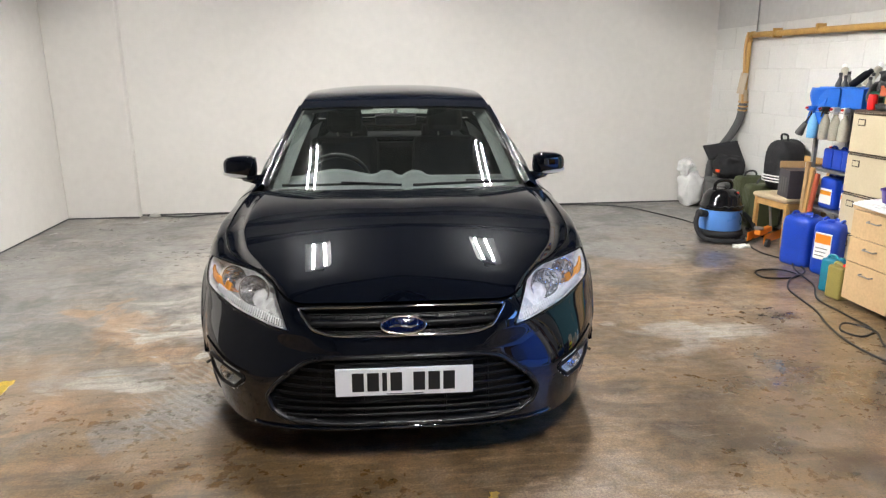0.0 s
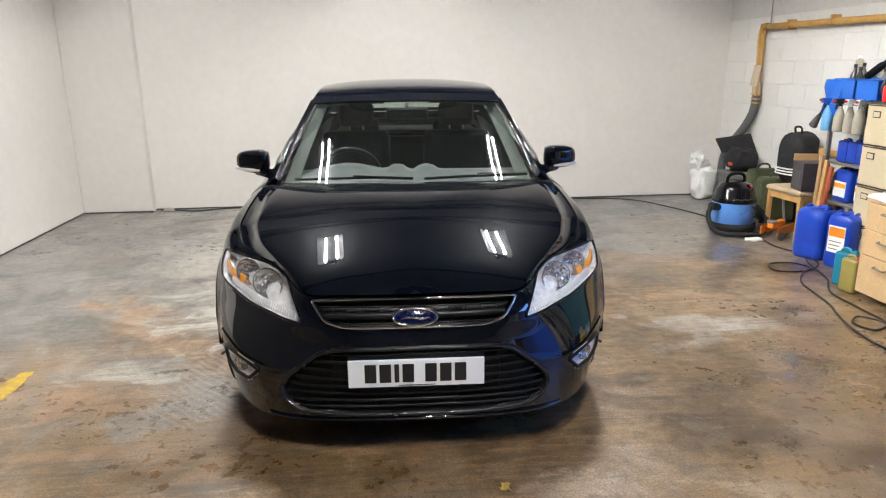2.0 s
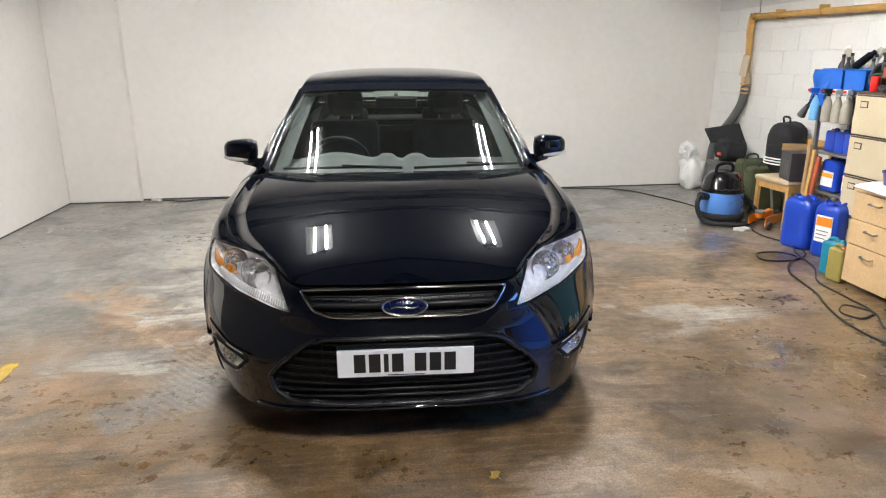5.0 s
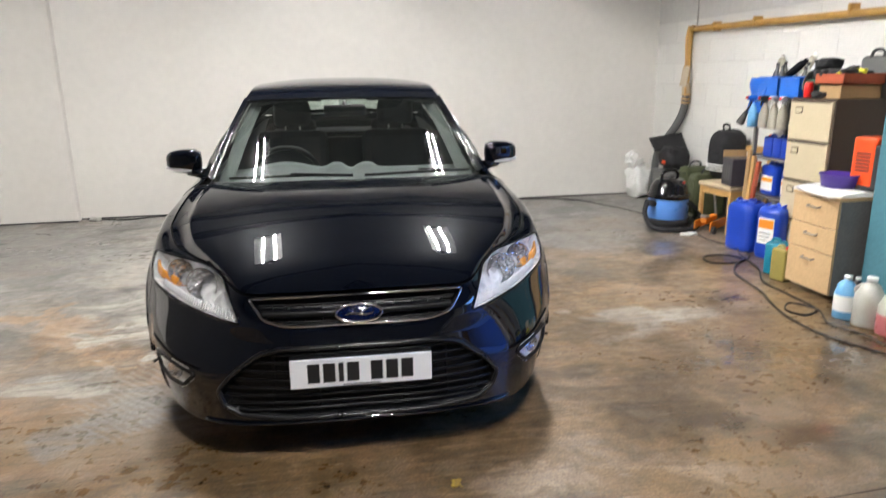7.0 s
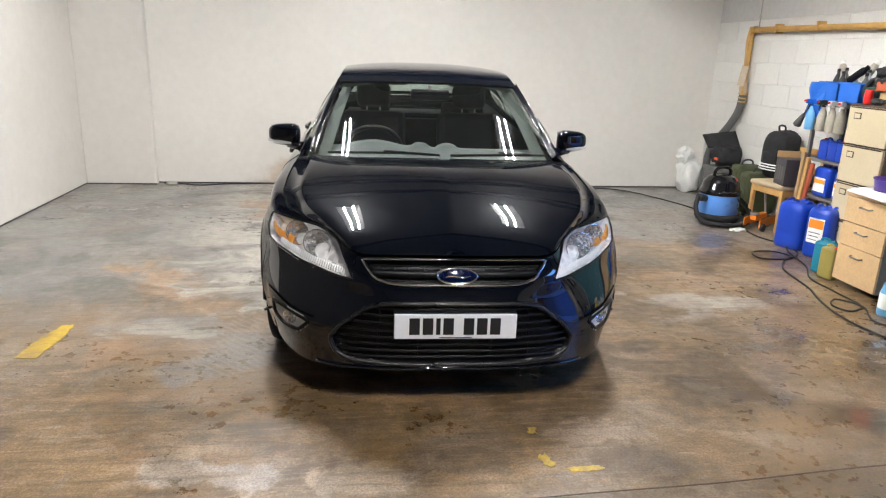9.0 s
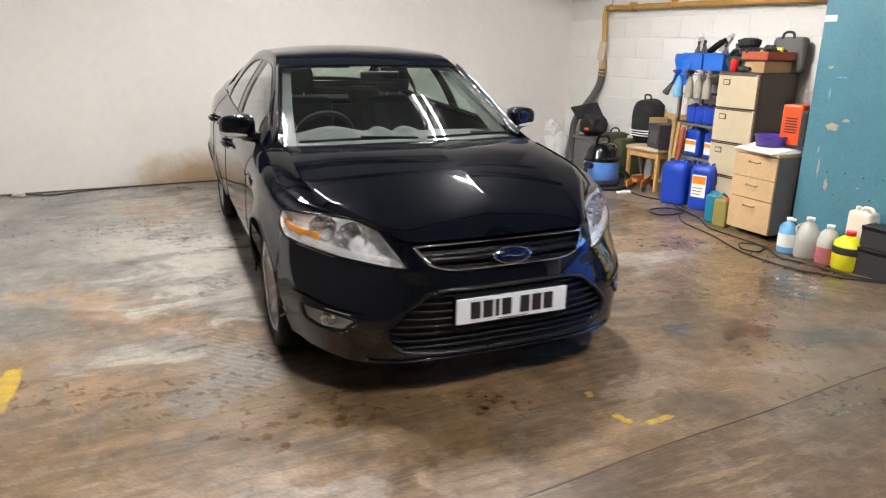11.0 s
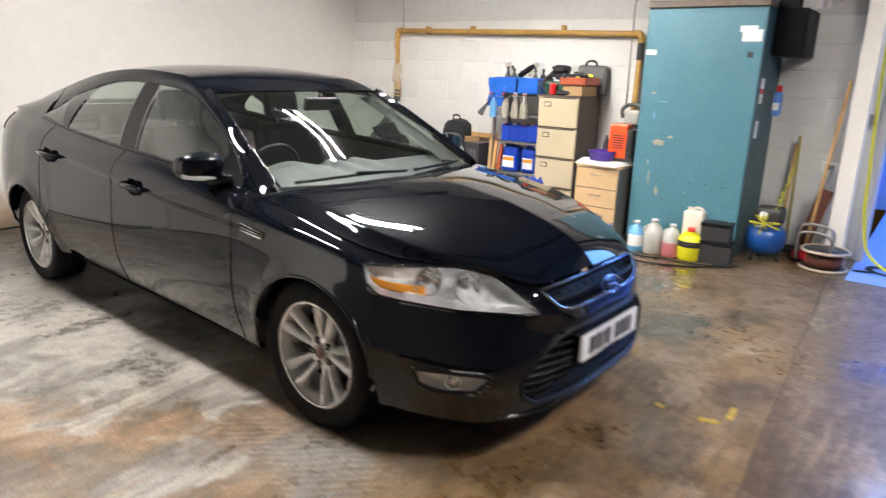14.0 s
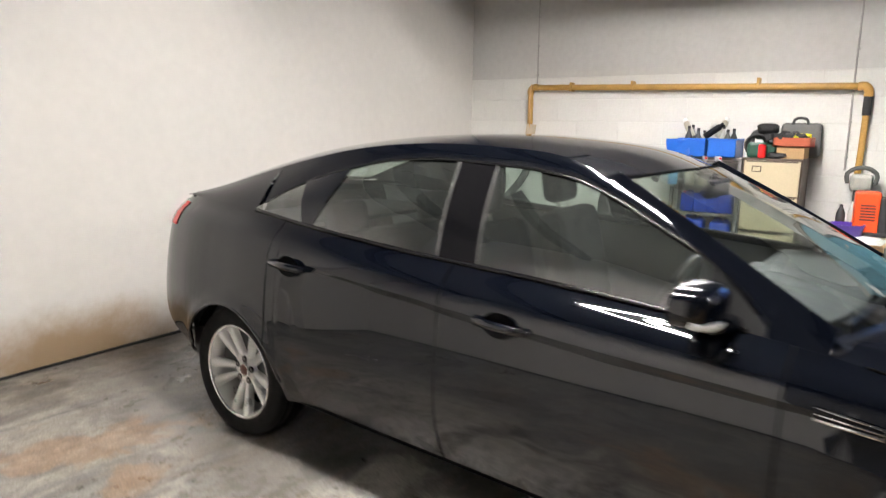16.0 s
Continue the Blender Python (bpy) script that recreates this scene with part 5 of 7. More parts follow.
part("badge_mark", swirl, M["chrome"], car, "plain silver mark on the badge")
part("badge_ring", oring, M["chrome"], car, "chrome badge ring")

# plate: dark bars stand for its characters
plate = part("number_plate", box_bm(-0.26, -0.016, 0.366, 0.26, -0.004, 0.477, 0.003), M["plate"], car, "white plate with dark bars")
part("plate_backing", box_bm(-0.262, -0.004, 0.362, 0.262, 0.03, 0.479, 0.004), M["plastic"], car)
x = -0.197
for n in range(7):
    if n == 4:
        x += 0.030
    wide = 0.018 if n == 2 else 0.044
    part("plate_bar", box_bm(x, -0.0185, 0.386, x + wide, -0.0155, 0.460), M["ink"], plate)
    x += wide + 0.0125
part("plate_bar", box_bm(-0.07, -0.0175, 0.3715, 0.07, -0.0158, 0.3745), M["ink"], plate)

# lamps at the front


def aimed(p, way, roll=0):
    return look(p, Vector(p) + Vector(way), roll) @ pose(0, 0, 0, 180, 0, 0)


for s in (-1, 1):
    fx = np.array([s, 1, 1])
    lamp = part("headlight", tube_bm([on_shell(a, z, 0.001) * fx for a, z in HEADLIGHT], 0.0055, 8, closed=True), M["gloss_black"], car, "clear headlight with chrome reflectors")
    g = SHELL + NORMAL * 0.003
    verts, faces, number = [], [], {}
    for i in range(len(ARCS) - 1):
        if ARCS[i] > 1.3:
            break
        for j in range(NV - 1):
            quad = [(i, j), (i + 1, j), (i + 1, j + 1), (i, j + 1)]
            if sum(zone[q] == 3 for q in quad) >= 2:
                for q in quad:
                    if q not in number:
                        number[q] = len(verts)
                        verts.append(g[q] * fx)
                f = [number[q] for q in quad]
                faces.append(f if s > 0 else f[::-1])
    lens = part_mesh("lens", mesh("lens", verts, facing_out(verts, faces), M["lens"], True), lamp, "clear polycarbonate lens")
    lens.visible_shadow = False
    for p, way, r in (((.600, .315, .688), (.25, -1, .02), .056), ((.700, .425, .708), (.38, -1, .02), .050)):
        bowl = lathe_bm([(r * 1.12, .0), (r, -.004), (r * .85, -.022), (r * .5, -.040), (.012, -.045), (.012, -.02), (0, -.018)], 28, aimed((s * p[0], p[1], p[2]), (s * way[0], way[1], way[2])))
        part("reflector", bowl, M["reflector"], lamp, "faceted chrome reflector")
        at = aimed((s * p[0], p[1], p[2]), (s * way[0], way[1], way[2]))
        part("bezel", tube_bm([at @ Vector((r * 1.14 * math.cos(a), r * 1.14 * math.sin(a), 0.002)) for a in np.linspace(0, 2 * math.pi, 32, endpoint=False)], 0.004, 8, closed=True), M["chrome"], lamp, "chrome bezel")
        bulb = lathe_bm([(0.0, 0.006), (0.010, 0.003), (0.013, -0.006), (0.012, -0.03)], 14, aimed((s * p[0], p[1], p[2]), (s * way[0], way[1], way[2])))
        part("bulb", bulb, M["chrome"], lamp)
    rows = []
    for a in np.linspace(*(arc_z(q)[0] for q in ((.735, .405, .69), (.856, .61, .72))), 16):
        pts = [z for z in np.linspace(.62, .78, 80) if signed(HEADLIGHT, np.array([a]), np.array([z]))[0] < -0.008]
        if len(pts) < 3:
            continue
        lo, hi = pts[0], pts[-1]
        lo, hi = lo + (hi - lo) * 0.22, lo + (hi - lo) * 0.58
        rows.append([on_shell(a, z, -0.014) * fx for z in np.linspace(lo, hi, 6)])
    sheet("indicator", rows, M["amber"], lamp, "amber indicator lens", flip=s < 0, thickness=0.01)
    # ribbed strip along the lower edge
    base_a = np.linspace(arc_z((.47, .10, .603))[0], arc_z((.80, .45, .672))[0], 34)
    for a in base_a:
        pts = [z for z in np.linspace(.58, .75, 90) if signed(HEADLIGHT, np.array([a]), np.array([z]))[0] < -0.007]
        if len(pts) < 3:
            continue
        lo = pts[0]
        hi = min(lo + 0.030, pts[-1])
        part("rib", tube_bm([on_shell(a, z, -0.014) * fx for z in np.linspace(lo, hi, 4)], 0.0042, 6), M["lamp_white"], lamp)
    fog = part("fog_lamp", tube_bm([on_shell(a, z, 0.001) * fx for a, z in FOG], 0.0085, 8, closed=True), M["plastic"], car, "clear fog lamp in black trim")
    verts, faces, number = [], [], {}
    for i in range(len(ARCS) - 1):
        if ARCS[i] > 1.3:
            break
        for j in range(NV - 1):
            quad = [(i, j), (i + 1, j), (i + 1, j + 1), (i, j + 1)]
            if sum(zone[q] == 4 for q in quad) >= 2:
                for q in quad:
                    if q not in number:
                        number[q] = len(verts)
                        verts.append((SHELL[q] + NORMAL[q] * 0.002) * fx)
                f = [number[q] for q in quad]
                faces.append(f if s > 0 else f[::-1])
    fl = part_mesh("lens", mesh("lens", verts, facing_out(verts, faces), M["lens"], True), fog, "clear fog lens")
    fl.visible_shadow = False
    bowl = lathe_bm([(.036, .0), (.03, -.008), (.012, -.02), (0, -.02)], 20, aimed((s * .725, .262, .362), (s * .5, -1, 0)))
    part("reflector", bowl, M["reflector"], fog)
    slot = [on_shell(a, z, -0.001) * fx for a, z in ((arc_z((.845, .44, .452))), (arc_z((.80, .36, .438))), (arc_z((.72, .245, .422))), (arc_z((.612, .145, .405))))]
    part("bumper_slot", tube_bm(slot, 0.006, 8, 14), M["gap"], car)
    # chrome vent on the wing
    vent_at = lambda y, z, out: on_shell(arc_of_y(y), z + (y - 1.17) * .105, out) * fx
    vent = part("wing_vent", tube_bm([vent_at(1.165, .794, .004), vent_at(1.318, .796, .004), vent_at(1.318, .766, .004), vent_at(1.18, .770, .004)], 0.0052, 8, closed=True), M["chrome"], car, "chrome wing vent")
    part("vent_bar", tube_bm([vent_at(1.172, .782, .005), vent_at(1.318, .781, .005)], 0.0034, 8), M["chrome"], vent)
    plate_rows = [[vent_at(y, z, 0.003) for z in np.linspace(.770, .793, 5)] for y in np.linspace(1.172, 1.314, 12)]
    sheet("vent_plate", plate_rows, M["plastic"], vent, "black vent slots", flip=s < 0)
    # mirror
    mirror = part("door_mirror", tube_bm([(s * .79, 1.56, .955), (s * .84, 1.58, .960), (s * .88, 1.60, .968)], [0.032, 0.024, 0.026], 10), M["paint"], car, "black door mirror with white repeater")
    cap = bmesh.new()
    bmesh.ops.create_uvsphere(cap, u_segments=28, v_segments=18, radius=1.0)
    for v in cap.verts:
        c = v.co
        box_ = [math.copysign(abs(c[k]) ** 0.62, c[k]) for k in range(3)]
        y = box_[1] * 0.062
        if y > 0.035:
            y = 0.035
        v.co = Vector((s * (0.908 + box_[0] * 0.098), 1.63 + y - 0.02 * box_[0] * -1.0, 1.022 + box_[2] * (0.066 - 0.008 * box_[0])))
    for f in cap.faces:
        f.smooth = True
    part("cap", cap, M["paint"], mirror)
    part("repeater", tube_bm([(s * .862, 1.570, .977), (s * .932, 1.580, .979), (s * 1.000, 1.614, .989)], [0.007, 0.012, 0.010], 8, 12), M["paper"], mirror, "white side repeater")
    glass_face = box_bm(-0.085, 0, -0.05, 0.085, 0.003, 0.05, 0.001, m=pose(s * .908, 1.668, 1.022))
    part("mirror_glass", glass_face, M["chrome"], mirror)
    # handles
    for hy, hz in ((2.25, .848), (3.30, .905)):
        hx = 0.914
        handle = part("door_handle", tube_bm([(s * (hx - .012), hy - .105, hz - .004), (s * (hx + .022), hy - .085, hz - .002), (s * (hx + .030), hy, hz + .003), (s * (hx + .022), hy + .085, hz + .006), (s * (hx - .012), hy + .105, hz + .006)], [.012, .016, .017, .016, .012], 10), M["paint"], car, "black pull handle")
        cup = lathe_bm([(0.0, -0.02), (0.03, -0.016), (0.045, 0.0)], 18, pose(s * (hx + 0.0015), hy + 0.005, hz - 0.002, 0, s * 90, 0) @ Matrix.Diagonal((1, 1.5, 0.2, 1)))
        part("handle_recess", cup, M["gap"], handle)
    # rear lamp
    rear = [[SHELL[i, j] * fx + NORMAL[i, j] * fx * 0.004 for j in range(int(NV * .66), int(NV * .93), 3)] for i in range(len(ARCS)) if 4.24 < SHELL[i, 40, 1] < 4.60 and SHELL[i, 40, 0] > 0.45]
    sheet("tail_lamp", rear, M["red_lens"], car, "red tail lamp", flip=s < 0)

# wipers
for a, b, c in (((-.62, 1.305, .962), (-.1, 1.22, .975), (.02, 1.205, .972)), ((.08, 1.20, .972), (.45, 1.25, .975), (.66, 1.335, .965))):
    w = part("wiper", tube_bm([a, b, c], 0.008, 8, 20), M["plastic"], car, "black wiper blade")
    part("wiper_arm", tube_bm([c, ((a[0] + c[0]) / 2, (a[1] + c[1]) / 2 - 0.02, .985)], 0.008, 8), M["plastic"], w)


# wheels
def build_wheel():
    """A tyre and a ten-spoke alloy whose outer face looks along -x."""
    hub = thing("wheel", "", "")
    turn = pose(0, 0, 0, 0, -90, 0)
    tyre = lathe_bm([(.222, -.09), (.245, -.105), (.285, -.107), (.308, -.098), (.318, -.075), (.3185, 0), (.318, .075), (.308, .098), (.285, .107), (.247, .105), (.229, .094), (.222, .09)], 64, turn)
    ty = part("tyre", tyre, M["rubber"], hub, "black rubber tyre")
    tread = bmesh.new()
    for off in (-.045, 0, .045):
        tube_bm([(off, .3195 * math.cos(a), .3195 * math.sin(a)) for a in np.linspace(0, 2 * math.pi, 64, endpoint=False)], 0.004, 6, closed=True, bm=tread)
    part("tread_groove", tread, M["gap"], ty)
    rim = lathe_bm([(.224, .096), (.230, .092), (.226, .082), (.214, .074), (.207, .03), (.20, -.04), (.216, -.09), (.224, -.095)], 64, turn)
    rm = part("rim", rim, M["alloy"], hub, "silver ten-spoke alloy rim")
    part("rim_lip", tube_bm([(-.094, .2265 * math.cos(a), .2265 * math.sin(a)) for a in np.linspace(0, 2 * math.pi, 64, endpoint=False)], 0.0065, 8, closed=True), M["lip"], rm, "polished rim lip")
    part("brake_disc", lathe_bm([(.0, -.02), (.14, -.02), (.14, -.005), (.05, -.005), (.05, .02), (0, .02)], 40, turn), M["disc"], rm)
    part("barrel_shade", lathe_bm([(.203, -.03), (.0, -.032)], 40, turn), M["gap"], rm)
    for k in range(5):
        for d in (-1, 1):
            ang = 2 * math.pi * k / 5 + math.pi / 2 + d * 0.225
            a0 = 2 * math.pi * k / 5 + math.pi / 2 + d * 0.27
            inner = Vector((0, .052 * math.cos(a0), .052 * math.sin(a0)))
            outer = Vector((0, .216 * math.cos(ang), .216 * math.sin(ang)))
            way = (outer - inner).normalized()
            side = Vector((1, 0, 0)).cross(way)
            sp = bmesh.new()
            rings = []
            for f, w, x, t in ((0, .0135, -.050, .03), (.25, .0145, -.064, .036), (.6, .0185, -.077, .040), (.85, .0225, -.083, .036), (1.03, .031, -.088, .026)):
                c = inner + (outer - inner) * f
                rings.append([sp.verts.new(c + side * (w * q) + Vector((x + e, 0, 0))) for q, e in ((-1, t), (-.95, .015), (-.62, .005), (0, 0), (.62, .005), (.95, .015), (1, t))])
            for p, q in zip(rings, rings[1:]):
                for i in range(6):
                    sp.faces.new((p[i], p[i + 1], q[i + 1], q[i])).smooth = True
            bmesh.ops.recalc_face_normals(sp, faces=sp.faces)
            part("spoke", sp, M["alloy"], rm)
    part("hub_boss", lathe_bm([(.078, .035), (.076, .048), (.062, .056), (.034, .055), (.034, .05)], 36, turn), M["alloy"], rm)
    part("centre_cap", lathe_bm([(.027, .05), (.026, .058), (.02, .061), (0, .062)], 24, turn), M["mahogany"], rm, "dark centre cap")
    part("cap_ring", tube_bm([(-.057, .030 * math.cos(a), .030 * math.sin(a)) for a in np.linspace(0, 2 * math.pi, 28, endpoint=False)], 0.0045, 8, closed=True), M["lip"], rm)
    for k in range(5):
        a = 2 * math.pi * k / 5 - math.pi / 2
        p = Vector((-.056, .055 * math.cos(a), .055 * math.sin(a)))
        part("nut_recess", cyl_bm(p + Vector((.01, 0, 0)), p - Vector((.0012, 0, 0)), .0165, seg=16), M["gap"], rm)
        part("wheel_nut", cyl_bm(p + Vector((.012, 0, 0)), p - Vector((.002, 0, 0)), .0095, seg=6, smooth=False), M["steel"], rm)
    return hub


wheel = build_wheel()
wheel.parent = car
wheel.matrix_basis = pose(-0.778, WHEEL_F, WHEEL_Z + 0.001, 12)
for s, y, r in ((-1, WHEEL_R, 40), (1, WHEEL_F, 0), (1, WHEEL_R, 25)):
    c = copy_thing(wheel, pose(s * 0.778, y, WHEEL_Z + 0.001, r, 0, 0 if s < 0 else 180))
    c.parent = car
for o in [o for o in car.children if o.name.startswith("wheel") and o.type == "EMPTY"]:
    o["label"] = "silver alloy wheel with black tyre"

# cabin
part("cabin_floor", box_bm(-.66, .55, .24, .66, 4.0, .30), M["gap"], car)
part("bulkhead", box_bm(-.70, 1.0, .30, .70, 1.06, .86), M["gap"], car)
for s in (-1, 1):
    g = [[(s * (.80 if z < .9 else .775), y, z) for y in np.linspace(1.40, 4.2, 24)] for z in (.30, .6, .8, .93)]
    for row in g:
        for n, (px, py, pz) in enumerate(row):
            if pz > .9:
                b_ = belt(np.array([py]))[0]
                row[n] = (s * (b_[0] - 0.05), py, b_[2] - 0.02)
    sheet("door_card", g, M["card_trim"], car, "grey door card")
dash_rows = []
for x in np.linspace(-.72, .72, 49):
    hoodlet = 0.045 * math.exp(-((x + .36) / .17) ** 2) + 0.032 * math.exp(-((x - 0.108) / .06) ** 4) + 0.032 * math.exp(-((x + .062) / .055) ** 4)
    back = 1.29 + 0.19 * (abs(x) / .74) ** 2
    dash_rows.append([(x, back, .925), (x, 1.42 + .06 * abs(x), .945), (x, 1.58, .955 + hoodlet * .8), (x, 1.70, .95 + hoodlet), (x, 1.75, .91 + hoodlet * .6), (x, 1.76, .72), (x, 1.70, .5)])
sheet("dashboard", dash_rows, M["dash"], car, "grey soft-touch dashboard", flip=True)
wheel_rim = tube_bm([(-.36 + .185 * math.cos(a), 1.86 - .185 * math.sin(a) * .42, .90 + .185 * math.sin(a) * .9) for a in np.linspace(0, 2 * math.pi, 40, endpoint=False)], .014, 10, closed=True)
sw = part("steering_wheel", wheel_rim, M["plastic"], car, "black steering wheel")
part("boss", box_bm(-.44, 1.83, .85, -.28, 1.87, .95, .02), M["plastic"], sw)
for a in (0.1, math.pi - 0.1, -math.pi / 2):
    part("spoke", tube_bm([(-.36, 1.85, .90), (-.36 + .18 * math.cos(a), 1.86 - .18 * math.sin(a) * .42, .90 + .18 * math.sin(a) * .9)], .016, 8), M["plastic"], sw)


def seat(x, y, wide, rear=False):
    st = part("rear_seat" if rear else "front_seat", box_bm(-wide, -.25, .36, wide, .28, .56, .06, m=pose(x, y, 0)), M["interior"], car, "dark cloth seat")
    part("backrest", box_bm(-wide, -.07, -.02, wide, .07, .50 if rear else .62, .06, m=pose(x, y + .26, .50, -14)), M["interior"], st)
    for hx in ((0,) if not rear else (-.36, .36)):
        part("headrest", box_bm(-.13, -.05, 0, .13, .05, .19, .045, m=pose(x + hx, y + .44, 0.94 if rear else 1.125, -10)), M["interior"], st)
        for o in (-.05, .05):
            part("headrest_post", cyl_bm((x + hx + o, y + .42, 0.89 if rear else 1.07), (x + hx + o, y + .44, 0.96 if rear else 1.15), .006, seg=8), M["steel"], st)


seat(-.37, 2.25, .25)
seat(.37, 2.25, .25)
seat(0, 3.05, .62, True)
part("parcel_shelf", box_bm(-.62, 3.62, .99, .62, 4.2, 1.01), M["interior"], car)
liner_rows = []
for y in np.linspace(2.02, 3.55, 16):
    r = rail(np.array([y]))[0]
    c = np.interp(y, ymid[:, 1], ymid[:, 2])
    w = np.linspace(-1, 1, 21)
    liner_rows.append([(w1 * (r[0] - .02), y, (c - .035) + (r[2] - c - .005) * abs(w1) ** 2.6) for w1 in w])
sheet("headliner", liner_rows, M["liner"], car, "pale grey headliner")
rm_ = part("rear_view_mirror", box_bm(-.125, -.02, -.035, .125, .015, .035, .012, m=pose(0, 1.84, 1.275, 10)), M["plastic"], car, "black rear-view mirror")
part("mirror_stalk", cyl_bm((0, 1.83, 1.29), (0, 1.86, 1.325), .012, seg=8), M["plastic"], rm_)
for s in (-1, 1):
    part("sun_visor", box_bm(-.19, -.07, -.008, .19, .07, .008, .006, m=pose(s * .33, 2.09, 1.345, 12)), M["interior"], car)
part("under_tray", box_bm(-.55, .15, .17, .55, 4.4, .235, .02), M["gap"], car)

# ---------------------------------------------------------------- blockwork of the side wall
bw, bh, bt = 0.447, 0.217, 0.003


def block_mesh(length, material):
    b = box_bm(-bt, 0, 0, 0.004, length, bh)
    bmesh.ops.bevel(b, geom=[e for e in b.edges if all(v.co.x < -bt / 2 for v in e.verts)], offset=0.0025, segments=1, affect="EDGES")
    me = bpy.data.meshes.new("block")
    b.to_mesh(me)
    b.free()
    me.materials.append(material)
    return me


block_low, half_low = block_mesh(bw, M["block"]), block_mesh(bw / 2 - 0.0015, M["block"])
# shade above the lamps' cut-off is put into the upper wall's greyer colour
structure("wall_upper", box_bm(R_ - .008, DOOR_Y1, 2.03, R_ + .001, B_, T_), M["upper"], "smooth upper part of the block wall, greyed for lamp shade")
for row in range(9):
    z = 0.005 + row * (bh + 0.008)
    if z + bh > T_:
        break
    y = DOOR_Y1 + (0.0 if row % 2 else 0.225)
    if row % 2 == 0:
        ob = part_mesh("block", half_low, wall_r)
        ob.matrix_basis = pose(R_, DOOR_Y1, z)
    while y + bw / 2 <= B_ + 0.12:
        ob = part_mesh("block", block_low, wall_r)
        ob.matrix_basis = pose(R_ - 0.0006 * random.random(), y, z)
        y += bw + 0.003

# ---------------------------------------------------------------- pipe and flexible extraction hose on the side wall
PX, PZ = 4.0, 1.925
pipe = thing("wall_pipe", "ochre painted pipe running along the block wall", "pipe")
part("pipe_run", tube_bm([(PX, 4.60, PZ), (PX, 3.2, PZ - .02), (PX, 1.62, PZ - .045)], 0.030, 12, 24), M["orange_pipe"], pipe)
part("elbow", tube_bm([(PX, 4.58, PZ), (PX, 4.63, PZ + .004), (PX, 4.668, PZ - .02), (PX, 4.672, PZ - .07)], 0.035, 12, 12), M["orange_pipe"], pipe)
part("drop_pipe", tube_bm([(PX, 4.672, PZ - .05), (PX, 4.67, 1.6), (PX, 4.665, 1.30)], 0.029, 12, 16), M["orange_pipe"], pipe, "ochre drop pipe")
part("rod", tube_bm([(PX - .035, 4.64, PZ + .03), (PX - .04, 4.66, PZ - .06), (PX - .035, 4.655, 1.6), (PX - .03, 4.63, 1.22)], 0.014, 8, 24), M["wood"], pipe, "bare wooden rod")
part("elbow", tube_bm([(PX, 1.63, PZ - .045), (PX, 1.575, PZ - .047), (PX, 1.55, PZ - .085), (PX, 1.55, PZ - .13)], 0.036, 12, 12), M["orange_pipe"], pipe)
part("drop_pipe", tube_bm([(PX, 1.55, PZ - .11), (PX, 1.55, 1.72), (PX, 1.55, 1.64)], 0.033, 12, 10), M["dark"], pipe, "dark sleeve on the drop pipe")
part("drop_pipe", tube_bm([(PX, 1.55, 1.66), (PX, 1.553, 1.40), (PX, 1.56, 1.10)], 0.026, 12, 10), M["orange_pipe"], pipe, "ochre drop pipe")
for y in (4.2, 3.55, 2.4):
    part("bracket", box_bm(PX - .035, y - .012, PZ - .045, R_, y + .012, PZ + .045, .004), M["orange_pipe"], pipe)

hose = thing("extraction_hose", "grey flexible hose hanging from the ochre pipe", "hose")
line = spline([(PX, 4.66, 1.22), (PX - .01, 4.68, 1.05), (PX - .03, 4.76, .90), (PX - .07, 4.90, .72), (PX - .10, 5.02, .55), (PX - .10, 5.06, .30), (PX - .10, 5.06, .045)], 150)
part("ribbed_tube", tube_bm(line, [0.040 + 0.005 * (k % 2) for k in range(150)], 12), M["hose"], hose)
part("cloth_wrap", tube_bm([(PX, 4.668, 1.36), (PX - .004, 4.665, 1.31), (PX, 4.66, 1.24)], [.040, .047, .043], 9, 14), M["cushion"], hose, "beige rag tied round the joint")
part("tag", box_bm(-.006, -.055, -.11, .006, .055, .11, .004, m=pose(PX - .045, 4.64, 1.43, 6, 4, 8)), M["card_pale"], hose, "pale cardboard tag hanging on the pipe")
for z in (1.235, 1.19, 1.15):
    part("tie", tube_bm([(PX + .047 * math.cos(a), 4.662 + .047 * math.sin(a), z + .006 * math.sin(a)) for a in np.linspace(0, 2 * math.pi, 20, endpoint=False)], 0.008, 6, closed=True), M["wood"], hose)
for y, z0, z1, r in ((4.62, PZ + .03, T_, .006), (1.66, 1.18, T_, .008)):
    c = thing("wall_cable", "thin grey cable clipped up the block wall", "cable")
    part("cable", tube_bm([(R_ - .016, y, z0), (R_ - .016, y + .006, (z0 + z1) / 2), (R_ - .016, y, z1)], r, 8, 12), M["cable_grey"], c)
    for k in range(4):
        part("clip", box_bm(R_ - .026, y - .012, z0 + .1 + k * .3, R_ - .004, y + .012, z0 + .115 + k * .3, .002), M["cable_grey"], c)

# ---------------------------------------------------------------- things along the side wall, from the far corner forward


def bottle_bm(r, h, neck=0.35, seg=18):
    return lathe_bm([(0, 0), (r * .92, 0), (r, .012), (r, h * (1 - neck)), (r * .86, h * (1 - neck * .72)), (r * .42, h * (1 - neck * .28)), (r * .36, h * (1 - neck * .2)), (r * .36, h), (0, h)], seg)


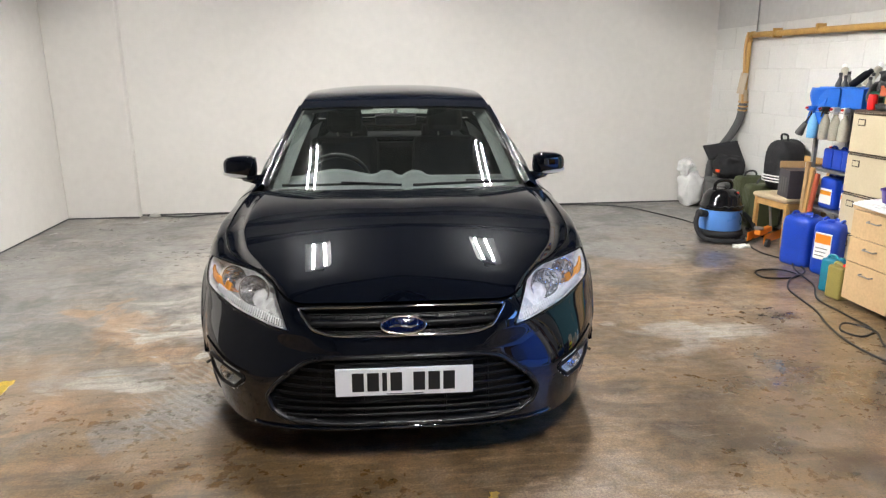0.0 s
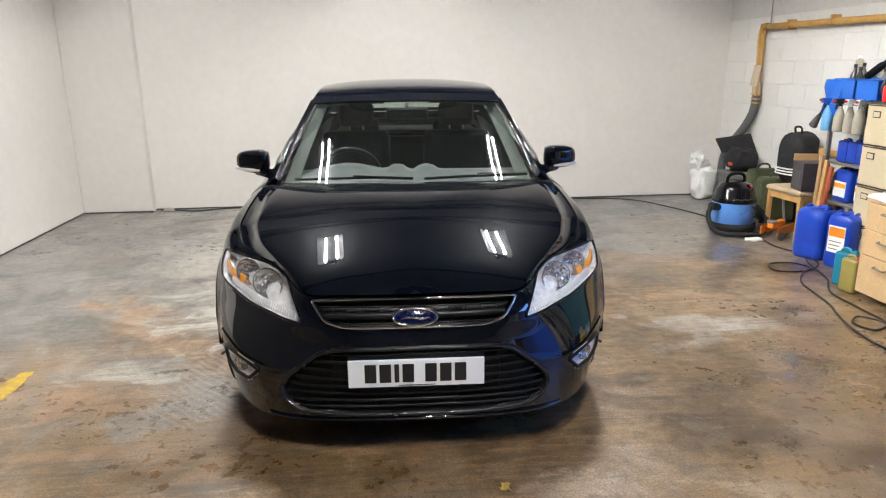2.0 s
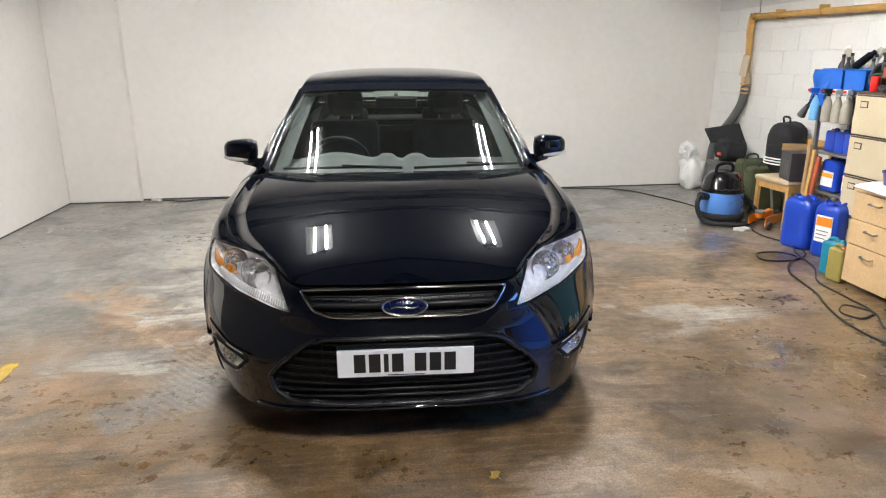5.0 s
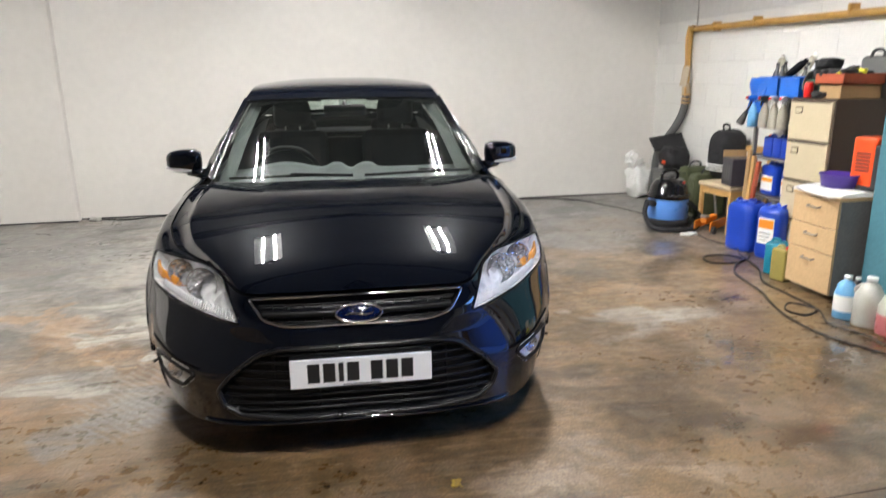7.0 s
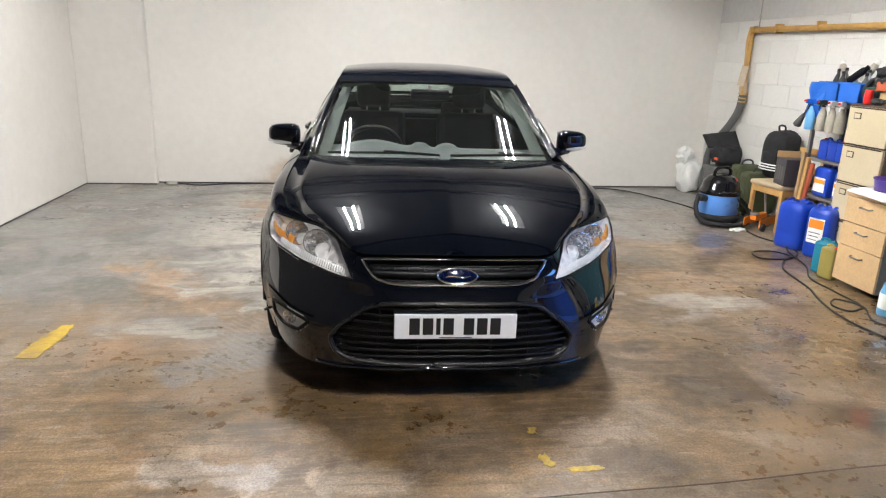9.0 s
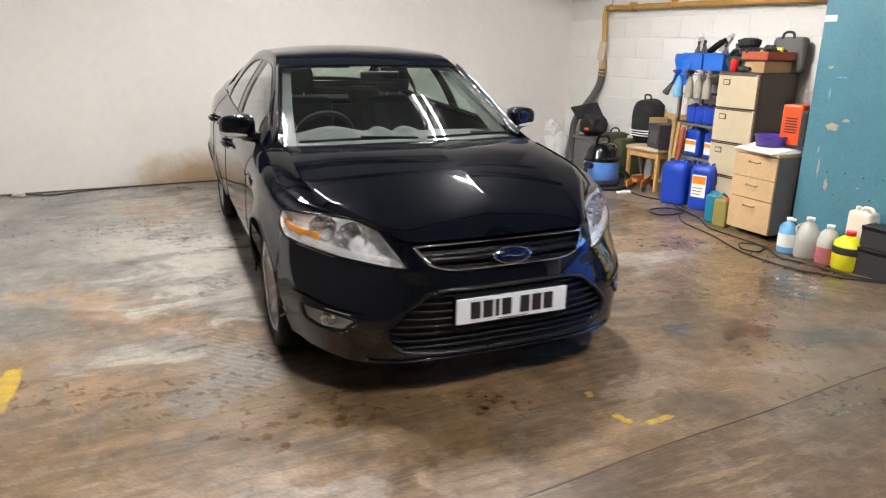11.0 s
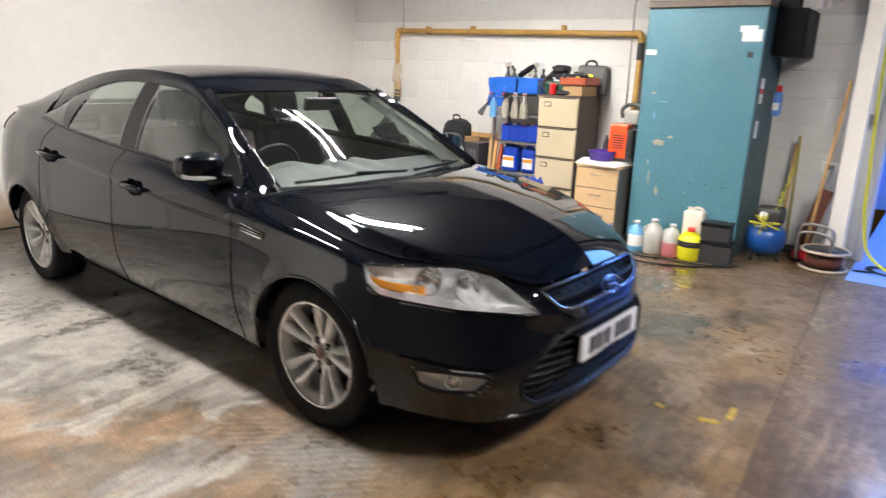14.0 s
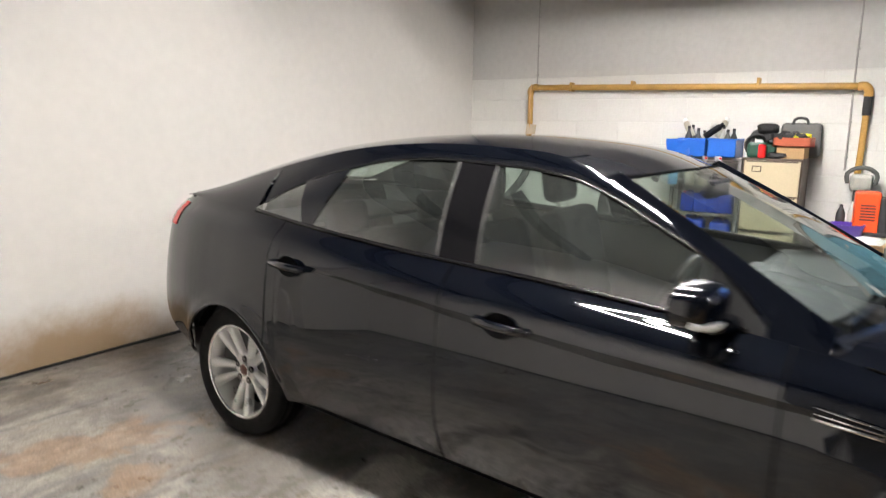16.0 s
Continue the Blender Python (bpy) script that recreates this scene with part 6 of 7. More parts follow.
def jerrycan(name, label, material, at, w, d, h, cap="red", turn=0, lab="", label_mat="paper"):
    """A moulded can with a sloping shoulder, a grip and a screw cap."""
    t_ = thing(name, label, "canister", pose(at[0], at[1], at[2], 0, 0, turn))
    body = box_bm(-w / 2, -d / 2, 0, w / 2, d / 2, h * .92, min(w, d) * .2, seg=4)
    part("body", body, material, t_, "", True)
    part("grip", tube_bm([(-w * .36, 0, h * .86), (-w * .32, 0, h * .955), (w * .05, 0, h * .965), (w * .14, 0, h * .87)], min(w, d) * .10, 8, 16), material, t_)
    part("cap", lathe_bm([(0, h * .98), (w * .10, h * .98), (w * .115, h * .98 - .008), (w * .115, h * .90), (w * .13, h * .88)], 16, pose(w * .28, 0, 0)), M[cap], t_)
    if lab:
        part("label", box_bm(-w * .36, -d / 2 - .0025, h * .16, w * .36, -d / 2 + .001, h * .60, .001), M[label_mat], t_, lab)
        part("label_band", box_bm(-w * .34, -d / 2 - .004, h * .42, w * .34, -d / 2 - .002, h * .54), M["amber"] if label_mat == "paper" else M["dark"], t_)
    return t_


def spray(at, fluid, trigger, turn=0, h=0.27, label="spray bottle with a trigger head", hang=False):
    t_ = thing("spray_bottle", label, "bottle", pose(at[0], at[1], at[2], 0, 0, turn))
    part("flask", lathe_bm([(0, 0), (.038, 0), (.042, .01), (.041, h * .42), (.030, h * .60), (.016, h * .72), (.015, h * .78), (0, h * .78)], 16), fluid, t_)
    part("collar", cyl_bm((0, 0, h * .765), (0, 0, h * .86), .018, seg=12), trigger, t_)
    part("trigger_head", box_bm(-.018, -.065, h * .84, .018, .035, h * .99, .008), trigger, t_)
    part("trigger", tube_bm([(0, -.03, h * .86), (0, -.045, h * .78), (0, -.05, h * .68)], .007, 6, 8), trigger, t_)
    part("nozzle", cyl_bm((0, -.063, h * .93), (0, -.082, h * .93), .010, seg=8), M["red"], t_)
    return t_


def lumpy(name, label, category, material, at, size, seed, rough=0.22, flat=0.0, turn=0.0, power=0.7):
    """A soft full bag: a boxy blob with folds."""
    t_ = thing(name, label, category, pose(*at, 0, 0, turn))
    bm = bmesh.new()
    bmesh.ops.create_icosphere(bm, subdivisions=4, radius=1.0)
    for v in bm.verts:
        c = v.co.copy()
        q = Vector([math.copysign(abs(c[k]) ** power, c[k]) for k in range(3)])
        n = noise.noise(c * 2.1 + Vector((seed, 0, 0))) * rough + noise.noise(c * 6 + Vector((0, seed, 0))) * rough * .35
        q *= 1 + n
        v.co = Vector((q.x * size[0], q.y * size[1], max(q.z, -1) * size[2] + size[2]))
        v.co.z = max(v.co.z, 0)
    part("bag", bm, material, t_, "", True)
    return t_


sack = lumpy("rubble_sack", "full white plastic sack tied at the top", "sack", M["sack"], (3.77, 5.22, 0), (.13, .14, .20), 3.0, .3)
neck = bmesh.new()
bmesh.ops.create_icosphere(neck, subdivisions=4, radius=1.0)
for v in neck.verts:
    q = v.co * (1 + noise.noise(v.co * 2.6) * .45 + noise.noise(v.co * 8) * .12)
    v.co = Vector((q.x * .09 - .05, q.y * .10 + .03, q.z * .10 + .45))
part("crumpled_top", neck, M["sack"], sack, "crumpled tied top", True)
crate = thing("storage_box", "dark grey plastic storage box against the wall", "box", pose(3.85, 4.50, 0))
part("tub", box_bm(-.17, -.21, 0, .17, .21, .40, .03), M["grey"], crate)
part("rim", box_bm(-.185, -.225, .38, .185, .225, .42, .015), M["grey"], crate)
holdall = lumpy("holdall", "black fabric bag with its flap open", "bag", M["black"], (3.84, 4.55, .42), (.14, .15, .13), 7.0)
sheet("flap", [[(-.20 + .40 * u, .06 + .16 * v, .20 + .13 * v + .05 * u * v) for v in np.linspace(0, 1, 6)] for u in np.linspace(0, 1, 8)], M["black"], holdall, "raised black flap", thickness=0.012)
part("tag", box_bm(-.195, -.16, .09, -.18, -.09, .12, .004), M["redorange"], holdall)

# vacuum cleaner
vac = thing("vacuum_cleaner", "blue and black tub vacuum cleaner with coiled hose", "vacuum", pose(3.27, 3.61, 0, 0, 0, 12))
part("base", lathe_bm([(0, .03), (.20, .03), (.215, .05), (.21, .09), (.195, .10)], 32), M["black"], vac)
part("tub", lathe_bm([(.185, .085), (.195, .10), (.19, .28), (.185, .30)], 32), M["vac_blue"], vac, "blue tub")
part("lid", lathe_bm([(.192, .29), (.198, .30), (.198, .325), (.18, .35), (.17, .41), (.13, .465), (.07, .485), (0, .49)], 32), M["gloss_black"], vac, "black domed lid")
part("handle", tube_bm([(-.10, 0, .46), (-.09, 0, .53), (0, 0, .555), (.09, 0, .53), (.10, 0, .46)], .016, 10, 20), M["gloss_black"], vac)
part("switch", box_bm(.05, -.13, .43, .08, -.10, .46, .004), M["red"], vac)
part("inlet", cyl_bm((-.19, -.02, .25), (-.29, -.04, .27), .033, .036, seg=14), M["black"], vac)
part("vent_slots", tube_bm([(.199 * math.cos(a), .199 * math.sin(a), .335 + .006 * math.sin(a * 20)) for a in np.linspace(-2.2, -.9, 30)], .005, 6), M["dark"], vac)
for a in np.linspace(0.5, 6.8, 5)[:4]:
    part("castor", lathe_bm([(0, 0), (.026, .002), (.03, .02), (.02, .035), (0, .04)], 12, pose(.18 * math.cos(a), .18 * math.sin(a), 0)), M["dark"], vac)
hl = spline([(-.29, -.04, .27), (-.33, -.06, .20), (-.31, -.14, .06), (-.16, -.27, .034), (.05, -.30, .034), (.22, -.22, .06), (.30, -.10, .14), (.33, .05, .20)], 120)
part("hose", tube_bm(hl, [0.021 + .003 * (k % 2) for k in range(120)], 10), M["black"], vac, "ribbed black hose")
part("cable_loop", tube_bm([(.06, -.19, .27), (.10, -.20, .20), (.17, -.15, .16)], .006, 6, 14), M["cable"], vac)

# upright cases
for x, y, w, d, h, turn in ((3.90, 4.20, .30, .16, .50, 4), (3.84, 3.86, .34, .17, .47, -3)):
    case = thing("suitcase", "olive green ribbed suitcase standing on its edge", "suitcase", pose(x, y, 0, 0, 0, turn), "suitcases")
    part("shell", box_bm(-w / 2, -d / 2, .03, w / 2, d / 2, h, .035), M["olive"], case)
    for k in range(5):
        part("rib", tube_bm([(-w / 2 - .002, -d / 2 + .03 + k * (d - .06) / 4, .07), (-w / 2 - .004, -d / 2 + .03 + k * (d - .06) / 4, h - .05)], .007, 6), M["olive"], case)
    part("handle", tube_bm([(-.07, 0, h - .01), (-.06, 0, h + .03), (.06, 0, h + .03), (.07, 0, h - .01)], .010, 8, 12), M["dark"], case)
    for sx in (-1, 1):
        part("castor", lathe_bm([(0, 0), (.018, .002), (.02, .02), (0, .035)], 10, pose(sx * w * .35, 0, 0)), M["dark"], case)

# chair with things on its seat
CH = pose(3.81, 3.36, 0, 0, 0, 4)
chair = thing("wooden_chair", "pale wooden chair with a beige padded seat", "chair", CH)
for x, y in ((-.20, -.21), (-.20, .21)):
    part("leg", box_bm(x - .018, y - .018, 0, x + .018, y + .018, .41, .005), M["wood"], chair)
for y in (-.20, .20):
    part("back_post", box_bm(.175, y - .017, 0, .205, y + .017, .80, .005), M["wood"], chair)
part("seat_rail", box_bm(-.21, -.20, .345, -.185, .20, .405, .004), M["wood"], chair)
part("seat_rail", box_bm(-.20, -.215, .345, .19, -.19, .405, .004), M["wood"], chair)
part("seat_rail", box_bm(-.20, .195, .345, .19, .22, .405, .004), M["wood"], chair)
part("seat", box_bm(-.235, -.23, .405, .22, .245, .455, .022), M["cushion"], chair, "beige padded seat")
for z in (.62, .80):
    part("back_rail", box_bm(.178, -.19, z - .07, .20, .19, z - .01, .006), M["wood"], chair)
pack = lumpy("backpack", "black backpack with three white stripes on a chair", "backpack", M["black"], (3.86, 3.61, .455), (.14, .155, .235), 11.0, .08, turn=8, power=0.55)
for k in range(3):
    part("stripe", tube_bm([(-.105, -.15, .09 + k * .026), (-.146, -.09, .09 + k * .026), (-.154, .0, .09 + k * .026), (-.146, .09, .09 + k * .026), (-.105, .148, .09 + k * .026)], .0075, 6, 20), M["paper"], pack, "white stripe")
part("loop", tube_bm([(-.02, -.035, .45), (-.03, -.04, .515), (-.03, .04, .515), (-.02, .035, .45)], .010, 8, 12), M["black"], pack)
part("pocket", box_bm(-.150, -.085, .16, -.10, .085, .27, .025), M["black"], pack)
carton = thing("carton", "dark printed cardboard box with open top flap", "box", pose(3.74, 3.22, .455, 0, 0, -12))
part("box", box_bm(-.11, -.115, 0, .11, .115, .25, .004), M["print_"], carton)
part("flap", box_bm(-.115, .10, .248, -.11 + .21, .112, .31, .002), M["card"], carton, "bare cardboard flap")
for k, (dy, w) in enumerate(((-.05, .03), (.0, .025), (.045, .02))):
    part("picture", box_bm(-.1125, dy - w / 2, .05, -.109, dy + w / 2, .18, .003), M["grey"], carton)

# trolley jack
jack = thing("trolley_jack", "orange trolley jack under the chair", "jack", pose(3.60, 3.36, 0, 0, 0, 35))
for sy in (-1, 1):
    part("side_plate", box_bm(-.22, sy * .075 - .006, .035, .22, sy * .075 + .006, .12, .006), M["orange"], jack)
part("saddle_arm", box_bm(-.20, -.03, .10, .06, .03, .15, .012), M["orange"], jack)
part("saddle", lathe_bm([(0, .15), (.04, .15), (.045, .17), (.03, .165), (0, .16)], 14, pose(-.17, 0, 0)), M["steel"], jack)
part("lever", cyl_bm((.10, 0, .10), (.22, .10, .42), .012, seg=10), M["steel"], jack)
for x in (-.18, .18):
    for sy in (-1, 1):
        part("wheel", cyl_bm((x, sy * .082, .04), (x, sy * .11, .04), .038, seg=16), M["dark"], jack)

# shelf unit
SX0, SX1, SY0, SY1 = 3.73, 4.03, 2.44, 3.02
shelf = thing("shelf_unit", "grey steel shelf unit packed with canisters", "shelf")
for x in (SX0, SX1):
    for y in (SY0, SY1):
        part("post", box_bm(x - .015, y - .015, 0, x + .015, y + .015, 1.26, .002), M["steel"], shelf)
for z in (.40, .73, 1.02, 1.24):
    part("board", box_bm(SX0 - .015, SY0 - .015, z, SX1 + .015, SY1 + .015, z + .022, .003), M["steel"], shelf)
part("hanging_rail", tube_bm([(SX0, SY0, 1.228), (3.668, SY0 + .02, 1.226), (3.668, SY1 + .03, 1.226), (SX0, SY1, 1.228)], .005, 6), M["steel"], shelf)
for n, (y, cap) in enumerate(((2.54, "red"), (2.65, "red"), (2.76, "paper"), (2.88, "red"))):
    jerrycan("canister", "blue plastic canister with screw cap on a steel shelf", M["blue"], (3.80, y, .752), .12, .095, .19, cap, 90)
jerrycan("canister", "large blue plastic canister with white label on a shelf", M["blue"], (3.82, 2.82, .422), .20, .16, .29, "blue", -90, "white paper label")
jerrycan("canister", "large blue plastic canister with pale green label", M["blue"], (3.82, 2.58, .422), .17, .15, .28, "blue", -90, "pale label")
for n, (y, z, m_) in enumerate(((2.92, .425, "terracotta"), (2.955, .425, "wood"), (2.985, .425, "card"))):
    t_ = thing("leaning_strip", "narrow board leaning beside the shelf", "board", pose(3.69, y + .06, 0, 8 - n * 3, 0, 0))
    part("strip", box_bm(-.012, -.02, 0, .012, .02, .72 + .04 * n, .003), M[m_], t_)
for y, z in ((2.60, 1.262), (2.86, 1.262)):
    t_ = thing("blue_crate", "bright blue plastic crate full of bottles on a shelf", "crate", pose(3.85, y, z), "blue crates")
    for a in ((-.17, -.12, 0, .17, .12, .012), (-.17, -.12, 0, -.16, .12, .16), (.16, -.12, 0, .17, .12, .16), (-.17, -.12, 0, .17, -.11, .16), (-.17, .11, 0, .17, .12, .16)):
        part("panel", box_bm(*a, .003), M["bright_blue"], t_)
    part("rim", tube_bm([(-.17, -.12, .16), (.17, -.12, .16), (.17, .12, .16), (-.17, .12, .16)], .008, 6, closed=True), M["bright_blue"], t_)
for k, (x, y, h, m_) in enumerate(((3.64, 2.83, .22, "dark"), (3.72, 2.90, .25, "grey"), (3.66, 2.92, .24, "print_"), (3.74, 2.80, .20, "cloudy"), (3.66, 2.58, .21, "grey"), (3.72, 2.63, .24, "cloudy"), (3.77, 2.55, .22, "dark"))):
    t_ = thing("bottle", "small bottle standing in a blue crate", "bottle", pose(x + .14, y, 1.275), "crate bottles")
    part("flask", bottle_bm(.034, h), M[m_], t_)
    part("cap", cyl_bm((0, 0, h), (0, 0, h + .025), .014, seg=10), M["dark"], t_)
for k, (y, fl, tr) in enumerate(((3.0, "pale_blue", "bright_blue"), (2.85, "frosted", "dark"), (2.73, "frosted", "paper"), (2.62, "frosted", "paper"))):
    spray((3.668, y, 1.005), M[fl], M[tr], -90 + 10 * k, .27, "trigger spray bottle in front of blue crates")
t_ = thing("cloth", "bright blue cloth draped over the crate edge", "cloth", pose(3.675, 2.97, 1.12))
sheet("cloth", [[(.012 * math.sin(9 * v + 4 * u), -.09 + .20 * u + .008 * math.sin(8 * v), .30 * v) for v in np.linspace(0, 1, 14)] for u in np.linspace(0, 1, 10)], M["bright_blue"], t_, thickness=.006)
t_ = thing("hand_brush", "worn brush with a dark handle tucked by the shelf", "brush", pose(3.668, 2.99, 1.0, 0, 0, 0))
part("handle", tube_bm([(0, .02, .235), (0, .07, .17), (0, .11, .12)], .011, 8, 8), M["dark"], t_)
part("bristles", tube_bm([(0, .105, .125), (0, .14, .085), (0, .18, .03)], [.018, .026, .036], 10, 8), M["hose"], t_)

# floor drums and cans
def drum(at, w, d, h, turn, label, paper=False):
    """A squat moulded drum with rounded corners, a stepped top, side grips and two bungs."""
    t_ = thing("drum", label, "drum", pose(*at, 0, 0, turn), "floor drums")
    bm = bmesh.new()
    rings = []
    for f, z in ((.90, 0), (.97, .012), (1.0, .04), (1.0, h * .30), (.985, h * .33), (1.0, h * .36), (1.0, h * .80), (.97, h * .90), (.86, h * .965), (.70, h), (.0, h)):
        ring_ = []
        for k in range(32):
            a = 2 * math.pi * k / 32
            c, e = math.cos(a), math.sin(a)
            ring_.append(bm.verts.new((f * w / 2 * math.copysign(abs(c) ** .5, c), f * d / 2 * math.copysign(abs(e) ** .5, e), z)))
        rings.append(ring_)
    for p, q in zip(rings, rings[1:]):
        for k in range(32):
            bm.faces.new((p[k], p[(k + 1) % 32], q[(k + 1) % 32], q[k]))
    bm.faces.new(rings[0][::-1])
    bmesh.ops.remove_doubles(bm, verts=bm.verts, dist=1e-5)
    bmesh.ops.recalc_face_normals(bm, faces=bm.faces)
    part("body", bm, M["blue"], t_, "", True)
    for sx in (-1, 1):
        part("grip", tube_bm([(sx * w * .30, -d * .16, h * .95), (sx * w * .32, -d * .10, h + .008), (sx * w * .32, d * .10, h + .008), (sx * w * .30, d * .16, h * .95)], .012, 8, 14), M["blue"], t_)
    for sy in (-1, 1):
        part("bung", lathe_bm([(0, h + .018), (.026, h + .018), (.03, h + .012), (.03, h - .002)], 16, pose(0, sy * d * .22, 0)), M["blue"], t_)
    if paper:
        lab = part("label", box_bm(-w * .30, -d / 2 - .003, h * .30, w * .30, -d / 2 + .002, h * .80, .001), M["paper"], t_, "white label with an orange band")
        part("label_band", box_bm(-w * .28, -d / 2 - .0045, h * .60, w * .28, -d / 2 - .002, h * .77), M["orange"], lab)
        for k in range(3):
            part("print_bar", box_bm(-w * .24, -d / 2 - .0045, h * (.36 + .07 * k), w * (.10 + .05 * k), -d / 2 - .002, h * (.375 + .07 * k)), M["grey"], lab)


drum((3.47, 2.66, 0), .27, .25, .41, -72, "large blue plastic drum standing on the floor")
drum((3.51, 2.36, 0), .23, .22, .42, -72, "blue plastic drum with white and orange label", True)
jerrycan("canister", "teal plastic canister by the drawer pedestal", M["teal_can"], (3.22, 1.92, 0), .16, .11, .27, "teal_can", -70)
t_ = jerrycan("canister", "olive plastic canister with a red cap", M["olive_can"], (3.16, 1.79, 0), .13, .10, .26, "red", -80)

# filing cabinet
CX0, CX1, CY0, CY1, CZ = 3.54, 4.03, 1.93, 2.385, 1.275
cab = thing("filing_cabinet", "cream four-drawer steel filing cabinet with brown sides", "cabinet")
part("case", box_bm(CX0 + .02, CY0, .02, CX1, CY1, CZ, .006), M["brown"], cab, "brown steel case")
for k in range(4):
    z0 = .055 + k * .303
    dr = part("drawer", box_bm(CX0, CY0 + .012, z0, CX0 + .022, CY1 - .012, z0 + .290, .005), M["cream"], cab, "cream drawer front")
    part("card_holder", box_bm(CX0 - .004, CY1 - .15, z0 + .195, CX0 + .001, CY1 - .075, z0 + .245, .002), M["brown"], dr)
    part("card", box_bm(CX0 - .0055, CY1 - .142, z0 + .203, CX0 - .0035, CY1 - .083, z0 + .237), M["cream"], dr)
    part("finger_pull", box_bm(CX0 - .006, CY0 + .03, z0 + .279, CX0 + .004, CY1 - .03, z0 + .289, .002), M["brown"], dr)

# heap on the cabinet
tc = thing("tool_case", "dark green power tool case with a carrying loop", "case", pose(3.74, 2.27, CZ, 0, 0, 6))
part("case", box_bm(-.10, -.12, 0, .10, .12, .13, .025), M["green"], tc)
part("handle", tube_bm([(-.02, -.09, .11), (-.02, -.08, .20), (-.02, .08, .20), (-.02, .09, .11)], .022, 10, 20), M["dark"], tc)
part("latch", box_bm(-.108, -.03, .05, -.098, .03, .09, .003), M["dark"], tc)
tr = thing("tray", "terracotta plastic tray full of tools", "tray", pose(3.74, 2.04, CZ + .10))
for a in ((-.18, -.15, 0, .16, .13, .012), (-.18, -.15, 0, -.165, .13, .075), (.145, -.15, 0, .16, .13, .075), (-.18, -.15, 0, .16, -.138, .075), (-.18, .118, 0, .16, .13, .075)):
    part("panel", box_bm(*a, .003), M["terracotta"], tr)
bx = thing("flat_box", "brown cardboard box under the tray", "box", pose(3.74, 2.04, CZ))
part("box", box_bm(-.16, -.11, 0, .18, .10, .10, .006), M["card"], bx)
can = thing("drinks_can", "red drinks can on the cabinet", "can", pose(3.58, 2.25, CZ))
part("body", lathe_bm([(0, 0), (.026, 0), (.032, .008), (.032, .10), (.026, .113), (0, .113)], 20), M["red"], can)
part("lid", lathe_bm([(0, .111), (.024, .112), (.026, .116), (.023, .114)], 20), M["chrome"], can)
rng = random.Random(4)
for k in range(7):
    t_ = thing("tool", "dark hand tool lying on the heap", "tool", pose(3.62 + .24 * rng.random(), 1.98 + .30 * rng.random(), CZ + .175, rng.uniform(-20, 20), rng.uniform(-12, 12), rng.uniform(0, 180)), "heap of tools")
    part("grip", tube_bm([(-.10, 0, 0), (0, .01, .012), (.05, 0, .016)], [.018, .022, .016], 8, 10), M["dark" if k % 3 else "yellow"], t_)
    part("head", box_bm(.04, -.025, -.01, .12, .025, .04, .010), M["grey" if k % 2 else "dark"], t_)
lumpy("rag", "crumpled dark cloth on the cabinet edge", "cloth", M["dark"], (3.60, 2.13, CZ), (.06, .07, .025), 5.0, .3)
lumpy("cloth_heap", "oily dark cloths heaped in the terracotta tray", "cloth", M["dark"], (3.73, 2.03, CZ + .114), (.13, .11, .048), 8.0, .38)
lumpy("cap", "black cap lying on the green case", "cap", M["black"], (3.72, 2.24, CZ + .20), (.09, .085, .045), 3.0, .2)
coil_ = thing("cable_coil", "coil of thick black cable on the cabinet", "cable", pose(3.70, 2.315, CZ, 0, 0, 12))
for k in range(4):
    part("loop", tube_bm([(.018 * k - .03 + .01 * math.sin(3 * a), (.092 - .006 * k) * math.cos(a), .105 + (.090 - .005 * k) * math.sin(a)) for a in np.linspace(0, 2 * math.pi, 30, endpoint=False)], .011, 7, closed=True), M["dark"], coil_)
dc = thing("tool_case", "dark grey moulded case standing behind the tray", "case", pose(3.965, 2.02, CZ))
part("case", box_bm(-.05, -.17, 0, .05, .15, .30, .04, seg=4), M["grey"], dc)
part("handle", tube_bm([(-.03, -.06, .28), (-.03, -.05, .325), (-.03, .05, .325), (-.03, .06, .28)], .012, 8, 14), M["dark"], dc)
for k, (dx, dy, tilt) in enumerate(((0, 0, 50), (.05, -.10, 20), (.02, .11, -30))):
    sp = thing("aerosol_can", "black aerosol can lying on the crate bottles", "can", pose(3.80 + dx, 2.78 + dy, 1.44, tilt, 20, 0), "aerosol cans")
    part("body", lathe_bm([(0, 0), (.028, 0), (.03, .006), (.03, .15), (.022, .165), (0, .167)], 16), M["jet" if k == 0 else "frosted"], sp)
    part("cap", lathe_bm([(.02, .165), (.02, .195), (0, .197)], 14), M["jet" if k == 0 else "paper"], sp)

# drawer pedestal and what lies on it
PX0, PX1, PY0, PY1, PH = 3.12, 3.62, 1.29, 1.70, .665
ped = thing("drawer_pedestal", "beech three-drawer office pedestal with dark sides", "cabinet")
part("case", box_bm(PX0 + .018, PY0, .04, PX1, PY1, PH, .003), M["dark_board"], ped, "dark board case")
part("top_board", box_bm(PX0 - .005, PY0 - .004, PH, PX1, PY1 + .004, PH + .024, .004), M["beech"], ped)
for z0, z1 in ((.045, .305), (.311, .475), (.481, .66)):
    dr = part("drawer", box_bm(PX0, PY0 + .002, z0, PX0 + .018, PY1 - .002, z1, .002), M["beech"], ped, "beech drawer front")
    zc = z1 - .055
    part("handle", tube_bm([(PX0, 1.445, zc), (PX0 - .022, 1.447, zc - .002), (PX0 - .024, 1.495, zc - .002), (PX0 - .022, 1.543, zc - .002), (PX0, 1.545, zc)], .005, 8, 20), M["steel"], dr, "steel bow handle")
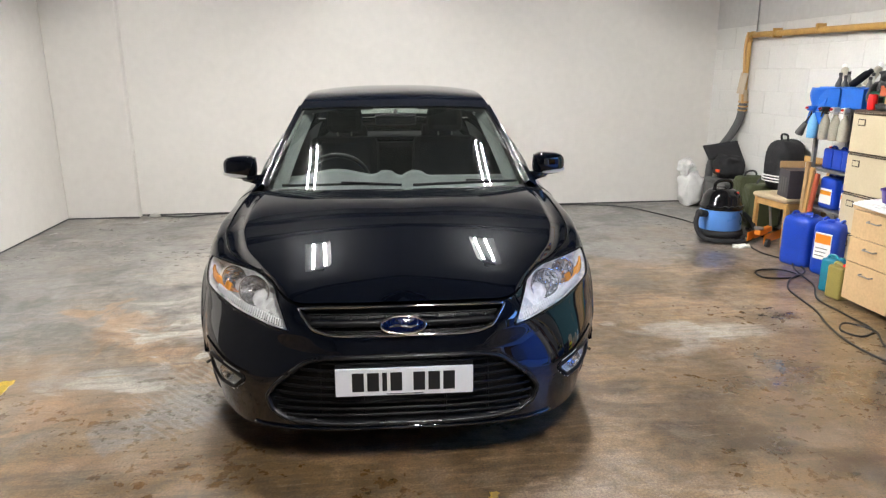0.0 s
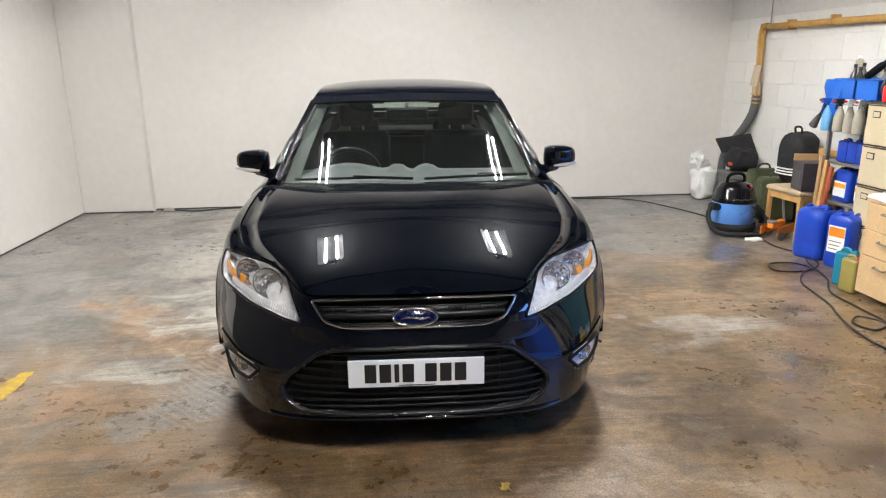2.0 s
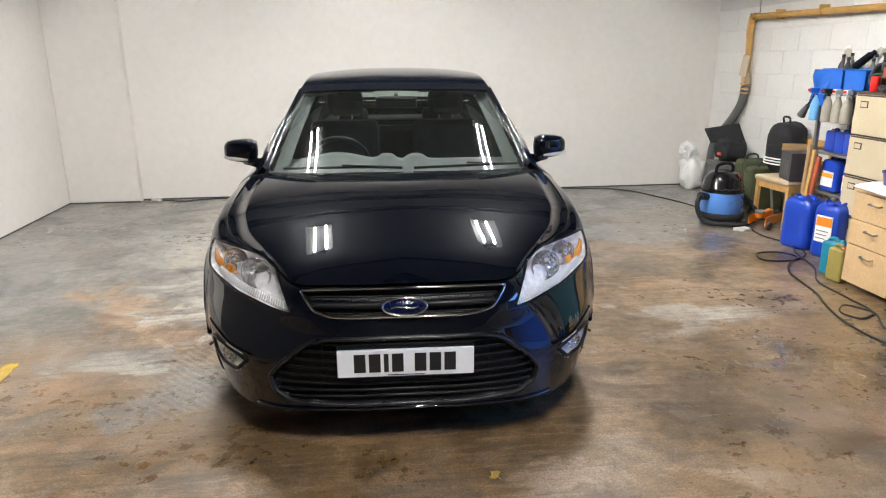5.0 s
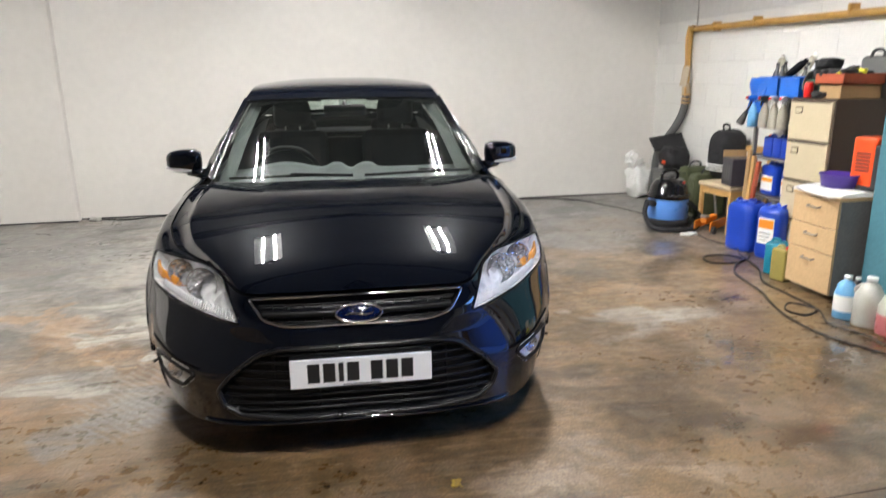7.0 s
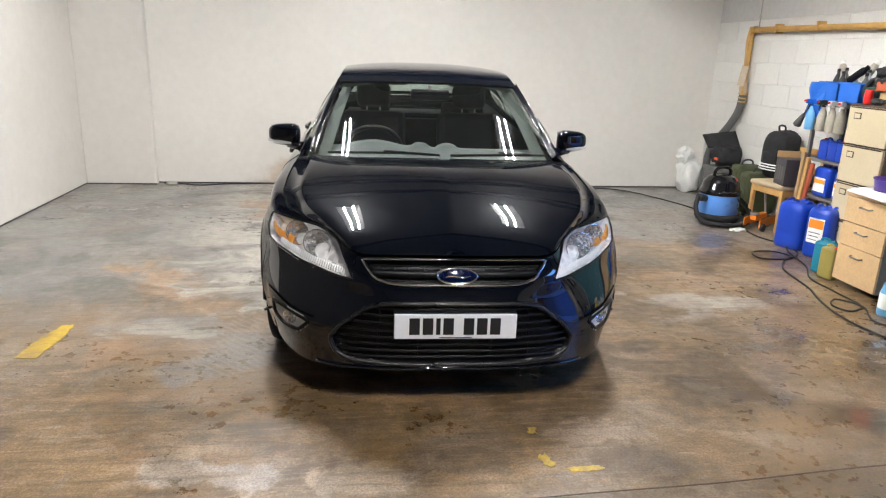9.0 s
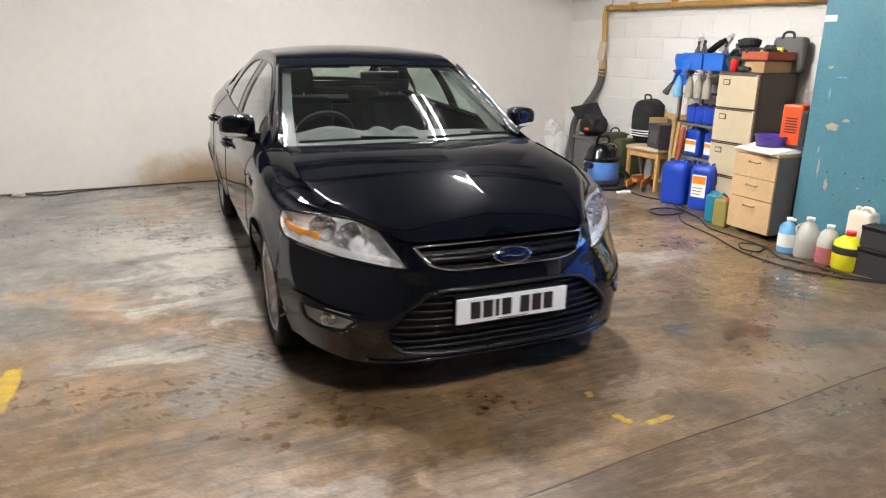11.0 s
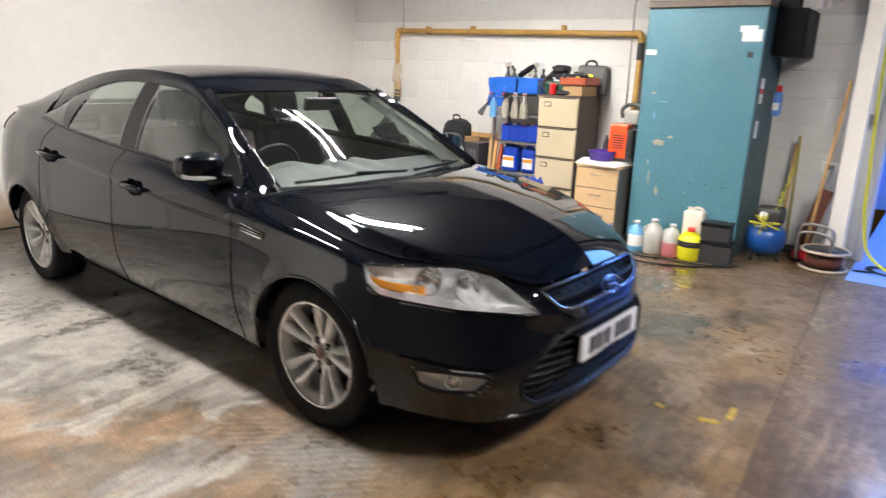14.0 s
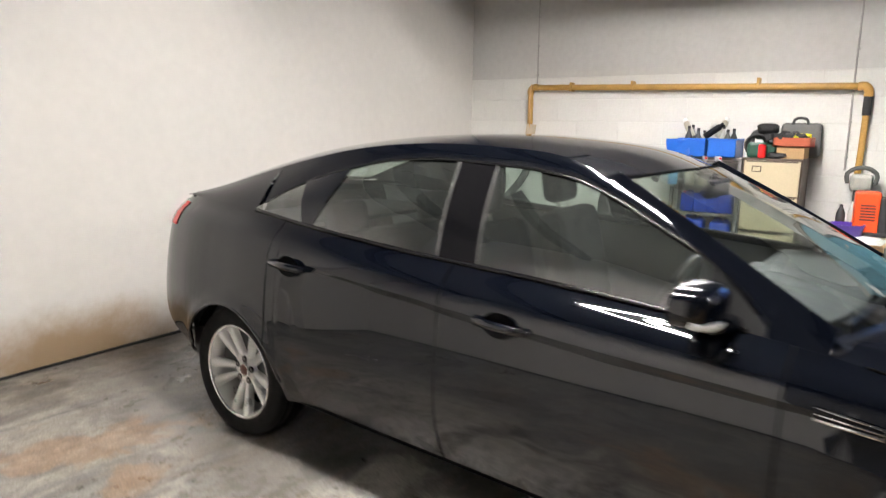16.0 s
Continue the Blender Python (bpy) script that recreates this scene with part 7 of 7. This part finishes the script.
for k in range(3):
    t_ = thing("paper_stack", "loose white papers on the pedestal", "paper", pose(3.26 + .05 * k, 1.50 + .03 * k, PH + .024 + .008 * k, 0, 0, 12 * k - 8))
    part("paper", box_bm(-.17, -.21, 0, .15, .20, .007, .001), M["paper"], t_)
tubt = thing("round_tub", "purple round plastic tub on papers", "tub", pose(3.34, 1.56, PH + .05))
part("tub", lathe_bm([(0, 0), (.108, 0), (.122, .080), (.126, .084), (.116, .084), (.104, .01), (0, .008)], 28), M["purple"], tubt)
part("rim", tube_bm([(.126 * math.cos(a), .126 * math.sin(a), .084) for a in np.linspace(0, 2 * math.pi, 28, endpoint=False)], .005, 6, closed=True), M["purple"], tubt)
toolbox = thing("charger_case", "red-orange power tool case with black front", "case", pose(3.47, 1.42, PH + .048, 0, 0, 6))
part("case", box_bm(-.09, -.06, 0, .10, .11, .34, .018), M["redorange"], toolbox)
part("front", box_bm(-.10, -.12, .02, .09, -.055, .30, .02), M["dark"], toolbox, "black moulded front")
for k in range(6):
    part("slot", box_bm(-.094, -.03, .12 + k * .022, -.088, .07, .13 + k * .022), M["dark"], toolbox)
part("base", box_bm(-.10, -.13, 0, .11, .12, .03, .006), M["dark"], toolbox)
t_ = thing("machine", "pale grey plastic housing hung on the wall", "machine", pose(3.92, 1.52, 1.02))
part("housing", box_bm(-.06, -.08, 0, .13, .08, .14, .03), M["cloudy"], t_)
part("foot", box_bm(-.05, -.05, -.36, .10, .05, .01, .01), M["dark"], t_)
part("carrying_loop", tube_bm([(-.02, -.10, .06), (-.03, -.105, .14), (-.03, -.06, .18), (-.03, .06, .18), (-.03, .105, .14), (-.02, .10, .06)], .018, 10, 30), M["grey"], t_, "grey moulded carrying loop")
for k in range(3):
    t_ = thing("bottle", "clear plastic bottle behind the pedestal", "bottle", pose(3.56, 1.62 - .08 * k, PH + .024), "pedestal bottles")
    part("flask", bottle_bm(.034, .24 + .03 * k), M["cloudy" if k else "dark"], t_)

# teal locker
KX, KY0, KY1, KZ = 3.30, .28, 1.235, 2.05
lock = thing("steel_locker", "tall teal steel locker with chipped paint", "locker")
part("carcass", box_bm(KX + .02, KY0, 0, R_ - .02, KY1, KZ, .006), M["teal_side"], lock, "dark teal sides")
part("door", box_bm(KX, KY0 + .004, .05, KX + .022, KY1 - .004, KZ - .012, .006), M["teal"], lock, "teal door with bare patches")
part("top_plate", box_bm(KX - .004, KY0 - .006, KZ, R_ - .02, KY1 + .006, KZ + .055, .006), M["dusty"], lock, "brown dusty top")
rng = random.Random(9)


def chip(y, z, w, h, m_="chip"):
    bm = bmesh.new()
    n = 16
    pts = [bm.verts.new((KX - .0012, y + w * math.cos(a) * rng.uniform(.45, 1.1), z + h * math.sin(a) * rng.uniform(.45, 1.1))) for a in np.linspace(0, 2 * math.pi, n, endpoint=False)]
    bm.faces.new(pts)
    back = bmesh.ops.extrude_face_region(bm, geom=list(bm.faces))
    bmesh.ops.translate(bm, verts=[v for v in back["geom"] if isinstance(v, bmesh.types.BMVert)], vec=(.0015, 0, 0))
    bmesh.ops.recalc_face_normals(bm, faces=bm.faces)
    part("paint_chip", bm, M[m_], lock, "bare patch, pale blue ones a painted highlight")


for y, z, w, h in ((1.03, .93, .07, .035), (1.08, .62, .012, .09), (1.00, .50, .02, .05), (1.12, 1.35, .03, .012), (.93, .98, .03, .02), (.62, .46, .006, .006), (.45, .42, .006, .006), (.75, .52, .008, .008), (1.10, .75, .01, .03)):
    chip(y, z, w, h)
# pale blue arcs: highlights on the door put in as colour
for y, z, w, h in ((1.02, 1.28, .07, .004), (1.09, 1.16, .008, .04)):
    chip(y, z, w, h, "pale_blue")
for y, z in ((1.00, .60), (.86, .61), (.72, .60), (.58, .61), (.44, .60), (.93, .44), (.65, .45), (.37, .44)):
    part("rivet", cyl_bm((KX - .003, y, z), (KX + .001, y, z), .006, seg=8), M["dark"], lock, "dark rivet")
t_ = thing("notice", "white paper scrap taped to the locker", "paper")
part("sheet", box_bm(KX - .003, 1.13, 1.665, KX - .001, 1.225, 1.71), M["paper"], t_)
t_ = thing("notice", "torn white paper stuck on the locker's corner", "paper")
part("sheet", box_bm(KX - .003, .30, 1.78, KX - .001, .45, 1.87), M["paper"], t_)
part("corner", box_bm(KX - .004, .34, 1.85, KX - .0015, .47, 1.90), M["paper"], t_)
t_ = thing("lock", "small black lock on the locker door", "lock")
part("plate", box_bm(KX - .012, .35, 1.66, KX, .39, 1.70, .004), M["dark"], t_)
for z0, z1, m_ in ((1.30, 1.50, "paper"), (1.02, 1.16, "paper"), (1.38, 1.42, "red")):
    t_ = thing("notice", "small faded notice stuck on the locker side", "paper")
    part("sheet", box_bm(3.40, KY0 - .003 - (.001 if m_ == "red" else 0), z0, 3.50, KY0 - .001, z1), M[m_], t_)

# bottles at the locker's foot
def jug(at, w, h, m_, low=None, cap="paper", turn=0, label="clear plastic jug"):
    t_ = thing("jug", label, "jug", pose(*at, 0, 0, turn))
    part("shoulder", lathe_bm([(w * .5, h * .45), (w * .49, h * .62), (w * .3, h * .85), (w * .15, h * .92), (w * .15, h * .97), (0, h * .97)], 20), M[m_], t_)
    part("base", lathe_bm([(0, 0), (w * .46, 0), (w * .5, .015), (w * .5, h * .45)], 20), M[low or m_], t_)
    part("cap", cyl_bm((0, 0, h * .95), (0, 0, h * 1.03), w * .18, seg=14), M[cap], t_)
    part("handle", tube_bm([(0, w * .40, h * .55), (0, w * .52, h * .70), (0, w * .28, h * .84)], .011, 8, 12), M[m_], t_)
    return t_


t_ = jug((3.02, 1.03, 0), .13, .26, "pale_blue", None, "paper", 0, "blue screenwash jug with a white label")
part("label", lathe_bm([(.0655, .05), (.0657, .06), (.0657, .14), (.0655, .15)], 20), M["paper"], t_)
t_ = jug((3.16, 1.10, 0), .09, .22, "dark", None, "paper", 0, "small black bottle by the locker")
jug((3.05, .885, 0), .165, .29, "cloudy", None, "paper", 20, "cloudy empty plastic jug")
jug((3.06, .73, 0), .15, .27, "cloudy", "pink", "paper", -10, "jug half full of pink fluid")
tb = thing("tub_bucket", "yellow plastic tub with a black band", "tub", pose(3.05, .57, 0))
part("tub", lathe_bm([(0, 0), (.085, 0), (.095, .02), (.098, .125)], 24), M["yellow"], tb)
part("band", lathe_bm([(.099, .12), (.101, .125), (.101, .165), (.099, .17)], 24), M["dark"], tb, "black band")
part("shoulder", lathe_bm([(.097, .168), (.09, .20), (.05, .235), (.03, .24), (.03, .255), (0, .255)], 24), M["yellow"], tb)
part("cap", cyl_bm((0, 0, .245), (0, 0, .275), .032, seg=14), M["red"], tb)
jerrycan("canister", "tall cream plastic canister against the locker", M["milky"], (3.20, .60, 0), .17, .12, .43, "milky", 90)
for z0, z1, w, at in ((0, .19, .13, (3.10, .37)), (.19, .34, .115, (3.12, .385))):
    t_ = thing("battery", "black vehicle battery stacked by the locker", "battery", pose(at[0], at[1], z0, 0, 0, 3), "batteries")
    part("case", box_bm(-.08, -w, 0, .08, w, z1 - z0 - .012, .006), M["dark"], t_)
    part("lid", box_bm(-.083, -w - .003, z1 - z0 - .03, .083, w + .003, z1 - z0, .005), M["plastic"], t_)
    for k in (-1, 1):
        part("terminal", cyl_bm((.04, k * w * .7, z1 - z0), (.04, k * w * .7, z1 - z0 + .006), .010, seg=10), M["steel"], t_)

# corner beside the locker
comp = thing("air_compressor", "blue round air compressor with a coiled yellow hose", "compressor", pose(3.52, .09, 0))
part("tank", lathe_bm([(0, .05), (.09, .06), (.15, .11), (.165, .19), (.15, .27), (.09, .32), (0, .33)], 28), M["tank_blue"], comp)
part("motor", box_bm(-.09, -.12, .31, .11, .10, .46, .03), M["dark"], comp)
part("gauge", lathe_bm([(0, 0), (.03, 0), (.03, .02), (0, .022)], 16, pose(-.10, .02, .40, 0, -90, 0)), M["paper"], comp)
for a in (0.4, 2.5, 4.6):
    part("foot", cyl_bm((.12 * math.cos(a), .12 * math.sin(a), 0), (.11 * math.cos(a), .11 * math.sin(a), .09), .016, seg=10), M["dark"], comp)
coil = [(-.165 - .03 * math.sin(7 * a), (.10 + .04 * math.sin(5 * a)) * math.cos(9 * a) * math.cos(a), .345 + (.075 + .03 * math.sin(4 * a)) * math.cos(9 * a) * math.sin(a)) for a in np.linspace(0, math.pi, 420)]
part("coiled_hose", tube_bm(coil, .0042, 6), M["hose_yellow"], comp, "coiled yellow air line")
rise = [(-.02 + .05 * math.cos(a), -.05 - .006 * a * .4 + .0 * a, .42 + .011 * a + .02 * math.sin(a)) for a in np.linspace(0, 34, 220)]
part("coiled_hose", tube_bm(rise, .006, 6), M["hose_yellow"], comp, "rising yellow air line")

t_ = thing("plank", "dark red wooden board leaning on the wall", "board", pose(3.75, -.14, 0.0, 0, 9, 0))
part("board", box_bm(-.012, -.055, 0, .012, .055, .62, .004, m=pose(0, 0, 0.01, 12, 0, 0)), M["mahogany"], t_)
for k, (x, y, lx, ly, h, m_) in enumerate(((3.86, -.02, 4, -2, 1.02, "olive_can"), (3.88, .04, 5, 0, .95, "wood"), (3.68, -.19, 7, 4, 1.50, "wood"), (3.80, -.16, 8, 8, .80, "steel"))):
    t_ = thing("broom", "long wooden handle leaning against the wall", "broom", pose(x, y, .02, ly, lx, 0), "handles against the wall")
    part("handle", cyl_bm((0, 0, .04), (0, 0, h), .013, seg=10), M[m_], t_)
    part("head", box_bm(-.03, -.09, 0, .03, .09, .07, .012), M["dark" if k != 2 else "red"], t_)
reel = thing("cable_reel", "black cable reel with pale rims on the floor", "reel", pose(3.56, -.37, 0))
for z in (.006, .15):
    part("rim", tube_bm([(.175 * math.cos(a), .175 * math.sin(a), z + .008) for a in np.linspace(0, 2 * math.pi, 40, endpoint=False)], .013, 8, closed=True), M["rim_beige"], reel, "pale beige rim")
    part("flange", lathe_bm([(0, z), (.17, z), (.17, z + .012), (0, z + .012)], 32), M["dark"], reel)
part("drum", lathe_bm([(.10, .02), (.135, .03), (.14, .08), (.13, .14), (.10, .15)], 28), M["mahogany"], reel, "dark red wound cable")
part("frame", tube_bm([(-.12, -.05, .15), (-.13, -.04, .30), (0, 0, .34), (.13, .04, .30), (.12, .05, .15)], .010, 8, 24), M["steel"], reel)
for k in range(2):
    t_ = thing("metal_scrap", "bent grey metal bracket stacked on the reel side", "bracket", pose(3.63 + .05 * k, -.27, .0))
    part("bar", tube_bm([(-.10, -.12, .02), (-.10, -.12, .26 + .06 * k), (-.06, .10, .27 + .06 * k), (.0, .12, .02)], .012, 8, 24), M["steel"], t_)
post = thing("steel_post", "white painted steel post beside the opening", "post", pose(3.82, -.40, 0))
part("column", box_bm(-.06, -.065, 0, .06, .065, T_, .006), M["white_paint"], post)
part("foot_plate", box_bm(-.10, -.10, 0, .10, .10, .012, .003), M["steel"], post)
structure("trim_jamb", box_bm(R_ - .03, DOOR_Y1 - .02, 0, R_ + .26, DOOR_Y1 + .05, DOOR_Z, .006), M["upper"], "grey painted jamb of the opening")
t_ = thing("wall_box", "black metal box fixed high on the wall", "box", pose(R_ - .006, .02, 1.66))
part("case", box_bm(-.50, .02, .02, 0, .255, .39, .015), M["jet"], t_)
part("bracket", box_bm(-.50, .10, .38, -.36, .25, T_ - 1.66, .006), M["jet"], t_, "dark mounting column")
for dy, r in ((-.02, .030), (-.09, .018)):
    t2 = thing("conduit", "beige painted conduit running up to the roof", "pipe", pose(R_ - .38, .02 + dy, 2.05))
    part("tube", cyl_bm((0, 0, 0), (0, 0, T_ - 2.05), r, seg=12), M["white_paint"], t2)
    part("saddle", box_bm(-.012, -.035, .08, .374, .035, .10, .003), M["white_paint"], t2)
part("screen", box_bm(-.504, .04, .05, -.499, .235, .36, .002), M["jet"], t_)
t_ = thing("spray_bottle", "blue spray bottle hanging beside the locker", "bottle", pose(3.62, .18, 1.20))
part("flask", box_bm(-.05, -.03, 0, .05, .03, .20, .02), M["vac_blue"], t_)
part("cap", cyl_bm((0, 0, .195), (0, 0, .25), .022, seg=12), M["red"], t_)
part("label", box_bm(-.0515, -.024, .05, -.049, .024, .11, .001), M["paper"], t_)
part("hook", tube_bm([(0, .03, .16), (0, .07, .18), (0, .098, .20)], .006, 6), M["steel"], t_)
for y, z in ((-.42, 1.20), (-.24, .78)):
    t_ = thing("socket_box", "grey socket box on the wall", "socket", pose(R_ - .006, y, z))
    part("plate", box_bm(-.04, -.075, -.045, 0, .075, .045, .008), M["steel" if y < -.3 else "paper"], t_)
    part("switch", box_bm(-.046, -.03, -.02, -.038, .02, .02, .003), M["dark"], t_)
hg = thing("air_line", "yellow hose hanging down the jamb and coiling onto the floor", "hose")
part("hose", tube_bm([(3.84, -.485, 2.9), (3.84, -.490, 1.9), (3.83, -.510, 1.35), (3.82, -.545, .80), (3.81, -.585, .35), (3.80, -.66, .12), (3.76, -.80, .024), (3.66, -1.02, .022)], .013, 8, 60), M["hose_yellow"], hg)
bl = thing("floor_cable", "dark blue cable tangled on the blue floor", "cable")
part("cable", tube_bm([(3.62, -.58, .016), (3.70, -.72, .014), (3.84, -.66, .014), (3.92, -.80, .014), (3.74, -.92, .014), (3.60, -.80, .026), (3.72, -.66, .026), (3.95, -.90, .014), (4.3, -1.1, .014)], .008, 6, 120), M["cable"], bl)

# cables on the floor
fc = thing("floor_cable", "black extension cable looping across the concrete", "cable")
part("cable", tube_bm([(3.42, 3.46, .007), (3.34, 2.96, .007), (3.42, 2.68, .007), (3.34, 2.40, .007), (3.10, 2.26, .007), (2.93, 2.30, .007), (2.98, 2.48, .007), (3.16, 2.46, .014), (3.22, 2.33, .014), (3.08, 2.20, .014),
      (2.95, 2.02, .007), (2.88, 1.75, .007), (2.84, 1.56, .007), (2.74, 1.30, .007), (2.68, 1.06, .007), (2.69, .76, .007), (2.80, .50, .007), (3.05, .20, .007)], .007, 6, 220), M["cable"], fc)
part("second_cable", tube_bm([(3.42, 2.68, .016), (3.30, 2.48, .016), (3.18, 2.06, .007), (3.0, 1.75, .007), (2.98, 1.45, .007), (2.93, 1.15, .007), (2.80, 1.10, .007), (2.76, 1.20, .007), (2.85, 1.30, .014), (2.93, 1.16, .020), (2.84, .92, .007), (2.9, .75, .007), (2.92, .45, .007), (3.10, .18, .007)], .0065, 6, 200), M["cable"], fc)
bc = thing("floor_cable", "black cable lying along the back wall", "cable")
part("cable", tube_bm([(-2.55, 5.40, .007), (-2.35, 5.36, .007), (-2.15, 5.28, .007), (-1.9, 5.36, .007), (-1.5, 5.41, .007), (0.4, 5.42, .007), (2.2, 5.41, .007), (2.95, 5.16, .007), (3.15, 4.75, .007), (3.28, 4.40, .007), (3.34, 4.10, .007)], .007, 6, 160), M["cable"], bc)
lumpy("litter", "small crumpled paper scraps by the back wall", "litter", M["cloudy"], (-2.45, 5.33, 0), (.06, .03, .018), 2.0, .4)
lumpy("tissue", "crumpled white tissue on the floor", "tissue", M["paper"], (3.28, 3.22, 0), (.08, .05, .012), 6.0, .4)

# worn yellow markings and floor marks
def decal(name, label, pts, material, z=0.0035):
    bm = bmesh.new()
    rng = random.Random(len(pts) * 7 + int(abs(pts[0][0]) * 100))
    fine = []
    for k in range(len(pts)):
        a, b = np.array(pts[k]), np.array(pts[(k + 1) % len(pts)])
        for f in np.linspace(0, 1, 7)[:-1]:
            fine.append(a + (b - a) * f + np.array([rng.uniform(-.008, .008), rng.uniform(-.008, .008)]))
    vs = [bm.verts.new((x, y, z)) for x, y in fine]
    f = bm.faces.new(vs)
    low = bmesh.ops.extrude_face_region(bm, geom=[f])
    bmesh.ops.translate(bm, verts=[v for v in low["geom"] if isinstance(v, bmesh.types.BMVert)], vec=(0, 0, -z))
    bmesh.ops.triangulate(bm, faces=bm.faces)
    bmesh.ops.recalc_face_normals(bm, faces=bm.faces)
    return tagged(part(name, bm, material, None), label, "marking", "", "structure")


decal("trim_marking", "worn yellow painted line on the concrete", [(-2.10, .70), (-1.99, .68), (-1.955, 1.0), (-1.97, 1.12), (-2.02, 1.11), (-2.07, .95)], M["yellow_paint"])
decal("trim_marking", "worn yellow paint fleck on the concrete", [(.29, -.35), (.33, -.34), (.35, -.42), (.32, -.43)], M["yellow_paint"])
decal("trim_marking", "worn yellow paint streak on the concrete", [(.36, -.45), (.44, -.47), (.53, -.455), (.52, -.43), (.43, -.435)], M["yellow_paint"])
decal("trim_marking", "small yellow paint fleck on the concrete", [(.30, -.18), (.335, -.19), (.34, -.145), (.31, -.14)], M["yellow_paint"])
seam = structure("trim_joint", tube_bm([(x, -.625 + .055 * x + .006 * math.sin(x * 5), -.0005) for x in np.linspace(L, 3.3, 60)], .0036, 6), M["dusty_joint"], "dark joint across the concrete floor")
